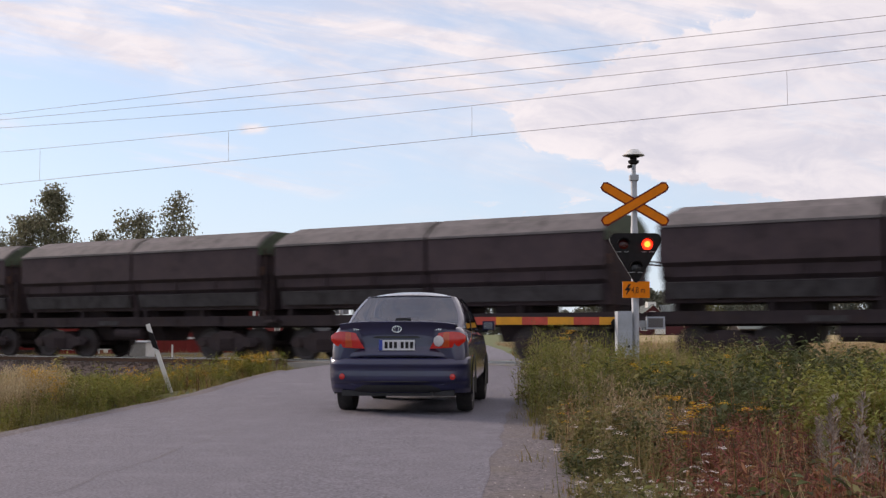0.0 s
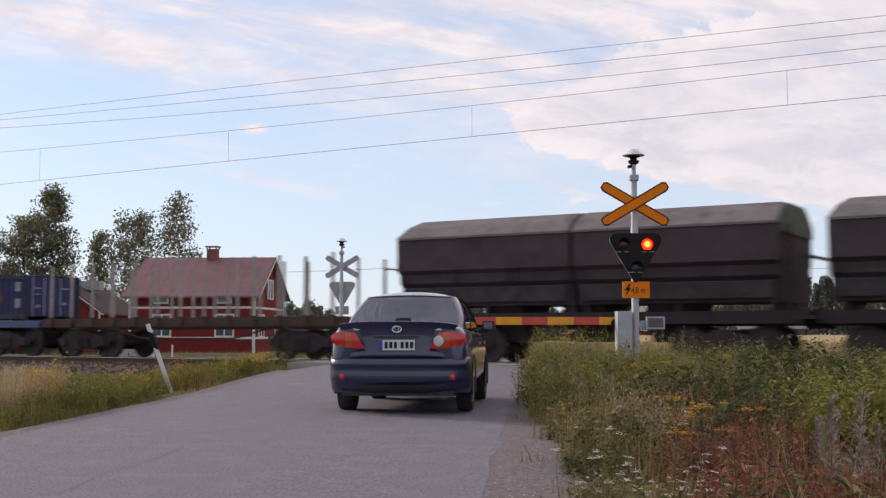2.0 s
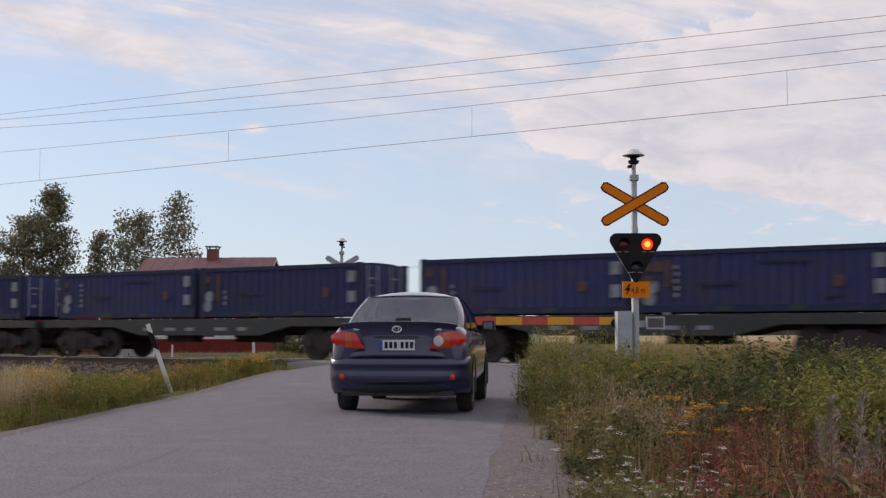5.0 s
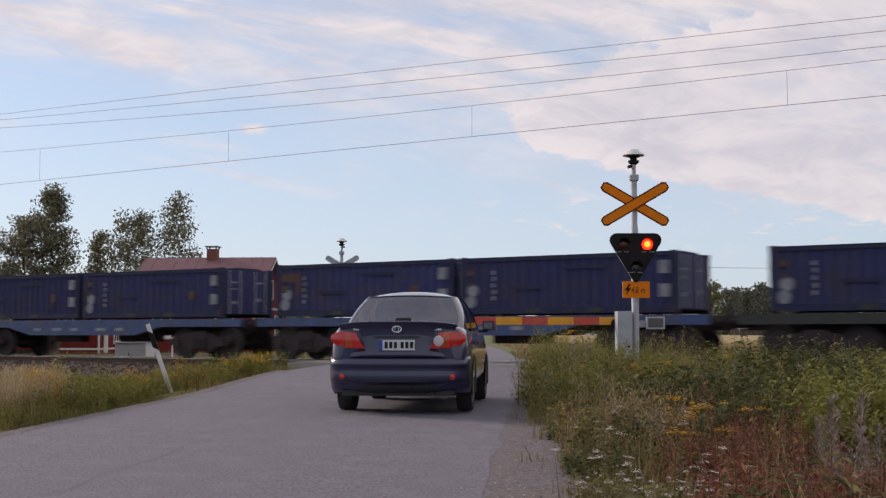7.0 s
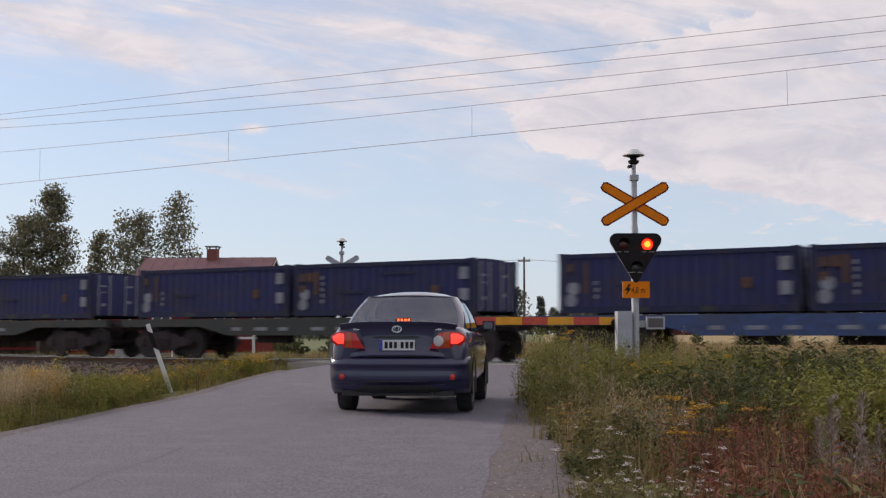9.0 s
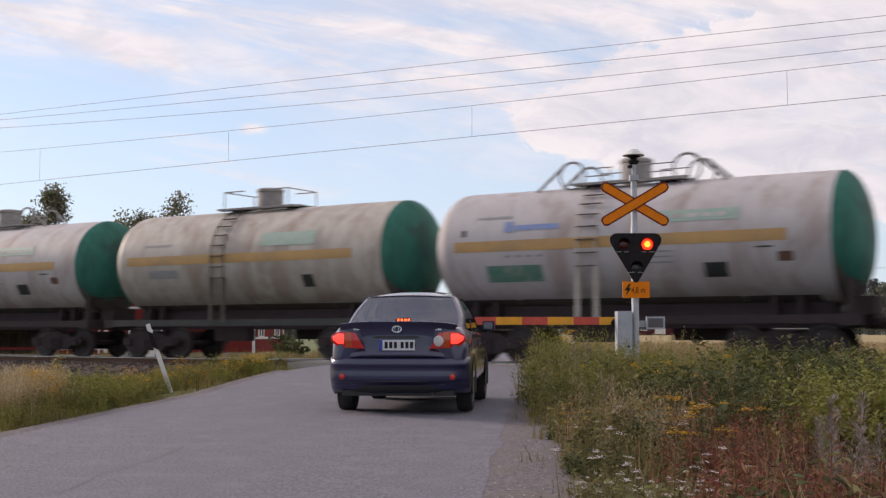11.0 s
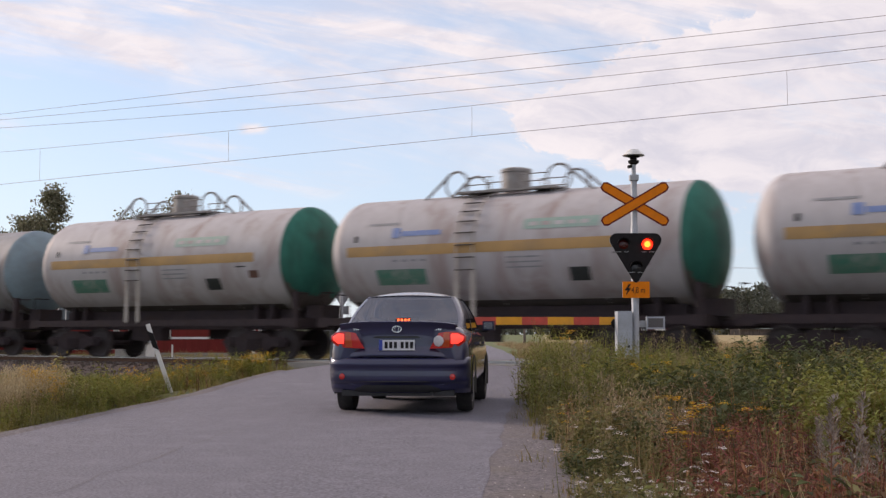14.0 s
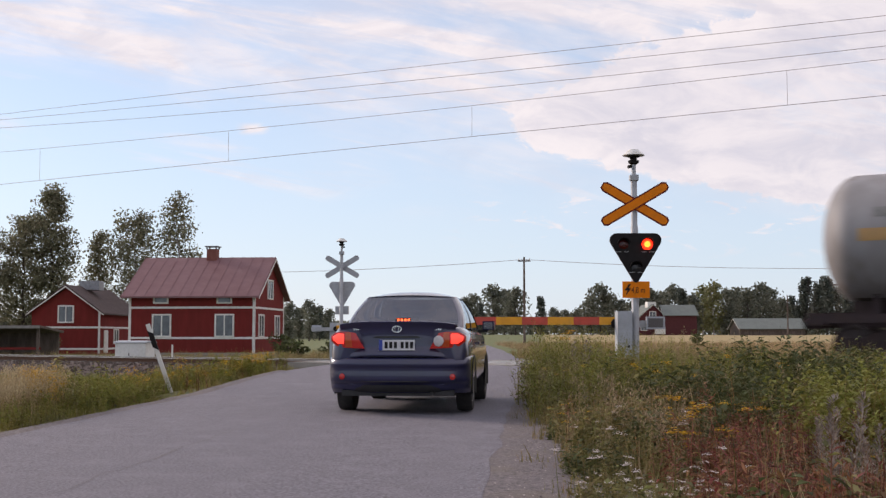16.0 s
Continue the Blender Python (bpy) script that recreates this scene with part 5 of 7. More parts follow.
def build_car():
    car = thing("car", pose(-0.46, 15.0, -0.028, 0, 0, -5.5) @ Matrix.Diagonal((0.97, 1.0, 1.035, 1.0)), "dark blue four-door saloon car waiting at the barrier", "car")
    st = smooth_path([(-0.90, 0.72, 0.34, 0.90, 0.99), (-0.80, 0.835, 0.30, 0.92, 1.015), (-0.45, 0.878, 0.27, 0.93, 1.02), (0.2, 0.886, 0.26, 0.93, 0.99), (1.3, 0.884, 0.26, 0.92, 0.97), (2.5, 0.88, 0.26, 0.90, 0.95),
                      (3.1, 0.85, 0.26, 0.80, 0.88), (3.42, 0.77, 0.27, 0.66, 0.76), (3.56, 0.62, 0.32, 0.52, 0.60)], 4)
    bm = bmesh.new()
    rows = loft(bm, [body_ring(*s) for s in st])
    bm.faces.new(rows[0])
    bm.faces.new(rows[-1])
    body = part("body", bm, M["carpaint"], car, smooth=True)
    # rear bumper cover wrapped round the corners
    prof = smooth_path([(-0.70, 0.675), (-0.90, 0.665), (-0.965, 0.640), (-0.992, 0.590), (-0.985, 0.555), (-0.975, 0.53), (-0.978, 0.44), (-0.972, 0.39), (-0.935, 0.355), (-0.915, 0.30), (-0.86, 0.25)], 3)
    path = [(0, 0), (0.2, 0.003), (0.4, 0.015), (0.58, 0.045), (0.70, 0.075), (0.79, 0.125), (0.85, 0.20), (0.88, 0.33), (0.888, 0.62)]
    path = [(-x, s) for x, s in path[:0:-1]] + path
    bm = bmesh.new()
    loft(bm, [[(x * (1 - 0.02 * (0.6 - z) ** 2), y + s * (0.9 if y < -0.9 else 1), z) for y, z in prof] for x, s in path], closed=False)
    part("rear_bumper", bm, M["carpaint"], body, smooth=True)
    bm = bmesh.new()
    loft(bm, [[(x * 0.84, y + s, z) for y, z in ((-0.945, 0.345), (-0.938, 0.30), (-0.90, 0.262), (-0.7, 0.25))] for x, s in path[3:-3]], closed=False)
    part("valance", bm, M["trimblack"], body, smooth=True)
    bm = bmesh.new()
    loft(bm, [[(x * 0.9, y + s, z) for y, z in ((-0.972, 0.392), (-0.978, 0.384), (-0.968, 0.376))] for x, s in path[4:-4]], closed=False)
    part("bumper_crease", bm, M["trimblack"], body)
    # boot lid with lip
    prof = smooth_path([(-0.95, 0.672), (-0.962, 0.685), (-0.952, 0.725), (-0.928, 0.77), (-0.922, 0.86), (-0.920, 0.94), (-0.930, 1.00), (-0.958, 1.045), (-0.972, 1.066), (-0.962, 1.078), (-0.90, 1.074), (-0.70, 1.055), (-0.42, 1.035)], 3)
    bm = bmesh.new()
    loft(bm, [[(x * (1.0 - 0.12 * float(sstep(0.98, 0.72, z))), y + 0.10 * (abs(x) / 0.8) ** 3, z - 0.032 * (abs(x) / 0.72) ** 4) for y, z in prof] for x in np.linspace(-0.72, 0.72, 21)], closed=False)
    lid = part("boot_lid", bm, M["carpaint"], car, smooth=True)
    part("garnish", P([(-0.30, 0.885), (0.30, 0.885), (0.26, 0.905), (-0.26, 0.905)], "y", -0.945, -0.925), M["trimblack"], lid, bevel=0.004)
    # number plate, its characters as bars
    pl = part("number_plate", B((-0.222, 0.222, -0.955, -0.945, 0.742, 0.862)), M["plate"], lid, "white plate with illegible bars", bevel=0.002)
    part("plate_band", B((-0.221, -0.176, -0.958, -0.9552, 0.743, 0.861)), M["plate_blue"], pl)
    for k in range(6):
        x = -0.15 + 0.058 * k + (0.025 if k > 2 else 0)
        part("character_bar", B((x, x + 0.038, -0.958, -0.9552, 0.765, 0.84)), M["black"], pl)
    bm = bmesh.new()
    for rx, rz in ((0.062, 0.042), (0.026, 0.040)):
        n = 24
        rows = [[(rx * k * math.cos(a), y, 0.985 + rz * k * math.sin(a)) for a in np.linspace(0, 2 * math.pi, n, endpoint=False)] for k, y in ((1.0, -0.945), (1.0, -0.955), (0.78, -0.955), (0.78, -0.945))]
        loft(bm, rows)
    part("badge", bm, M["chrome"], lid, "plain chrome oval badge")
    for x0, n in ((0.37, 7), (-0.545, 5)):
        for k in range(n):
            part("letter_bar", B((x0 + 0.026 * k, x0 + 0.019 + 0.026 * k, -0.945 + 0.04, -0.902, 0.972, 0.992)), M["chrome"], lid)
    # tail lamps, wrapped round the corners
    def tail_sheet(top, bottom, lift, thick, n=12, m=5):
        """A lens on the rear skin between an upper and a lower line of (x, z)."""
        tp, bt = np.array(top), np.array(bottom)
        q = np.linspace(0, 1, n)
        line = lambda p: np.stack([np.interp(q, np.linspace(0, 1, len(p)), p[:, i]) for i in (0, 1)], 1)
        a, b = line(tp), line(bt)
        bm = bmesh.new()
        rows = []
        for k in range(m + 1):
            f = k / m
            bulge = lift * (0.55 + 1.8 * f * (1 - f))
            rows.append([(*((a[i] * (1 - f) + b[i] * f)[:1]), tail_y(*(a[i] * (1 - f) + b[i] * f)) - bulge, (a[i] * (1 - f) + b[i] * f)[1]) for i in range(n)])
        loft(bm, rows, closed=False)
        r = bmesh.ops.extrude_face_region(bm, geom=bm.faces[:])
        for v in r["geom"]:
            if isinstance(v, bmesh.types.BMVert):
                v.co.y += thick
        return bm
    for s in (-1, 1):
        up = [(s * x, z) for x, z in ((0.515, 0.940), (0.60, 0.954), (0.70, 0.957), (0.79, 0.945), (0.845, 0.905))]
        low = [(s * x, z) for x, z in ((0.405, 0.762), (0.52, 0.765), (0.64, 0.770), (0.76, 0.785), (0.835, 0.845))]
        lamp = part("tail_lamp", tail_sheet(up, low, 0.022, 0.06), M["lens_red"], car, "red tail lamp", smooth=True)
        part("indicator", tail_sheet([(s * 0.575, 0.945), (s * 0.645, 0.950)], [(s * 0.555, 0.775), (s * 0.645, 0.778)], 0.027, 0.006, 5), M["lens_orange"], lamp, "orange indicator lens", smooth=True)
        if s > 0:
            bm = lathe(bmesh.new(), [(0.064, 0.0), (0.060, -0.01), (0.03, -0.016), (0.005, -0.018)], "y", (0.515, tail_y(0.515, 0.85) - 0.026, 0.848), 20)
            part("reverse_lamp", bm, M["lens_clear"], lamp, "round clear reversing lens", smooth=True)
        glow = part("brake_lamp", tail_sheet([(s * 0.665, 0.935), (s * 0.75, 0.935), (s * 0.815, 0.905)], [(s * 0.665, 0.805), (s * 0.75, 0.808), (s * 0.812, 0.850)], 0.028, 0.006, 7), M["brake_glow"], car, "glowing brake lamp", smooth=True)
        BRAKE.append((glow, Vector((0, 0.045, 0))))
        bm = lathe(bmesh.new(), [(0.036, 0.0), (0.034, -0.01), (0.005, -0.014)], "y", (s * 0.685, -0.925, 0.44), 14)
        part("reflector", bm, M["lens_red"], body, "round red reflector")
    # greenhouse
    z0, z1 = 0.985, 1.40
    def ringat(f):
        """Outline of the cabin at a height between belt (0) and roof (1)."""
        g = f ** 0.92
        yr, yf = -0.42 + 0.80 * g, 2.62 - 0.98 * g
        hw = 0.765 - 0.165 * f ** 2.0
        return yr, yf, hw, z0 + (z1 - z0) * f
    def sheet(fn, us, vs):
        bm = bmesh.new()
        loft(bm, [[fn(u, v) for u in us] for v in vs], closed=False)
        return bm
    us, vs = np.linspace(-1, 1, 13), np.linspace(0.03, 1.0, 8)
    def rear(u, f):
        yr, yf, hw, z = ringat(f)
        return (u * (hw - 0.055), yr + 0.06 * (u * u) - 0.04, z + 0.02 * (1 - u * u) * f)
    def front(u, f):
        yr, yf, hw, z = ringat(f)
        return (u * (hw - 0.06), yf - 0.10 * (u * u), z)
    part("rear_window", sheet(rear, us, vs), M["glass"], car, "dark reflecting rear window", smooth=True)
    part("windscreen", sheet(front, us, vs), M["glass"], car, smooth=True)
    for s in (-1, 1):
        def flank(u, f, s=s):
            yr, yf, hw, z = ringat(f)
            a, b = yr + 0.40, yf - 0.12
            return (s * (hw - 0.005), a + (b - a) * (u + 1) / 2, z)
        part("side_window", sheet(flank, np.linspace(-1, -0.14, 6), vs), M["glass_side"], car, smooth=True)
        part("side_window", sheet(flank, np.linspace(-0.06, 1.0, 6), vs), M["glass_side"], car, smooth=True)
        def pillar_c(u, f, s=s):
            yr, yf, hw, z = ringat(f)
            pts = [(hw - 0.06, yr + 0.015), (hw - 0.035, yr + 0.03), (hw - 0.012, yr + 0.09), (hw + 0.004, yr + 0.2), (hw + 0.004, yr + 0.42)]
            i = int(round((u + 1) / 2 * 4))
            return (s * pts[i][0], pts[i][1], z)
        part("rear_pillar", sheet(pillar_c, np.linspace(-1, 1, 5), np.linspace(0, 1, 8)), M["carpaint"], car, smooth=True)
        def pillar_b(u, f, s=s):
            yr, yf, hw, z = ringat(f)
            a, b = yr + 0.40, yf - 0.12
            return (s * (hw + 0.002), a + (b - a) * (0.43 + 0.04 * (u + 1) / 2), z)
        part("door_pillar", sheet(pillar_b, (-1, 1), np.linspace(0, 1, 6)), M["trimblack"], car)
        def pillar_a(u, f, s=s):
            yr, yf, hw, z = ringat(f)
            return (s * (hw + 0.004 - 0.05 * (u + 1) / 2), yf - 0.13 + 0.05 * (u + 1) / 2, z)
        part("front_pillar", sheet(pillar_a, (-1, 0, 1), np.linspace(0, 1, 8)), M["carpaint"], car, smooth=True)
    def roof(u, v):
        yr, yf, hw, z = ringat(0.97)
        y = yr - 0.05 + (yf - yr + 0.06) * v
        e = abs(2 * v - 1)
        return (u * (hw + 0.014 - 0.03 * e ** 4), y + 0.07 * u * u * (1 if v < 0.5 else -1) * e ** 2, z + 0.006 + 0.022 * (1 - u * u) + 0.062 * (1 - abs(u) ** 2.6) * (1 - e ** 2.2) - 0.012 * u ** 8)
    part("roof", sheet(roof, np.linspace(-1, 1, 17), np.linspace(0, 1, 12)), M["carpaint"], car, smooth=True)
    # cabin
    part("parcel_shelf", B((-0.70, 0.70, -0.40, 0.35, 0.98, 1.0)), M["trimblack"], car)
    part("dashboard", B((-0.72, 0.72, 1.9, 2.5, 0.96, 1.04)), M["trimblack"], car, bevel=0.02)
    for x in (-0.42, 0.0, 0.42):
        part("headrest", B((x - 0.12, x + 0.12, 0.32, 0.42, 1.0, 1.14)), M["cloth"], car, bevel=0.03)
    for x in (-0.38, 0.38):
        part("front_seat", B((x - 0.22, x + 0.22, 1.15, 1.3, 0.9, 1.12), (x - 0.12, x + 0.12, 1.18, 1.27, 1.12, 1.27)), M["cloth"], car, bevel=0.03)
    part("stop_lamp_housing", B((-0.10, 0.10, -0.355, -0.335, 1.0, 1.122)), M["trimblack"], car)
    for k in range(4):
        x = -0.075 + 0.045 * k
        g = part("stop_lamp", B((x, x + 0.026, -0.365, -0.356, 1.088, 1.112)), M["stop_glow"], car, "glowing high brake lamp")
        BRAKE.append((g, Vector((0, 0.03, 0))))
    # wheels with arches
    for x, y in ((-0.77, 0), (0.77, 0), (-0.77, 2.6), (0.77, 2.6)):
        s = 1 if x > 0 else -1
        w = link("wheel", None, car)
        w.location = (x, y, 0.316)
        part("tyre", lathe(bmesh.new(), [(0.21, -0.09), (0.27, -0.104), (0.30, -0.10), (0.315, -0.08), (0.317, 0.0), (0.315, 0.08), (0.30, 0.10), (0.27, 0.104), (0.21, 0.09)], "x", seg=32), M["rubber"], w, smooth=True)
        part("rim", lathe(bmesh.new(), [(0.20, 0.02 * s), (0.205, 0.095 * s), (0.17, 0.085 * s), (0.15, 0.06 * s), (0.05, 0.085 * s), (0.01, 0.088 * s)], "x", seg=24), M["rim"], w, smooth=True)
        bm = bmesh.new()
        n = 20
        loft(bm, [[(s * (0.886 + o), y + r * math.cos(a), max(0.2, 0.316 + r * math.sin(a))) for a in np.linspace(-0.35, math.pi + 0.35, n)] for r, o in ((0.36, 0.004), (0.345, 0.006), (0.2, -0.035))], closed=False)
        part("wheel_arch", bm, M["trimblack"], car)
    for s in (-1, 1):
        mir = part("door_mirror", B((-0.085, 0.085, -0.06, 0.07, -0.062, 0.062)), M["carpaint"], car, smooth=True, bevel=0.03)
        mir.matrix_local = pose(s * 0.965, 1.92, 1.045, 0, 0, -8 * s)
        part("mirror_glass", B((-0.066, 0.066, -0.064, -0.061, -0.044, 0.044)), M["chrome"], mir, "mirror pane")
        part("mirror_foot", B((min(s * 0.80, s * 0.95), max(s * 0.80, s * 0.95), 1.92, 1.99, 0.955, 0.985)), M["trimblack"], car)
        for y in (0.75, 1.75):
            part("door_handle", B((min(s * 0.88, s * 0.905), max(s * 0.88, s * 0.905), y, y + 0.2, 0.80, 0.83)), M["carpaint"], body, bevel=0.008)
    part("exhaust", R(((0.42, -0.95, 0.24), (0.42, -0.6, 0.26), 0.022)), M["trimblack"], car)
    part("underfloor", B((-0.7, 0.7, -0.85, 3.3, 0.215, 0.28)), M["trimblack"], car)


build_car()


# ---------------------------------------------------------------- houses
M.update(
    redwall=material("red_boards", (0.19, 0.026, 0.024), 0.9, spec=0.2, color2=(0.155, 0.023, 0.021), scale=4, stain=(0.12, 0.022, 0.018), stain_amt=0.4, stain_scale=0.8, stretch=(1, 1, 0.2)),
    farwall=material("dark_red_boards", (0.10, 0.032, 0.036), 0.9, spec=0.2, color2=(0.08, 0.028, 0.03), scale=3),
    redroof=material("red_metal_roof", (0.20, 0.10, 0.108), 0.65, color2=(0.182, 0.088, 0.096), scale=2, stain=(0.15, 0.06, 0.06), stain_amt=0.4, stain_scale=0.5),
    brownroof=material("brown_roof", (0.085, 0.055, 0.052), 0.8, color2=(0.065, 0.044, 0.042), scale=3, stain=(0.10, 0.075, 0.065), stain_amt=0.5, stain_scale=0.7),
    greenroof=material("green_metal_roof", (0.155, 0.18, 0.165), 0.7, color2=(0.135, 0.155, 0.145), scale=1),
    brick=material("chimney_brick", (0.22, 0.08, 0.06), 0.9, color2=(0.17, 0.06, 0.05), scale=9),
    winglass=material("window_pane", (0.10, 0.12, 0.14), 0.12, color2=(0.06, 0.07, 0.09), scale=2, spec=0.9),
    plinth=material("concrete_plinth", (0.26, 0.25, 0.24), 0.9, scale=6, stain=(0.15, 0.14, 0.12), stain_amt=0.5),
    timber=material("grey_timber", (0.15, 0.115, 0.10), 0.9, color2=(0.07, 0.055, 0.047), scale=5, stretch=(1, 1, 0.2)),
    metalhood=material("metal_hood", (0.30, 0.31, 0.33), 0.5, metal=0.6, scale=5),
)


def window(parent, x0, x1, z0, z1, y, axis="y", sgn=-1, bars=1):
    """White-framed window on a wall facing sgn along an axis."""
    def pos(a0, a1, d0, d1, b0, b1):
        lo, hi = sorted((y + sgn * d0, y + sgn * d1))
        return (a0, a1, lo, hi, b0, b1) if axis == "y" else (lo, hi, a0, a1, b0, b1)
    w = link("window", None, parent, "white-framed window")
    part("pane", B(pos(x0, x1, 0.005, 0.02, z0, z1)), M["winglass"], w)
    f = 0.09
    for a in ((x0 - f, x1 + f, z1, z1 + f), (x0 - f, x1 + f, z0 - f, z0), (x0 - f, x0, z0, z1), (x1, x1 + f, z0, z1)):
        part("frame", B(pos(a[0], a[1], 0.0, 0.06, a[2], a[3])), M["whitepaint"], w)
    for k in range(bars):
        xm = x0 + (x1 - x0) * (k + 1) / (bars + 1)
        part("glazing_bar", B(pos(xm - 0.035, xm + 0.035, 0.02, 0.045, z0, z1)), M["whitepaint"], w)


def gable_house(name, m, w, d, z_eave, z_ridge, over, wall, roofm, label, cat, ridge="x"):
    """Box house, x from 0 to w, y from 0 (front) to d, ridge along x or y."""
    h = thing(name, m, label, cat)
    if ridge == "x":
        prof = [(0, -0.3), (d, -0.3), (d, z_eave), (d / 2, z_ridge - 0.12), (0, z_eave)]
        part("wall", P(prof, "x", 0, w), wall, h)
    else:
        prof = [(0, -0.3), (w, -0.3), (w, z_eave), (w / 2, z_ridge - 0.12), (0, z_eave)]
        part("wall", P(prof, "y", 0, d), wall, h)
    span = d if ridge == "x" else w
    run = w if ridge == "x" else d
    rise = (z_ridge - z_eave) / (span / 2)
    for s in (0, 1):
        e = -over if s == 0 else span + over
        ze = z_eave - over * rise
        pr = [(e, ze), (span / 2, z_ridge), (span / 2, z_ridge + 0.12), (e, ze + 0.10)]
        roof = part("roof", P(pr, "x" if ridge == "x" else "y", -over * 0.8, run + over * 0.8), roofm, h)
        n = int(run / 0.55)
        for k in range(n):
            q = -over * 0.7 + (run + over * 1.4) * k / max(1, n - 1)
            pr2 = [(e, ze + 0.10), (span / 2, z_ridge + 0.12), (span / 2, z_ridge + 0.135), (e, ze + 0.115)]
            part("roof_seam", P(pr2, "x" if ridge == "x" else "y", q - 0.015, q + 0.015), roofm, roof)
        pr3 = [(e, ze - 0.06), (span / 2, z_ridge - 0.06), (span / 2, z_ridge + 0.02), (e, ze + 0.02)]
        for q in (-over * 0.8 - 0.03, run + over * 0.8):
            part("bargeboard", P(pr3, "x" if ridge == "x" else "y", q, q + 0.03), M["whitepaint"] if cat == "house" else M["plinth"], h)
    return h


def build_houses():
    # main house
    zb = float(ground_z(-14, 67))
    w, d, ze, zr = 7.3, 7.4, 3.25 - zb, 5.42 - zb
    h = gable_house("red_house", pose(-17.95, 67.3, zb, 0, 0, -5), w, d, ze, zr, 0.45, M["redwall"], M["redroof"], "red wooden house with white trim and red metal roof", "house")
    part("plinth", B((-0.02, w + 0.02, -0.02, d + 0.02, -0.35, 0.25)), M["plinth"], h)
    for x in (-0.02, w - 0.10):
        part("corner_board", B((x, x + 0.14, -0.03, 0.0, 0.2, ze)), M["whitepaint"], h)
    part("corner_board", B((w, w + 0.03, -0.03, 0.12, 0.2, ze)), M["whitepaint"], h)
    part("corner_board", B((w, w + 0.03, d - 0.12, d, 0.2, ze)), M["whitepaint"], h)
    for z in (1.02, 2.75):
        part("trim_board", B((0.12, w - 0.1, -0.025, 0.0, z, z + 0.12)), M["whitepaint"], h)
        part("trim_board", B((w, w + 0.025, 0.12, d - 0.12, z, z + 0.12)), M["whitepaint"], h)
    for x0 in (1.45, 5.1):
        window(h, x0, x0 + 0.95, 1.22, 2.36, 0.0, bars=1)
    for x0 in (1.5, 5.2):
        window(h, x0, x0 + 0.72, 3.12, 3.42, 0.0, bars=0)
    for y0 in (1.0, 5.0):
        window(h, y0, y0 + 1.1, 1.2, 2.36, w, "x", 1)
    window(h, 3.1, 4.3, 3.45, 4.45, w, "x", 1)
    for k in range(24):
        part("board_batten", B((0.2 + k * 0.288, 0.222 + k * 0.288, -0.012, 0.0, 0.26, 1.0)), M["redwall"], h)
    ch = part("chimney", B((3.5, 4.1, 3.35, 3.95, zr - 0.4, zr + 0.62)), M["brick"], h, "red brick chimney")
    part("chimney_cap", B((3.4, 4.2, 3.25, 4.05, zr + 0.74, zr + 0.80), (3.47, 3.55, 3.3, 3.38, zr + 0.6, zr + 0.75), (4.05, 4.13, 3.3, 3.38, zr + 0.6, zr + 0.75), (3.47, 3.55, 3.9, 3.98, zr + 0.6, zr + 0.75), (4.05, 4.13, 3.9, 3.98, zr + 0.6, zr + 0.75)), M["metalhood"], ch)
    # outbuilding with its gable to the rails
    zb = float(ground_z(-24, 75))
    w, d, ze, zr = 4.35, 9.5, 2.4 - zb, 3.98 - zb
    h = gable_house("outbuilding", pose(-26.2, 75, zb, 0, 0, 0), w, d, ze, zr, 0.3, M["redwall"], M["brownroof"], "small red wooden outbuilding with brown roof and white trim", "house", ridge="y")
    for z in (0.25, 1.62):
        part("trim_board", B((0.0, w, -0.025, 0.0, z, z + 0.12)), M["whitepaint"], h)
        part("trim_board", B((w, w + 0.025, 0.0, d, z, z + 0.12)), M["whitepaint"], h)
    part("corner_board", B((w - 0.1, w + 0.03, -0.03, 0.0, 0.0, ze)), M["whitepaint"], h)
    window(h, 1.75, 2.6, 2.05, 3.0, 0.0, bars=1)
    part("door", B((w, w + 0.04, 0.9, 1.8, 0.05, 1.5)), M["whitepaint"], h, "white boarded door")
    window(h, 3.2, 4.2, 0.7, 1.5, w, "x", 1)
    part("flue_hood", B((2.0, 3.3, 3.2, 4.4, zr - 0.1, zr + 0.5)), M["metalhood"], h, "grey sheet-metal flue")
    # low open shed
    zb = float(ground_z(-24, 60))
    s = thing("open_shed", pose(-27.0, 60, zb), "low dark open-fronted timber shed", "shed")
    part("roof", P([(-0.4, 1.62), (3.4, 1.35), (3.4, 1.47), (-0.4, 1.74)], "x", -2.0, 6.6), M["timber"], s)
    part("roof_edge", B((-2.0, 6.6, -0.43, -0.4, 1.58, 1.72)), M["plinth"], s)
    part("back_wall", B((-2.0, 6.5, 2.9, 3.0, -0.2, 1.36)), M["timber"], s)
    for x in (-1.9, 0.9, 3.7, 6.3):
        part("post", B((x, x + 0.14, 0.0, 0.14, -0.2, 1.6)), M["timber"], s)
    part("rail", B((-2.0, 6.5, 0.02, 0.08, 0.5, 0.62)), M["redwall"], s)
    # farm beyond the field
    zb = float(ground_z(43, 230))
    h = gable_house("far_farmhouse", pose(38.2, 232, zb, 0, 0, 6), 6.5, 8.0, 3.2, 6.0, 0.4, M["farwall"], M["greenroof"], "distant dark red farmhouse with grey-green roof", "house", ridge="y")
    window(h, 2.6, 3.8, 3.2, 4.6, 0.0)
    for x0 in (0.8, 4.4):
        window(h, x0, x0 + 1.2, 1.0, 2.4, 0.0)
    part("dormer", B((2.5, 4.2, 1.0, 3.0, 5.0, 6.6)), M["whitepaint"], h, "white dormer")
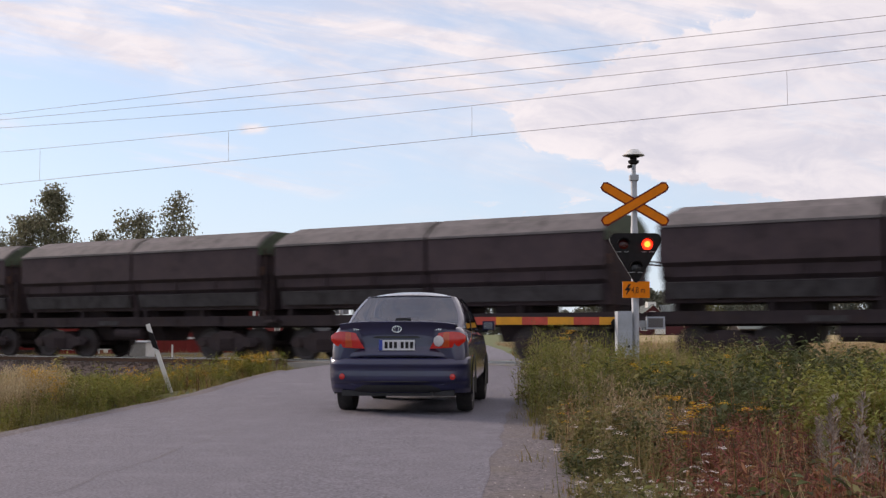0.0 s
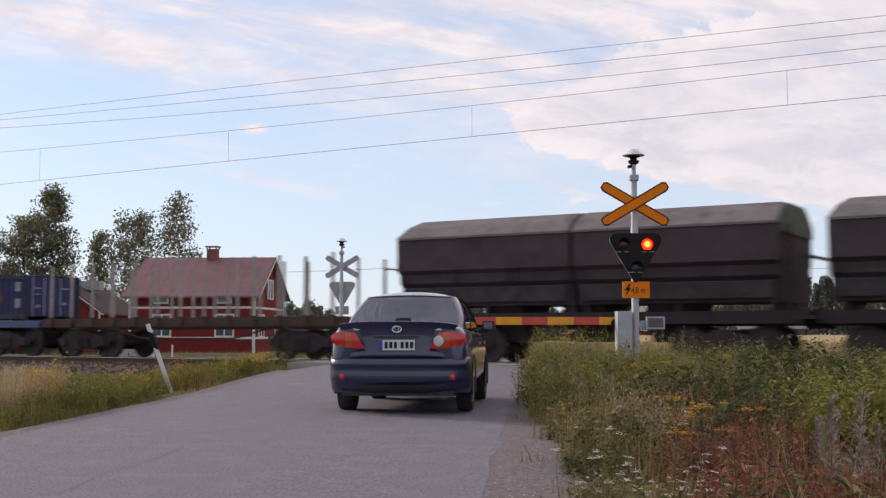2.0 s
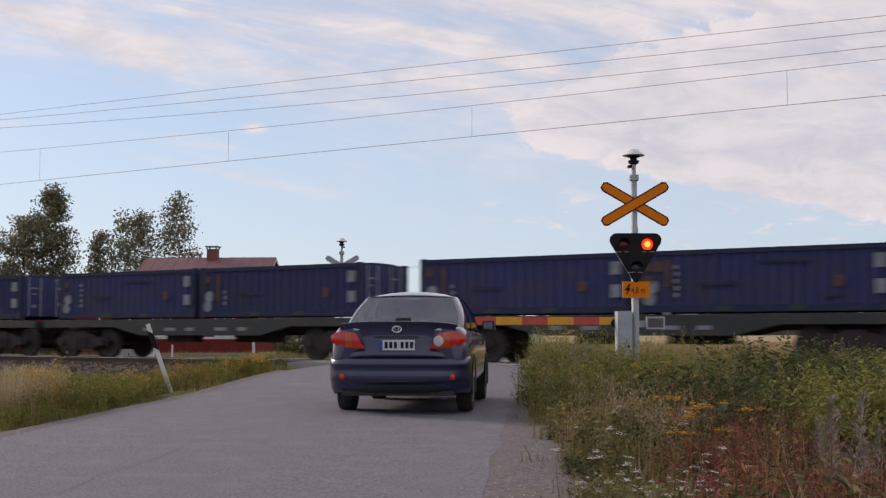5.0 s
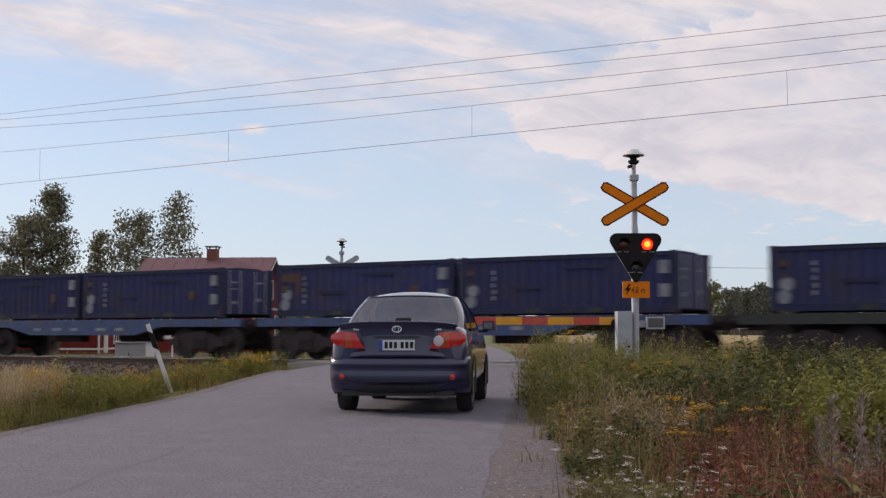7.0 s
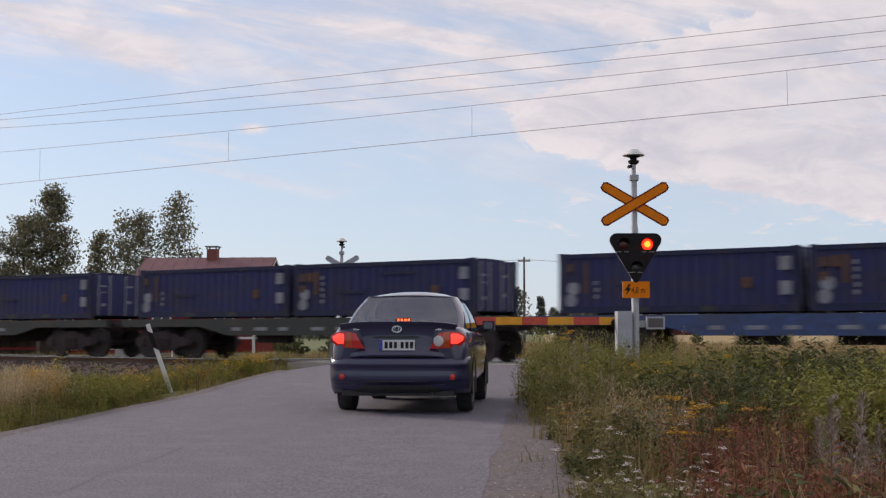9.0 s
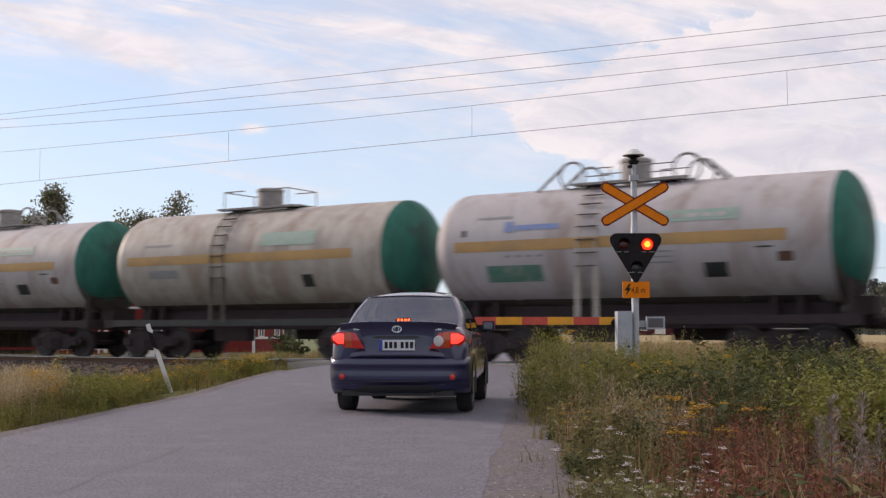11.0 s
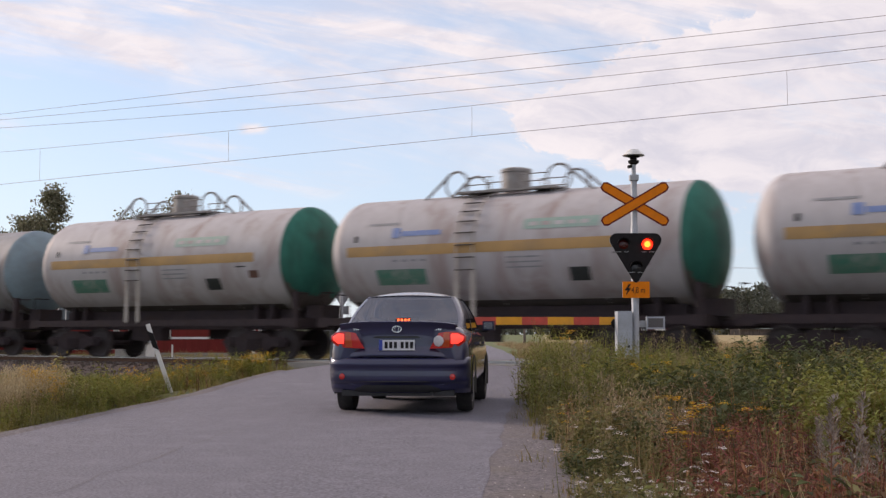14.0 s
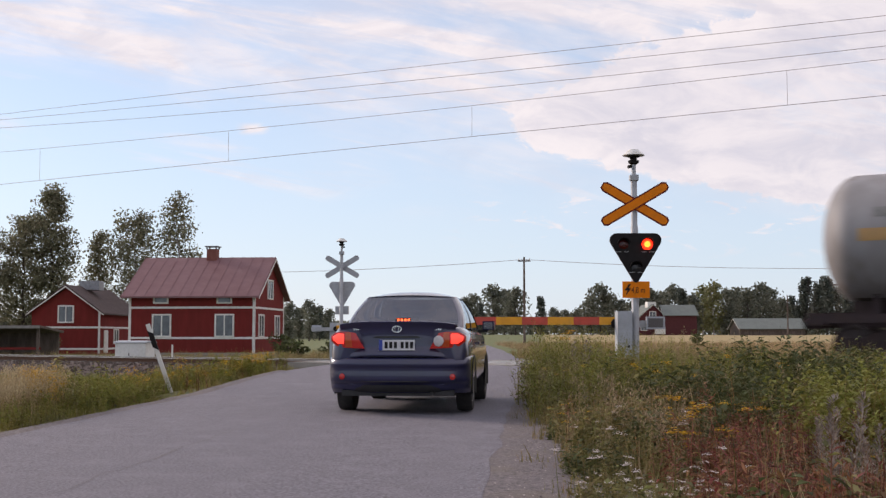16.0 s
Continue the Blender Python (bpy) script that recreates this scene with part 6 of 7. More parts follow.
    h = gable_house("far_barn", pose(43.5, 231, zb, 0, 0, 0), 6.3, 7.0, 4.0, 5.9, 0.4, M["farwall"], M["greenroof"], "distant dark red barn with green roof", "house")
    part("porch", B((-2.0, 0.0, -0.6, -0.1, 0.2, 1.6)), M["whitepaint"], h)
    zb = float(ground_z(63, 225))
    h = gable_house("far_hall", pose(57.0, 226, zb, 0, 0, 0), 12.5, 8.0, 1.4, 3.2, 0.5, M["timber"], M["greenroof"], "distant long low hall with green roof", "house")


build_houses()


# ---------------------------------------------------------------- plants
M.update(
    grass=leafy("grass_green", (0.168, 0.145, 0.050), (0.225, 0.178, 0.078), island=1.0),
    grass_dry=leafy("grass_straw", (0.37, 0.28, 0.165), (0.28, 0.205, 0.115), island=0.7),
    weed=leafy("weed_leaf", (0.135, 0.140, 0.046), (0.185, 0.160, 0.065), island=1.0),
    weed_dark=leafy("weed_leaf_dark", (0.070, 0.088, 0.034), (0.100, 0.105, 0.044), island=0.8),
    weed_light=leafy("shrub_leaf", (0.20, 0.215, 0.05), (0.255, 0.235, 0.068), island=0.8),
    rust=leafy("dry_rust_stem", (0.245, 0.100, 0.057), (0.155, 0.072, 0.046), island=1.2),
    # dock brown is kept dark to carry the shadow low in the verge
    dock=leafy("shadow_dock_leaf", (0.105, 0.052, 0.036), (0.075, 0.045, 0.030), island=0.8),
    straw_head=leafy("straw_head", (0.50, 0.41, 0.27), (0.38, 0.31, 0.18), island=0.6),
    grey_plume=leafy("grey_plume", (0.29, 0.25, 0.225), (0.22, 0.185, 0.165), island=0.6),
    meadow=leafy("meadow_grass", (0.18, 0.17, 0.038), (0.245, 0.20, 0.066), island=0.9),
    meadow_leaf=leafy("meadow_leaf", (0.150, 0.178, 0.030), (0.225, 0.205, 0.050), island=0.9),
    seed=leafy("seed_head", (0.36, 0.27, 0.185), (0.29, 0.225, 0.13), island=0.6),
    yellow=leafy("yellow_flower", (0.56, 0.34, 0.012), (0.46, 0.25, 0.012), island=0.5),
    white=leafy("white_flower", (0.68, 0.63, 0.63), (0.52, 0.47, 0.47), island=0.5),
    bark=material("bark", (0.10, 0.08, 0.07), 0.95, color2=(0.06, 0.05, 0.045), scale=8, stretch=(1, 1, 0.3)),
    birchbark=material("birch_bark", (0.42, 0.40, 0.38), 0.9, color2=(0.25, 0.23, 0.22), scale=5, stain=(0.06, 0.05, 0.05), stain_amt=0.7, stain_scale=2),
    leaf=leafy("tree_leaf", (0.15, 0.15, 0.095), (0.20, 0.19, 0.125), island=0.8),
    # far leaves and spruce needles: distance haze is mixed into their paler, bluish colour
    leaf_far=leafy("hazed_far_leaf", (0.135, 0.148, 0.115), (0.16, 0.168, 0.13), island=0.7),
    leaf_birch=leafy("birch_leaf", (0.16, 0.165, 0.075), (0.19, 0.19, 0.09), island=0.7),
    needle=leafy("hazed_spruce_needle", (0.085, 0.10, 0.085), (0.10, 0.115, 0.098), island=0.6),
)
RNG = np.random.default_rng(11)


def fast_mesh(name, verts, quads, mats, idx=None):
    """Mesh from arrays of points and quads."""
    me = bpy.data.meshes.new(name)
    nv, nf = len(verts), len(quads)
    me.vertices.add(nv)
    me.vertices.foreach_set("co", np.asarray(verts, np.float32).ravel())
    me.loops.add(nf * 4)
    me.loops.foreach_set("vertex_index", np.asarray(quads, np.int32).ravel())
    me.polygons.add(nf)
    me.polygons.foreach_set("loop_start", np.arange(nf, dtype=np.int32) * 4)
    me.polygons.foreach_set("loop_total", np.full(nf, 4, np.int32))
    for m in (mats if isinstance(mats, (list, tuple)) else [mats]):
        me.materials.append(m)
    if idx is not None:
        me.polygons.foreach_set("material_index", np.asarray(idx, np.int32))
    me.update(calc_edges=True)
    return me


class Tmpl:
    """A small plant: points, quads and a material slot for each quad."""
    def __init__(self):
        self.v, self.q, self.m = [], [], []

    def blade(self, base, top, w, bend, slot, n=2):
        base, top = np.array(base, float), np.array(top, float)
        side = np.array([-(top - base)[1] - bend[1], (top - base)[0] + bend[0], 0.0])
        l = np.linalg.norm(side)
        side = side / l if l > 1e-6 else np.array([1.0, 0, 0])
        k = len(self.v)
        for i in range(n + 1):
            t = i / n
            p = base + (top - base) * t + np.array([bend[0], bend[1], 0]) * t * t
            ww = w * (1 - t) ** 0.7 + 0.0006
            self.v += [p - side * ww, p + side * ww]
            if i:
                a = k + 2 * i
                self.q.append((a - 2, a - 1, a + 1, a))
                self.m.append(slot)

    def leaf(self, p, d, l, w, slot, droop=0.3):
        p, d = np.array(p, float), np.array(d, float)
        d = d / np.linalg.norm(d)
        s = np.cross(d, (0, 0, 1.0))
        s = s / max(1e-6, np.linalg.norm(s))
        k = len(self.v)
        self.v += [p, p + d * l * 0.45 + s * w / 2, p + d * l + np.array([0, 0, -droop * l]), p + d * l * 0.45 - s * w / 2 + np.array([0, 0, 0.1 * w])]
        self.q.append((k, k + 1, k + 2, k + 3))
        self.m.append(slot)

    def arrays(self):
        return np.array(self.v), np.array(self.q), np.array(self.m)


def rdir(up=0.3):
    a = RNG.uniform(0, 2 * math.pi)
    return np.array([math.cos(a), math.sin(a), up])


def grass_tuft(h, n, slot_mix, spread=0.12, w=0.005):
    t = Tmpl()
    for _ in range(n):
        b = np.array([*RNG.normal(0, spread * 0.5, 2), 0])
        hh = h * RNG.uniform(0.5, 1.15)
        d = RNG.normal(0, 0.12 * hh, 2)
        t.blade(b, b + (d[0], d[1], hh), w * RNG.uniform(0.7, 1.4), RNG.normal(0, 0.16 * hh, 2), int(RNG.choice(len(slot_mix), p=slot_mix)))
    return t.arrays()


def herb(h, stems, leaf_l, leaf_w, flower=None, leaf_slot=0, flower_slot=1, fl=0.02, per=11, umbel=False, spread=0.08):
    """Upright stems with leaves and, on top, a head of small flowers."""
    t = Tmpl()
    for _ in range(stems):
        b = np.array([*RNG.normal(0, spread, 2), 0])
        hh = h * RNG.uniform(0.7, 1.1)
        top = b + np.array([*RNG.normal(0, 0.20 * hh, 2), hh])
        t.blade(b, top, 0.004, (0, 0), leaf_slot, 1)
        for k in range(per):
            f = 0.08 + 0.85 * k / per
            s = (1.15 - 0.55 * f) * RNG.uniform(0.7, 1.2)
            t.leaf(b + (top - b) * f, rdir(RNG.uniform(-0.3, 1.0)), leaf_l * s, leaf_w * s, leaf_slot, RNG.uniform(0, 0.5))
        if flower:
            for _k in range(flower):
                o = RNG.normal(0, fl * 1.6, 3)
                o[2] = abs(o[2]) * (0.45 if umbel else 1.4)
                p = top + o
                d = rdir(0.1)
                k0 = len(t.v)
                s = np.array([-d[1], d[0], 0.25]) * fl * 0.45
                d = np.array([d[0], d[1], RNG.uniform(-0.2, 0.4)]) * fl * 0.45
                t.v += [p - s - d, p + s - d, p + s + d, p - s + d]
                t.q.append((k0, k0 + 1, k0 + 2, k0 + 3))
                t.m.append(flower_slot)
    return t.arrays()


def plume(h, slot=0):
    """A tall grey-brown plume with short side sprays."""
    t = Tmpl()
    for _ in range(3):
        b = np.array([*RNG.normal(0, 0.03, 2), 0])
        top = b + np.array([*RNG.normal(0, 0.06, 2), h * RNG.uniform(0.8, 1.05)])
        t.blade(b, top, 0.004, (0, 0), slot, 2)
        for k in range(110):
            f = 0.25 + 0.75 * k / 110
            p = b + (top - b) * f
            l = 0.115 * (1.03 - f) + 0.012
            d = rdir(RNG.uniform(0.5, 1.1))
            for j in range(3):
                t.leaf(p + d * l * (0.15 + 0.4 * j * RNG.uniform(0.6, 1.1)), d + rdir(0.6) * 0.5, 0.034, 0.010, slot, 0.1)
    return t.arrays()


def panicle(h, stems, stem_slot, head_slot, head=0.3, bits=34, spread=0.1):
    """Slender grass stems, each with a loose feathery seed head, over a few blades."""
    t = Tmpl()
    for _ in range(stems):
        b = np.array([*RNG.normal(0, spread, 2), 0])
        hh = h * RNG.uniform(0.65, 1.1)
        top = b + np.array([*RNG.normal(0, 0.10 * hh, 2), hh])
        t.blade(b, top, 0.0025, (0, 0), stem_slot, 1)
        for k in range(bits):
            f = 1 - head * (k / bits) ** 1.2
            p = b + (top - b) * f + np.array([*RNG.normal(0, 0.018 + 0.10 * (1 - f), 2), RNG.normal(0, 0.01)])
            t.leaf(p, rdir(RNG.uniform(0.4, 1.8)), RNG.uniform(0.025, 0.05), 0.007, head_slot, 0.1)
        for k in range(4):
            d = RNG.normal(0, 0.16 * hh, 2)
            t.blade(b, b + (d[0] * 0.5, d[1] * 0.5, hh * RNG.uniform(0.35, 0.7)), 0.0045, d, stem_slot, 2)
    return t.arrays()


def scatter(name, tmpls, pts, mats, label, category, smin=0.75, smax=1.25, pick=None, scale=None):
    """Many small plants in one mesh of kind stuff."""
    V, Q, I, off = [], [], [], 0
    n = len(pts)
    which = RNG.integers(0, len(tmpls), n) if pick is None else pick
    yaw, sc = RNG.uniform(0, 2 * math.pi, n), RNG.uniform(smin, smax, n)
    if scale is not None:
        sc = sc * scale
    for k, (v, q, m) in enumerate(tmpls):
        sel = np.where(which == k)[0]
        if not len(sel):
            continue
        c, s = np.cos(yaw[sel])[:, None], np.sin(yaw[sel])[:, None]
        x = (v[None, :, 0] * c - v[None, :, 1] * s) * sc[sel][:, None] + pts[sel, 0][:, None]
        y = (v[None, :, 0] * s + v[None, :, 1] * c) * sc[sel][:, None] + pts[sel, 1][:, None]
        z = v[None, :, 2] * sc[sel][:, None] + pts[sel, 2][:, None]
        V.append(np.stack([x, y, z], -1).reshape(-1, 3))
        Q.append((q[None] + (np.arange(len(sel)) * len(v))[:, None, None]).reshape(-1, 4) + off)
        I.append(np.tile(m, len(sel)))
        off += len(sel) * len(v)
    me = fast_mesh(name, np.concatenate(V), np.concatenate(Q), mats, np.concatenate(I))
    return link(name, me, label=label, category=category, kind="stuff")


def spots(n, x0, x1, y0, y1, keep, power=1.0):
    """Random places in a stretch of ground, thinned by keep(x, y)."""
    x = RNG.uniform(x0, x1, n)
    y = y0 + (y1 - y0) * RNG.uniform(0, 1, n) ** power
    ok = keep(x, y)
    x, y = x[ok], y[ok]
    return np.stack([x, y, ground_z(x, y) - 0.01], 1)


def edge_r(x, y):
    return x - np.interp(y, ROAD_Y, ROAD_R)


def edge_l(x, y):
    return np.interp(y, ROAD_Y, ROAD_L) - x


def patchy(x, y, f=0.7, seed=0.0):
    return np.array([noise.noise((a * f, b * f, seed)) for a, b in zip(x, y)])


def build_verges():
    G = [M["grass"], M["grass_dry"], M["weed"], M["weed_dark"], M["rust"], M["seed"]]
    GL = [M["meadow"], M["grass_dry"], M["meadow_leaf"], M["weed"], M["rust"], M["seed"]]
    shoulder = lambda y: 0.50 * (1 - sstep(6, 22, y)) + 0.10
    right = lambda x, y: (edge_r(x, y) > shoulder(y) + 0.34 * patchy(x, y, 1.7, 3) + 0.12 * patchy(x, y, 6.0, 8)) & (rail_dist(x, y) < -2.6)
    # the brown stretch beside the yarrow, where little else grows
    brown = lambda x, y: (edge_r(x, y) > 1.38 + 0.5 * patchy(x, y, 0.8, 15)) & (y < 10.8 + 1.6 * patchy(x, y, 0.7, 19))
    roll = lambda x: RNG.uniform(0, 1, len(x))
    tufts = [grass_tuft(0.42, 16, (0.68, 0.12, 0.20, 0, 0), w=0.006) for _ in range(4)] + [grass_tuft(0.5, 14, (0.2, 0.62, 0.08, 0, 0.10), w=0.004) for _ in range(2)]
    pts = spots(8000, 0.2, 13, 4.4, 30, lambda x, y: right(x, y) & (~brown(x, y) | ((roll(x) < 0.36) & ((edge_r(x, y) < 1.8) | (y > 9)))), 1.3)
    grow = np.clip(0.4 + 0.5 * (edge_r(pts[:, 0], pts[:, 1])), 0.35, 0.95) * (0.7 + 0.3 * sstep(7, 14, pts[:, 1])) * (1 + 0.9 * patchy(pts[:, 0], pts[:, 1], 1.1, 81))
    scatter("verge_grass", tufts, pts, G, "mixed green and straw-coloured grass on the verge", "grass", scale=grow)
    # low creeping tufts that break the shoulder's edge
    pts = spots(900, -0.2, 4, 5.5, 24, lambda x, y: (np.abs(edge_r(x, y) - shoulder(y) - 0.02) < 0.26) & (patchy(x, y, 2.2, 27) > 0.02))
    scatter("edge_tufts", [grass_tuft(0.13, 12, (0.6, 0.2, 0.2, 0, 0), 0.14, 0.004) for _ in range(3)] + [herb(0.12, 4, 0.05, 0.03, leaf_slot=2, per=8, spread=0.07)], pts, G, "low grass creeping over the gravel shoulder", "grass", 0.6, 1.5)
    # rust-red dry stems in the foreground
    dry = [grass_tuft(0.44, 18, (0.06, 0.05, 0.05, 0.12, 0.72), 0.3, 0.0035) for _ in range(3)] + [herb(0.36, 6, 0.09, 0.03, leaf_slot=3, per=12, spread=0.14)] + [herb(0.42, 8, 0.075, 0.022, leaf_slot=4, per=22, spread=0.16) for _ in range(4)] + [herb(0.34, 7, 0.08, 0.03, leaf_slot=2, per=12, spread=0.14)]
    pts = spots(3000, 1.5, 7.5, 5.0, 13.5, lambda x, y: right(x, y) & (edge_r(x, y) > 0.95) & (brown(x, y) | (patchy(x, y, 0.75, 9) > 0.12)))
    scatter("dry_stems", dry, pts, G, "rust-red dry weed stems", "weeds", 0.55, 1.1, scale=1 + 0.9 * patchy(pts[:, 0], pts[:, 1], 1.3, 77))
    # docks whose dark colour stands for the shadow between the dry stems
    pts = spots(260, 1.9, 4.2, 5.4, 9.2, lambda x, y: edge_r(x, y) > 1.7)
    scatter("dark_docks", [herb(0.36, 6, 0.10, 0.035, leaf_slot=3, per=12, spread=0.14), herb(0.4, 5, 0.07, 0.02, leaf_slot=4, per=16, spread=0.1)], pts, [*G[:4], M["dock"], M["seed"]], "docks coloured dark brown for the shadow among the dry stems", "weeds", 0.6, 1.15)
    # leafy weeds
    herbs = [herb(0.66, 6, 0.13, 0.05, leaf_slot=2, per=16) for _ in range(3)] + [herb(0.58, 7, 0.11, 0.065, leaf_slot=3, per=16) for _ in range(2)] + [herb(0.6, 6, 0.11, 0.042, leaf_slot=0, per=16) for _ in range(2)]
    pts = spots(7000, 0.8, 11, 5.0, 27, lambda x, y: right(x, y) & (edge_r(x, y) > 0.5) & (~brown(x, y) | (roll(x) < 0.08)) & (patchy(x, y, 0.9, 2) > -0.2), 1.15)
    grow = np.clip(0.45 + 0.35 * edge_r(pts[:, 0], pts[:, 1]), 0.4, 1.0) * (0.58 + 0.33 * sstep(6, 15, pts[:, 1]) + 0.95 * np.maximum(-0.4, patchy(pts[:, 0], pts[:, 1], 0.9, 71)))
    grow = grow * (1 - 0.5 * np.exp(-((pts[:, 0] - 3.6) / 0.9) ** 2 - ((pts[:, 1] - 17.5) / 3.5) ** 2))
    kind = RNG.integers(0, 7, len(pts))
    # dark-leaved kinds fill this zone: the shrubs' shade is put into the leaf colour
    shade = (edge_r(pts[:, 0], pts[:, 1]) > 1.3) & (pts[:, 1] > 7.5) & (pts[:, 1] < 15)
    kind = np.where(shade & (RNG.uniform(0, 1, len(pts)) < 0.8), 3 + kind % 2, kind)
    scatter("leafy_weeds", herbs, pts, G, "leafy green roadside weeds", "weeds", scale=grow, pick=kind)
    # feathery thicket by the barrier
    GT = [M["meadow"], M["grass_dry"], M["meadow_leaf"], M["yellow"], M["rust"], M["seed"], M["weed"]]
    tall_gold = [herb(0.92, 3, 0.08, 0.022, flower=24, leaf_slot=2, flower_slot=3, fl=0.02, per=20, umbel=True)]
    thick = [herb(0.92, 7, 0.09, 0.022, leaf_slot=2, per=24, spread=0.18) for _ in range(2)] + [herb(0.86, 7, 0.09, 0.024, leaf_slot=6, per=24, spread=0.18) for _ in range(2)] + [panicle(0.98, 6, 0, 2, 0.35, 46, 0.2) for _ in range(2)] + [panicle(0.95, 5, 0, 5, 0.35, 40, 0.2)] + tall_gold
    pts = spots(760, 0.8, 4.6, 13.0, 24.5, lambda x, y: right(x, y) & (edge_r(x, y) > 0.42))
    pick = RNG.choice(8, len(pts), p=(0.2, 0.18, 0.15, 0.13, 0.1, 0.1, 0.1, 0.04))
    lumps = 0.92 + 0.6 * patchy(pts[:, 0], pts[:, 1], 0.75, 37)
    scatter("tall_weeds", thick, pts, GT, "tall feathery weeds and seeding grass beside the barrier", "weeds", 0.8, 1.1, pick=pick, scale=lumps)
    # seeding grass through the whole verge
    pts = spots(420, 0.8, 9, 6.5, 24, lambda x, y: right(x, y) & (edge_r(x, y) > 0.6) & (patchy(x, y, 0.8, 57) > 0.0))
    scatter("seeding_grass", [panicle(0.72, 4, 0, 5, 0.35, 34, 0.12) for _ in range(4)], pts, G, "slender seeding grass among the weeds", "grass", 0.7, 1.15)
    # yellow and white flowers
    F = [M["weed"], M["yellow"], M["white"]]
    tansy = [herb(0.5, 4, 0.06, 0.02, flower=34, leaf_slot=0, flower_slot=1, fl=0.015, umbel=True, spread=0.12) for _ in range(3)]
    pts = np.concatenate([spots(46, 0.8, 7.0, 7.5, 20, lambda x, y: right(x, y) & (edge_r(x, y) > 0.45) & (patchy(x, y, 0.8, 21) > 0.12)), spots(9, 1.7, 2.2, 8.6, 10.2, lambda x, y: x > 0), spots(2, 0.75, 1.3, 10.5, 13.0, lambda x, y: right(x, y))])
    scatter("yellow_flowers", tansy, pts, F, "yellow tansy flowers among the weeds", "flowers", 0.6, 1.15)
    yarrow = [herb(0.46, 3, 0.06, 0.014, flower=34, leaf_slot=0, flower_slot=2, fl=0.013, umbel=True, spread=0.12) for _ in range(5)]
    pts = np.concatenate([spots(16, 0.9, 2.5, 7.8, 12.5, lambda x, y: right(x, y) & (edge_r(x, y) > 0.4) & (patchy(x, y, 0.9, 33) > -0.05), 1.2), spots(36, 0.72, 1.7, 5.7, 7.4, lambda x, y: (edge_r(x, y) > 0.55) & (patchy(x, y, 1.6, 35) > -0.15)), spots(16, 0.95, 1.6, 5.6, 6.5, lambda x, y: x > 0)])
    scatter("white_yarrow", yarrow, pts, F, "white yarrow heads in the foreground verge", "flowers", 0.55, 1.05, scale=0.62 + 0.38 * sstep(6.3, 8.5, pts[:, 1]))
    # left verge
    left = lambda x, y: (edge_l(x, y) > 0.22 + 0.2 * patchy(x, y, 1.5, 5)) & (rail_dist(x, y) < -5.2) & ((np.abs(x + 4.70) > 0.26) | (y < 18.6) | (y > 21.7))
    low_far = lambda x, y: 1 - 0.62 * sstep(15, 24, y) * sstep(0.8, 2.6, edge_l(x, y))
    pts = spots(15000, -26, -3.2, 10.0, 40, left)
    grow = np.clip(0.22 + 0.42 * edge_l(pts[:, 0], pts[:, 1]), 0.22, 1.0) * (0.78 + 0.9 * patchy(pts[:, 0], pts[:, 1], 0.45, 61)) * low_far(pts[:, 0], pts[:, 1])
    scatter("meadow_grass", tufts[:4] + [grass_tuft(0.42, 14, (0.55, 0.25, 0.2, 0, 0), w=0.005)], pts, GL, "green and straw-coloured meadow grass by the road", "grass", scale=grow)
    bushy = [herb(0.46, 12, 0.055, 0.024, leaf_slot=q, per=24, spread=0.17) for q in (2, 2, 0, 3)]
    pts = spots(2600, -14, -4.2, 11, 30, lambda x, y: left(x, y) & (edge_l(x, y) > 0.22) & (patchy(x, y, 0.6, 95) > -0.12))
    scatter("meadow_thicket", bushy, pts, GL, "bushy small-leaved herbs in the roadside meadow", "weeds", 0.6, 1.15, scale=np.clip(0.25 + 0.5 * edge_l(pts[:, 0], pts[:, 1]), 0.28, 1.1) * (0.9 + 1.15 * patchy(pts[:, 0], pts[:, 1], 0.85, 97)) * low_far(pts[:, 0], pts[:, 1]))
    FL = [M["meadow_leaf"], M["yellow"], M["white"]]
    gold = [herb(0.55, 5, 0.06, 0.02, flower=22, leaf_slot=0, flower_slot=1, fl=0.026, spread=0.1) for _ in range(3)]
    pts = spots(900, -12, -3.9, 12, 30, lambda x, y: left(x, y) & (edge_l(x, y) > 0.3) & (patchy(x, y, 0.55, 41) > 0.14))
    scatter("goldenrod", gold, pts, FL, "yellow goldenrod in the roadside meadow", "flowers", 0.55, 1.2, scale=low_far(pts[:, 0], pts[:, 1]) * np.clip(0.35 + 0.45 * edge_l(pts[:, 0], pts[:, 1]), 0.4, 1.0))
    pts = spots(6000, -18, -4.3, 11, 34, lambda x, y: left(x, y) & (edge_l(x, y) > 0.35) & (patchy(x, y, 0.5, 45) > -0.15))
    scatter("meadow_herbs", herbs[:3] + herbs[5:], pts, GL, "leafy yellow-green herbs in the roadside meadow", "weeds", 0.4, 1.15, scale=np.clip(0.22 + 0.4 * edge_l(pts[:, 0], pts[:, 1]), 0.25, 1.0) * (0.95 + 1.1 * np.maximum(-0.4, patchy(pts[:, 0], pts[:, 1], 0.6, 91))) * low_far(pts[:, 0], pts[:, 1]))
    pts = spots(80, -6.1, -4.95, 13.6, 16.0, lambda x, y: left(x, y) & (edge_l(x, y) > 0.5) & (patchy(x, y, 0.8, 51) > -0.2))
    scatter("straw_grass", [panicle(0.62, 7, 1, 5, 0.42, 40, 0.14) for _ in range(3)], pts, G[:5] + [M["straw_head"]], "pale seeding straw grass", "grass", 0.75, 1.1)
    pts = spots(260, -12, -4.0, 12, 27, lambda x, y: left(x, y) & (edge_l(x, y) > 0.4) & (patchy(x, y, 0.7, 53) > 0.05))
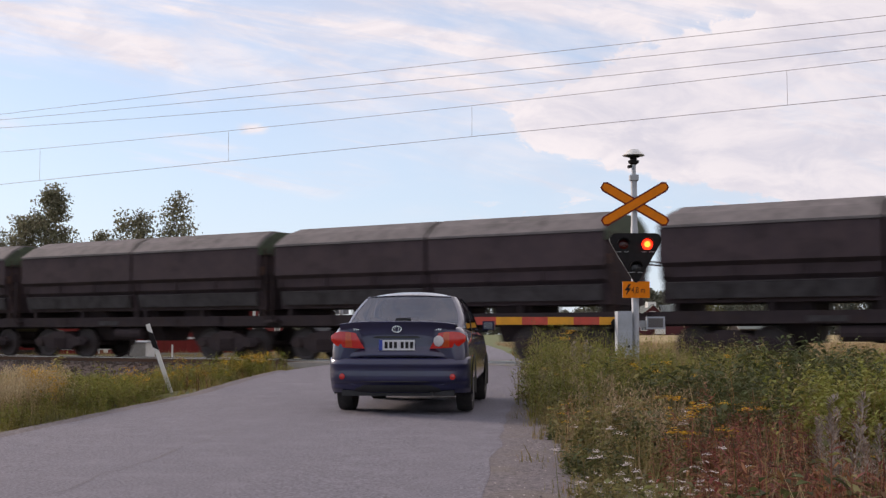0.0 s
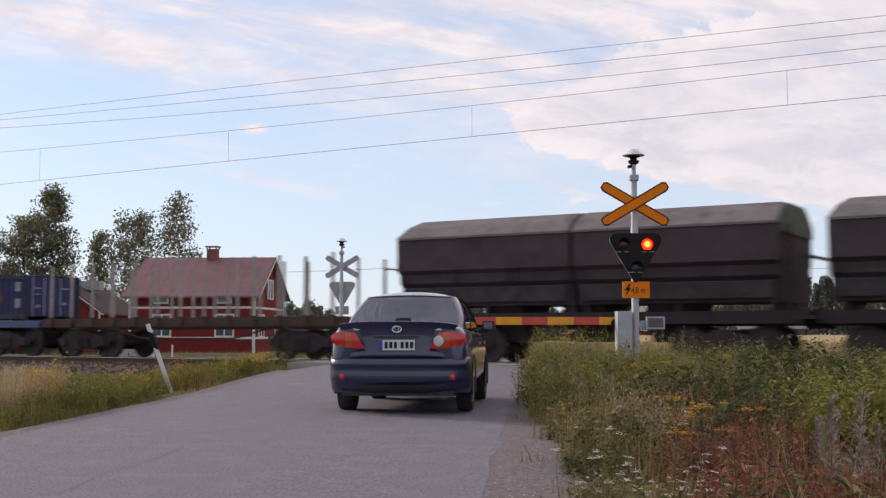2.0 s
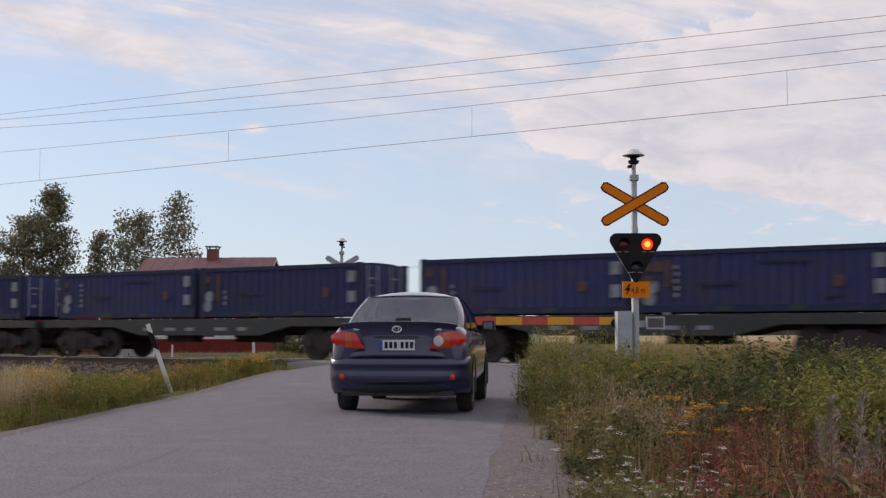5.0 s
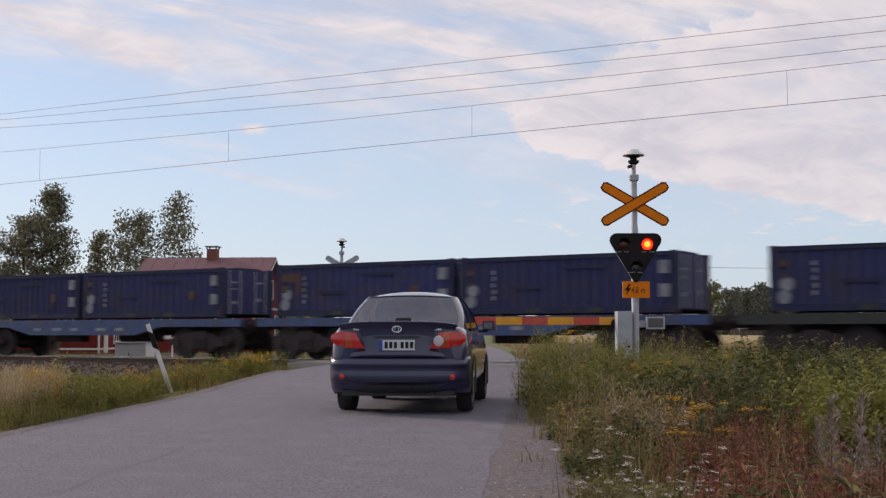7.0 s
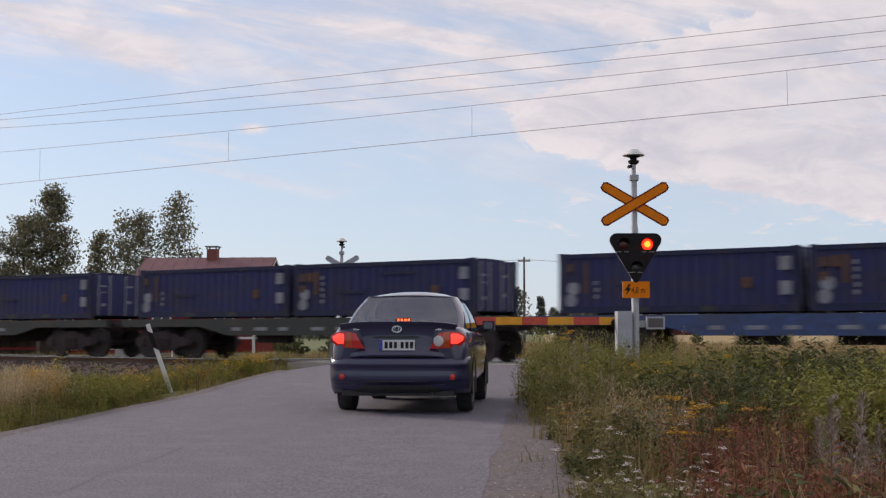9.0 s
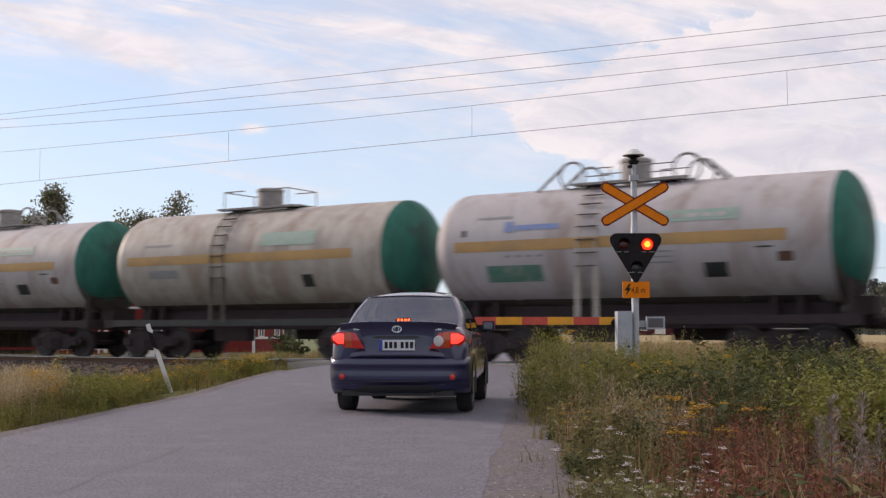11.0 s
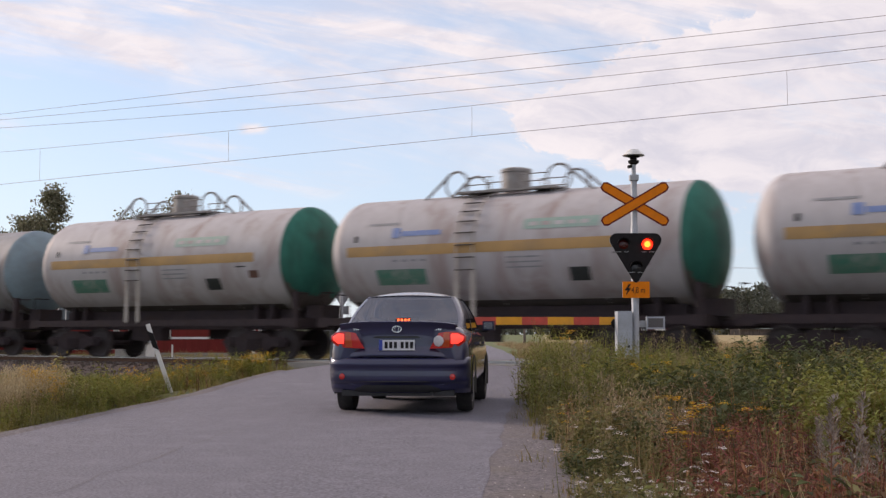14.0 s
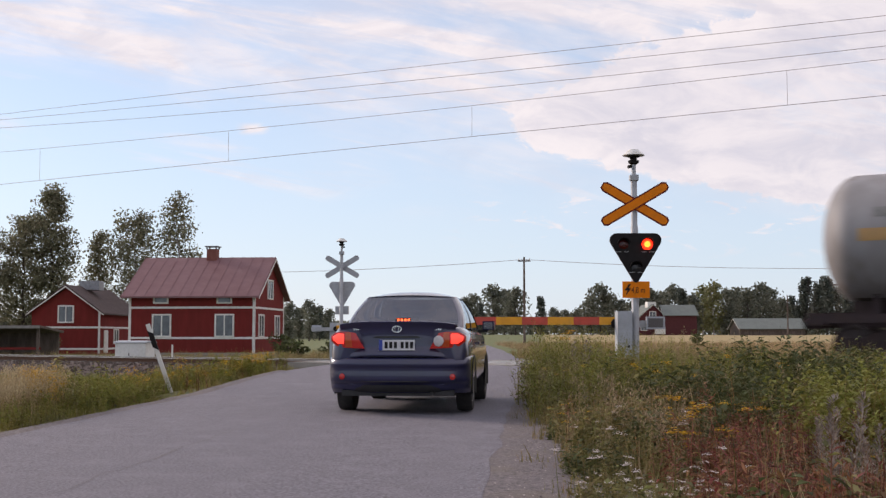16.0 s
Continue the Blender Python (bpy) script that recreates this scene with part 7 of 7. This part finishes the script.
    scatter("brown_docks", [herb(0.5, 3, 0.05, 0.02, leaf_slot=4, per=22, spread=0.06) for _ in range(3)], pts, GL, "brown seeding dock stems in the meadow", "weeds", 0.6, 1.1, scale=low_far(pts[:, 0], pts[:, 1]))
    # beyond the rails
    far = lambda x, y: (rail_dist(x, y) > 2.9) & ((edge_l(x, y) > 0.2) | (edge_r(x, y) > 0.2))
    pts = spots(7000, -32, 16, 26, 62, far)
    scatter("far_grass", tufts, pts, G, "rough grass beyond the railway", "grass", 0.6, 1.1)
    pts = spots(5000, 4, 45, 34, 110, lambda x, y: far(x, y) & (rail_dist(x, y) > 7) & (edge_r(x, y) > 1.5))
    scatter("field_stubble", [grass_tuft(0.4, 14, (0.04, 0.96, 0, 0, 0), 0.3, 0.010) for _ in range(3)], pts, G, "pale ripe stubble in the field", "field", 0.8, 1.3)
    # shrubs and plumes that stand alone
    shrub_me = []
    for k in range(4):
        v, q, m = herb(1.02, 30, 0.125, 0.056, leaf_slot=0, per=32, spread=0.27)
        shrub_me.append(fast_mesh("shrub", v, q, [(M["weed_light"], M["weed_dark"], M["weed"], M["meadow_leaf"])[k]]))
    lay = ((3.6, 13.5, 1.34, 1), (3.95, 13.0, 1.40, 1), (4.25, 13.3, 1.34, 1), (3.75, 12.5, 1.2, 1), (4.45, 12.5, 1.22, 1), (3.1, 9.6, 0.9, 0), (3.3, 10.0, 0.95, 0), (2.95, 8.7, 0.72, 0), (3.25, 9.2, 0.84, 0), (3.45, 10.6, 0.95, 0), (3.3, 12.7, 1.0, 1), (4.5, 13.4, 1.1, 2), (4.15, 12.4, 1.05, 1), (4.9, 13.0, 1.24, 0), (5.4, 12.2, 1.08, 1), (4.5, 10.6, 0.92, 1), (5.9, 14.5, 1.15, 0), (3.0, 14.6, 0.95, 2), (3.45, 9.3, 0.96, 0), (3.75, 9.0, 1.02, 0), (3.2, 9.6, 0.8, 0), (3.4, 8.4, 0.72, 0), (3.95, 9.8, 0.95, 0), (2.75, 10.2, 0.8, 1), (2.45, 10.6, 0.7, 1), (3.0, 11.6, 0.9, 1), (3.5, 10.0, 0.72, 2), (3.85, 11.3, 0.85, 1), (6.3, 16.5, 1.1, 2), (5.1, 17.5, 1.05, 1),
           (3.9, 16.0, 1.0, 1), (2.5, 17.2, 0.95, 2), (2.05, 19.0, 1.0, 2), (7.3, 15.5, 1.1, 1), (2.9, 11.0, 0.62, 1), (2.2, 13.3, 0.72, 2),
           (-4.75, 13.1, 0.36, 3), (-5.0, 14.2, 0.42, 3), (-4.7, 15.3, 0.4, 3), (-5.5, 13.2, 0.42, 3), (-4.65, 16.6, 0.42, 3), (-4.6, 17.9, 0.44, 3), (-5.3, 16.2, 0.5, 3), (-5.2, 18.4, 0.5, 3), (-5.7, 17.6, 0.55, 2), (-5.6, 19.8, 0.5, 3), (-5.4, 21.8, 0.55, 3), (-6.0, 13.7, 0.42, 3), (-6.9, 15.0, 0.5, 2), (-6.6, 17.9, 0.58, 3), (-7.2, 21.8, 0.6, 2), (-4.9, 22.8, 0.55, 3), (-4.75, 24.2, 0.72, 3), (-4.35, 25.4, 0.66, 3), (-5.3, 23.6, 0.6, 3), (-5.1, 17.2, 0.5, 3), (-5.6, 15.0, 0.48, 3), (-6.4, 16.2, 0.55, 3), (-7.6, 19.5, 0.6, 3), (-6.1, 20.5, 0.55, 3), (-4.0, 27.0, 0.6, 3), (1.75, 16.2, 0.8, 3), (2.55, 18.9, 0.95, 3), (1.7, 18.0, 0.85, 3))
    for x, y, s, k in lay:
        s = s * (0.80 if s > 0.96 else 0.95) if x > 0 else s
        o = link("shrub", shrub_me[k], label=("light green leafy shrub on the verge", "dark green leafy shrub on the verge", "dull green leafy shrub on the verge", "yellow-green bushy weed on the verge")[k], category="shrub", group="shrubs on the verge")
        o.matrix_world = pose(x, y, float(ground_z(x, y)) - 0.02, 0, 0, 57 * x + 131 * y) @ Matrix.Diagonal((s, s, s, 1))
    v, q, m = plume(0.82)
    pm = fast_mesh("plume", v, q, [M["grey_plume"]])
    for x, y, s in ((1.97, 5.95, 1.02), (2.24, 6.25, 0.78), (2.62, 8.2, 0.7), (1.95, 17.6, 1.25), (2.3, 18.2, 1.15)):
        o = link("plume", pm, label="tall grey-brown seeding weed plume", category="weed", group="plumes on the verge")
        o.matrix_world = pose(x, y, float(ground_z(x, y)) - 0.02, 0, 0, 90 * x) @ Matrix.Diagonal((s, s, s, 1))


# ---------------------------------------------------------------- trees and distance
def tree_parts(h, spread, leaves, size, seed, style="broad", droop=0.0, trunk_r=0.17, base=0.18):
    """Trunk with limbs, and a crown of small leaves gathered in clumps on the limbs."""
    r = np.random.default_rng(seed)
    bm = bmesh.new()
    pts = [Vector((0, 0, -0.4))]
    for k in range(1, 8):
        pts.append(Vector((r.normal(0, 0.02 * h * k / 7), r.normal(0, 0.02 * h * k / 7), h * 0.95 * k / 7)))
    for k in range(7):
        a, b = trunk_r * (1 - k / 7.6), trunk_r * (1 - (k + 1) / 7.6)
        rod(bm, pts[k], pts[k + 1], a, b, seg=7)
    clumps = []
    n = (85 if leaves > 2000 else 44) if style != "spruce" else 60
    for k in range(n):
        f = base + (0.98 - base) * (k + r.uniform(0, 1)) / n
        i = min(6, int(f * 7))
        p = pts[i].lerp(pts[i + 1], f * 7 - i)
        a = r.uniform(0, 2 * math.pi)
        if style == "spire":
            reach = spread * min(1.0, (f - base) * 5 + 0.3) * (1.04 - f) ** 0.62 * r.uniform(0.5, 1.12)
            q = p + Vector((math.cos(a) * reach, math.sin(a) * reach, reach * r.uniform(0.15, 0.6)))
            cs = 0.034 * h * r.uniform(0.55, 1.1)
        elif style == "broad":
            reach = spread * (math.sin(math.pi * min(1, (f - base) / (1 - base) * 0.86 + 0.13)) ** 0.7) * r.uniform(0.45, 1.15)
            q = p + Vector((math.cos(a) * reach, math.sin(a) * reach, reach * r.uniform(0.2, 0.75) - droop * reach))
            cs = (0.036 if leaves > 2000 else 0.06) * h * r.uniform(0.55, 1.1)
        else:
            reach = spread * (1 - f) ** 0.85 * r.uniform(0.75, 1.1)
            q = p + Vector((math.cos(a) * reach, math.sin(a) * reach, -0.25 * reach))
            cs = 0.04 * h
        rod(bm, p, q, 0.03 * trunk_r / 0.17 + 0.01, 0.008, seg=4)
        clumps.append((p, q, cs))
    V, per = [], max(1, leaves // len(clumps))
    for p, q, cs in clumps:
        t = r.uniform(0.35, 1.08, (per, 1)) if style != "spruce" else r.uniform(0.1, 1.05, (per, 1))
        c = np.array(p)[None] * (1 - t) + np.array(q)[None] * t + np.clip(r.normal(0, cs, (per, 3)), -1.7 * cs, 1.7 * cs) * (1, 1, 0.8)
        if droop:
            c[:, 2] -= np.abs(r.normal(0, droop * 1.6, per))
        d1, d2 = r.normal(0, 1, (per, 3)), r.normal(0, 1, (per, 3))
        d1 /= np.linalg.norm(d1, axis=1)[:, None]
        d2 -= d1 * (d1 * d2).sum(1)[:, None]
        d2 /= np.linalg.norm(d2, axis=1)[:, None]
        s = size * r.uniform(0.6, 1.3, (per, 1))
        V.append(np.stack([c - d1 * s, c + d2 * s * 0.6, c + d1 * s, c - d2 * s * 0.6], 1).reshape(-1, 3))
    V = np.concatenate(V)
    return bm, V, np.arange(len(V)).reshape(-1, 4)


def make_tree(name, m, label, group, leafmat, barkmat, **kw):
    t = thing(name, m, label, "tree", group)
    bm, v, q = tree_parts(**kw)
    part("trunk", bm, barkmat, t)
    link("crown", fast_mesh("crown", v, q, [leafmat]), t)
    return t


def build_trees():
    zb = lambda x, y: float(ground_z(x, y))
    g = "trees behind the red house"
    for x, y, h, sp, lv, seed, dr, lab in ((-32.0, 96, 13.9, 3.4, 7400, 3, 0.0, "tall dense broadleaf tree behind the outbuilding"), (-34.6, 97, 11.2, 3.0, 6000, 5, 0.0, "dense broadleaf tree behind the outbuilding"), (-37.5, 95, 10.2, 3.0, 4600, 6, 0.0, "broadleaf tree at the edge of the yard"),
                                        (-28.8, 98, 10.4, 2.3, 2600, 8, 0.1, "thin sparse birch beside the house"), (-24.9, 95, 11.8, 3.3, 4600, 9, 0.15, "loose-crowned birch behind the house"), (-21.1, 94, 13.4, 2.4, 3300, 14, 0.35, "drooping birch with gaps behind the house")):
        make_tree("tree", pose(x, y, zb(x, y), 0, 0, seed * 40), lab, g, M["leaf"], M["bark"] if dr == 0 else M["birchbark"], h=h, spread=sp, leaves=int(lv * 1.45), size=0.125, seed=seed, droop=dr, trunk_r=0.16, base=0.14, style="spire" if seed in (3, 8) else "broad")
    # far trees: a few kinds, each repeated as its own tree
    proto = []
    for k, (st, sp, lv, mat, lab, sz) in enumerate((("broad", 2.6, 1500, "leaf_far", "distant broadleaf tree at the edge of the field", 0.34), ("broad", 2.2, 1300, "leaf_far", "distant slender broadleaf tree at the edge of the field", 0.34),
                                                    ("spruce", 2.1, 1500, "needle", "distant dark spruce at the edge of the field", 0.30), ("broad", 2.3, 1200, "leaf_birch", "distant pale birch at the edge of the field", 0.32))):
        proto.append(make_tree("far_tree", pose(0, -400 - 20 * k, -6), lab, "trees at the field's edge", M[mat], M["birchbark"] if k == 3 else M["bark"], h=10.0, spread=sp, leaves=lv, size=sz, seed=60 + k, style=st, trunk_r=0.2, base=0.1))
    rows = ((822, 528, 0), (838, 520, 1), (850, 535, 2), (873, 505, 0), (893, 512, 1), (912, 510, 0), (905, 528, 1), (957, 523, 2), (980, 545, 0), (1000, 548, 1), (1022, 546, 0), (1045, 522, 0), (1062, 503, 0), (1078, 520, 1),
            (1150, 512, 0), (1172, 515, 1), (1190, 505, 0), (1208, 508, 2), (1226, 520, 1), (1243, 505, 3), (1262, 498, 3), (1285, 512, 0), (1303, 508, 1), (1322, 512, 0), (1345, 502, 0), (1362, 510, 1), (1385, 528, 0), (1402, 522, 2), (1425, 488, 2), (1445, 498, 2), (1462, 486, 2), (1478, 505, 0), (1500, 490, 2),
            (1520, 500, 0), (1545, 492, 2), (1566, 500, 1), (1590, 495, 0), (1100, 530, 1), (1125, 525, 0), (512, 535, 0), (530, 545, 1), (548, 532, 0), (566, 540, 2), (582, 548, 0), (640, 550, 1), (690, 548, 0), (740, 545, 0), (790, 540, 1),
            (-20, 535, 0), (12, 548, 1), (40, 552, 0), (1230, 530, 0), (1325, 530, 2), (1290, 535, 1), (1370, 535, 0), (1410, 540, 1))
    for k, (px, top, kind) in enumerate(rows):
        y = 262 + 14 * math.sin(k * 2.1) if px > 600 else 190 + 8 * math.sin(k * 2.1)
        x = (px - 784) / 2080 * y
        z = zb(x, y)
        h = (592 - top) / 2080 * y + 0.93 - z
        s = h / 10.0
        m = pose(x, y, z, 0, 0, 77 * k) @ Matrix.Diagonal((s * 1.05, s * 1.05, s, 1))
        o = copy_thing(proto[kind], pose(0, 0, 0))
        o.matrix_basis = m
    for p in proto:
        for c in list(p.children):
            bpy.data.objects.remove(c)
        bpy.data.objects.remove(p)
    # the woods behind, joined
    r = np.random.default_rng(77)
    n = 26000
    x = r.uniform(-190, 190, n)
    y = r.uniform(285, 320, n)
    hmax = 4.6 + 2.4 * np.array([noise.noise((a * 0.06, 0, 3)) for a in x]) + 1.5 * np.array([noise.noise((a * 0.4, 2, 3)) for a in x])
    z = ground_z(x, y) + hmax * r.uniform(0, 1, n) ** 0.7
    c = np.stack([x, y, z], 1)
    d1, d2 = r.normal(0, 1, (n, 3)), r.normal(0, 1, (n, 3))
    V = np.stack([c - d1 * 0.45, c + d2 * 0.35, c + d1 * 0.45, c - d2 * 0.35], 1).reshape(-1, 3)
    link("far_woods", fast_mesh("far_woods", V, np.arange(n * 4).reshape(-1, 4), [M["leaf_far"]]), label="low dark woods on the horizon", category="woods", kind="stuff")
    # bushes beyond the rails and by the houses
    for x, y, s, seed in ((-6.4, 52, 0.55, 1), (-5.4, 56, 0.5, 2), (-7.6, 58, 0.6, 3), (-24.4, 66, 0.9, 5), (-22.6, 68, 0.7, 6), (-31, 72, 1.5, 7), (-9.0, 66, 0.8, 8), (20.5, 95, 0.7, 9)):
        bm, v, q = tree_parts(h=1.5 * s, spread=0.9 * s, leaves=700, size=0.07, seed=seed, trunk_r=0.03, base=0.05)
        b = thing("bush", pose(x, y, zb(x, y)), "rounded dull green bush in the grass", "bush", "bushes beyond the railway")
        part("stem", bm, M["bark"], b)
        link("crown", fast_mesh("crown", v, q, [M["weed_dark"]]), b)
    # line of wooden poles with wires
    for k, (x, y, h) in enumerate(((7.6, 110, 8.0), (-46, 113, 8.0), (62, 108, 8.0))):
        p = thing("utility_pole", pose(x, y, zb(x, y)), "wooden utility pole with a short crossarm", "pole", "utility poles")
        part("pole", R(((0, 0, -0.5), (0, 0, h + 0.2), 0.13, 0.09)), M["timber"], p)
        part("crossarm", B((-0.6, 0.6, -0.05, 0.05, h - 0.25, h - 0.13)), M["timber"], p)
        for q in (-0.5, 0.0, 0.5):
            part("insulator", R(((q, 0, h - 0.13), (q, 0, h + 0.05), 0.04)), M["whitepaint"], p)
    for a, b in (((7.6, 110, 7.95), (-46, 113, 7.4)), ((7.6, 110, 7.95), (62, 108, 7.95))):
        pts = [Vector(a).lerp(Vector(b), k / 20) + Vector((0, 0, zb(8, 110) - 0.9 * (1 - (k / 10 - 1) ** 2))) for k in range(21)]
        tagged(wire("power_line", pts, 0.02, M["wire"], "thin sagging wire between wooden poles"), category="wire", group="power lines")
    x, y = (1393 - 784) / 2080 * 215, 215
    p = thing("utility_pole", pose(x, y, zb(x, y)), "distant slim pole near the green-roofed hall", "pole", "utility poles")
    part("pole", R(((0, 0, -0.3), (0, 0, 7.4), 0.14, 0.1)), M["timber"], p)


build_verges()
build_trees()


def motions():
    """Everything that moves: the train along its rails, the warning lamp and the brake lamps."""
    for ob, q, z in TRAIN:
        walk(ob, [(t, track_pose(q + SPEED * (t - 16.0), 0, RAIL_Z + z)) for t in (0.0, 4.0, 8.0, 12.0, 16.0)])
    left, right = pose(-0.215, -0.148, 2.49), pose(0.195, -0.148, 2.49)
    rows = [(0.0, right)]
    for k in range(16):
        rows += [(k + 0.40, right), (k + 0.434, left), (k + 0.90, left), (k + 0.934, right)]
    walk(LIT, rows + [(16.0, right)])
    # the brake lamps come forward to their lenses when the driver brakes
    for lamp, back in BRAKE:
        walk(lamp, [(0.0, Matrix.Translation(back)), (7.85, Matrix.Translation(back)), (7.9, pose(0, 0, 0)), (16.0, pose(0, 0, 0))])


motions()
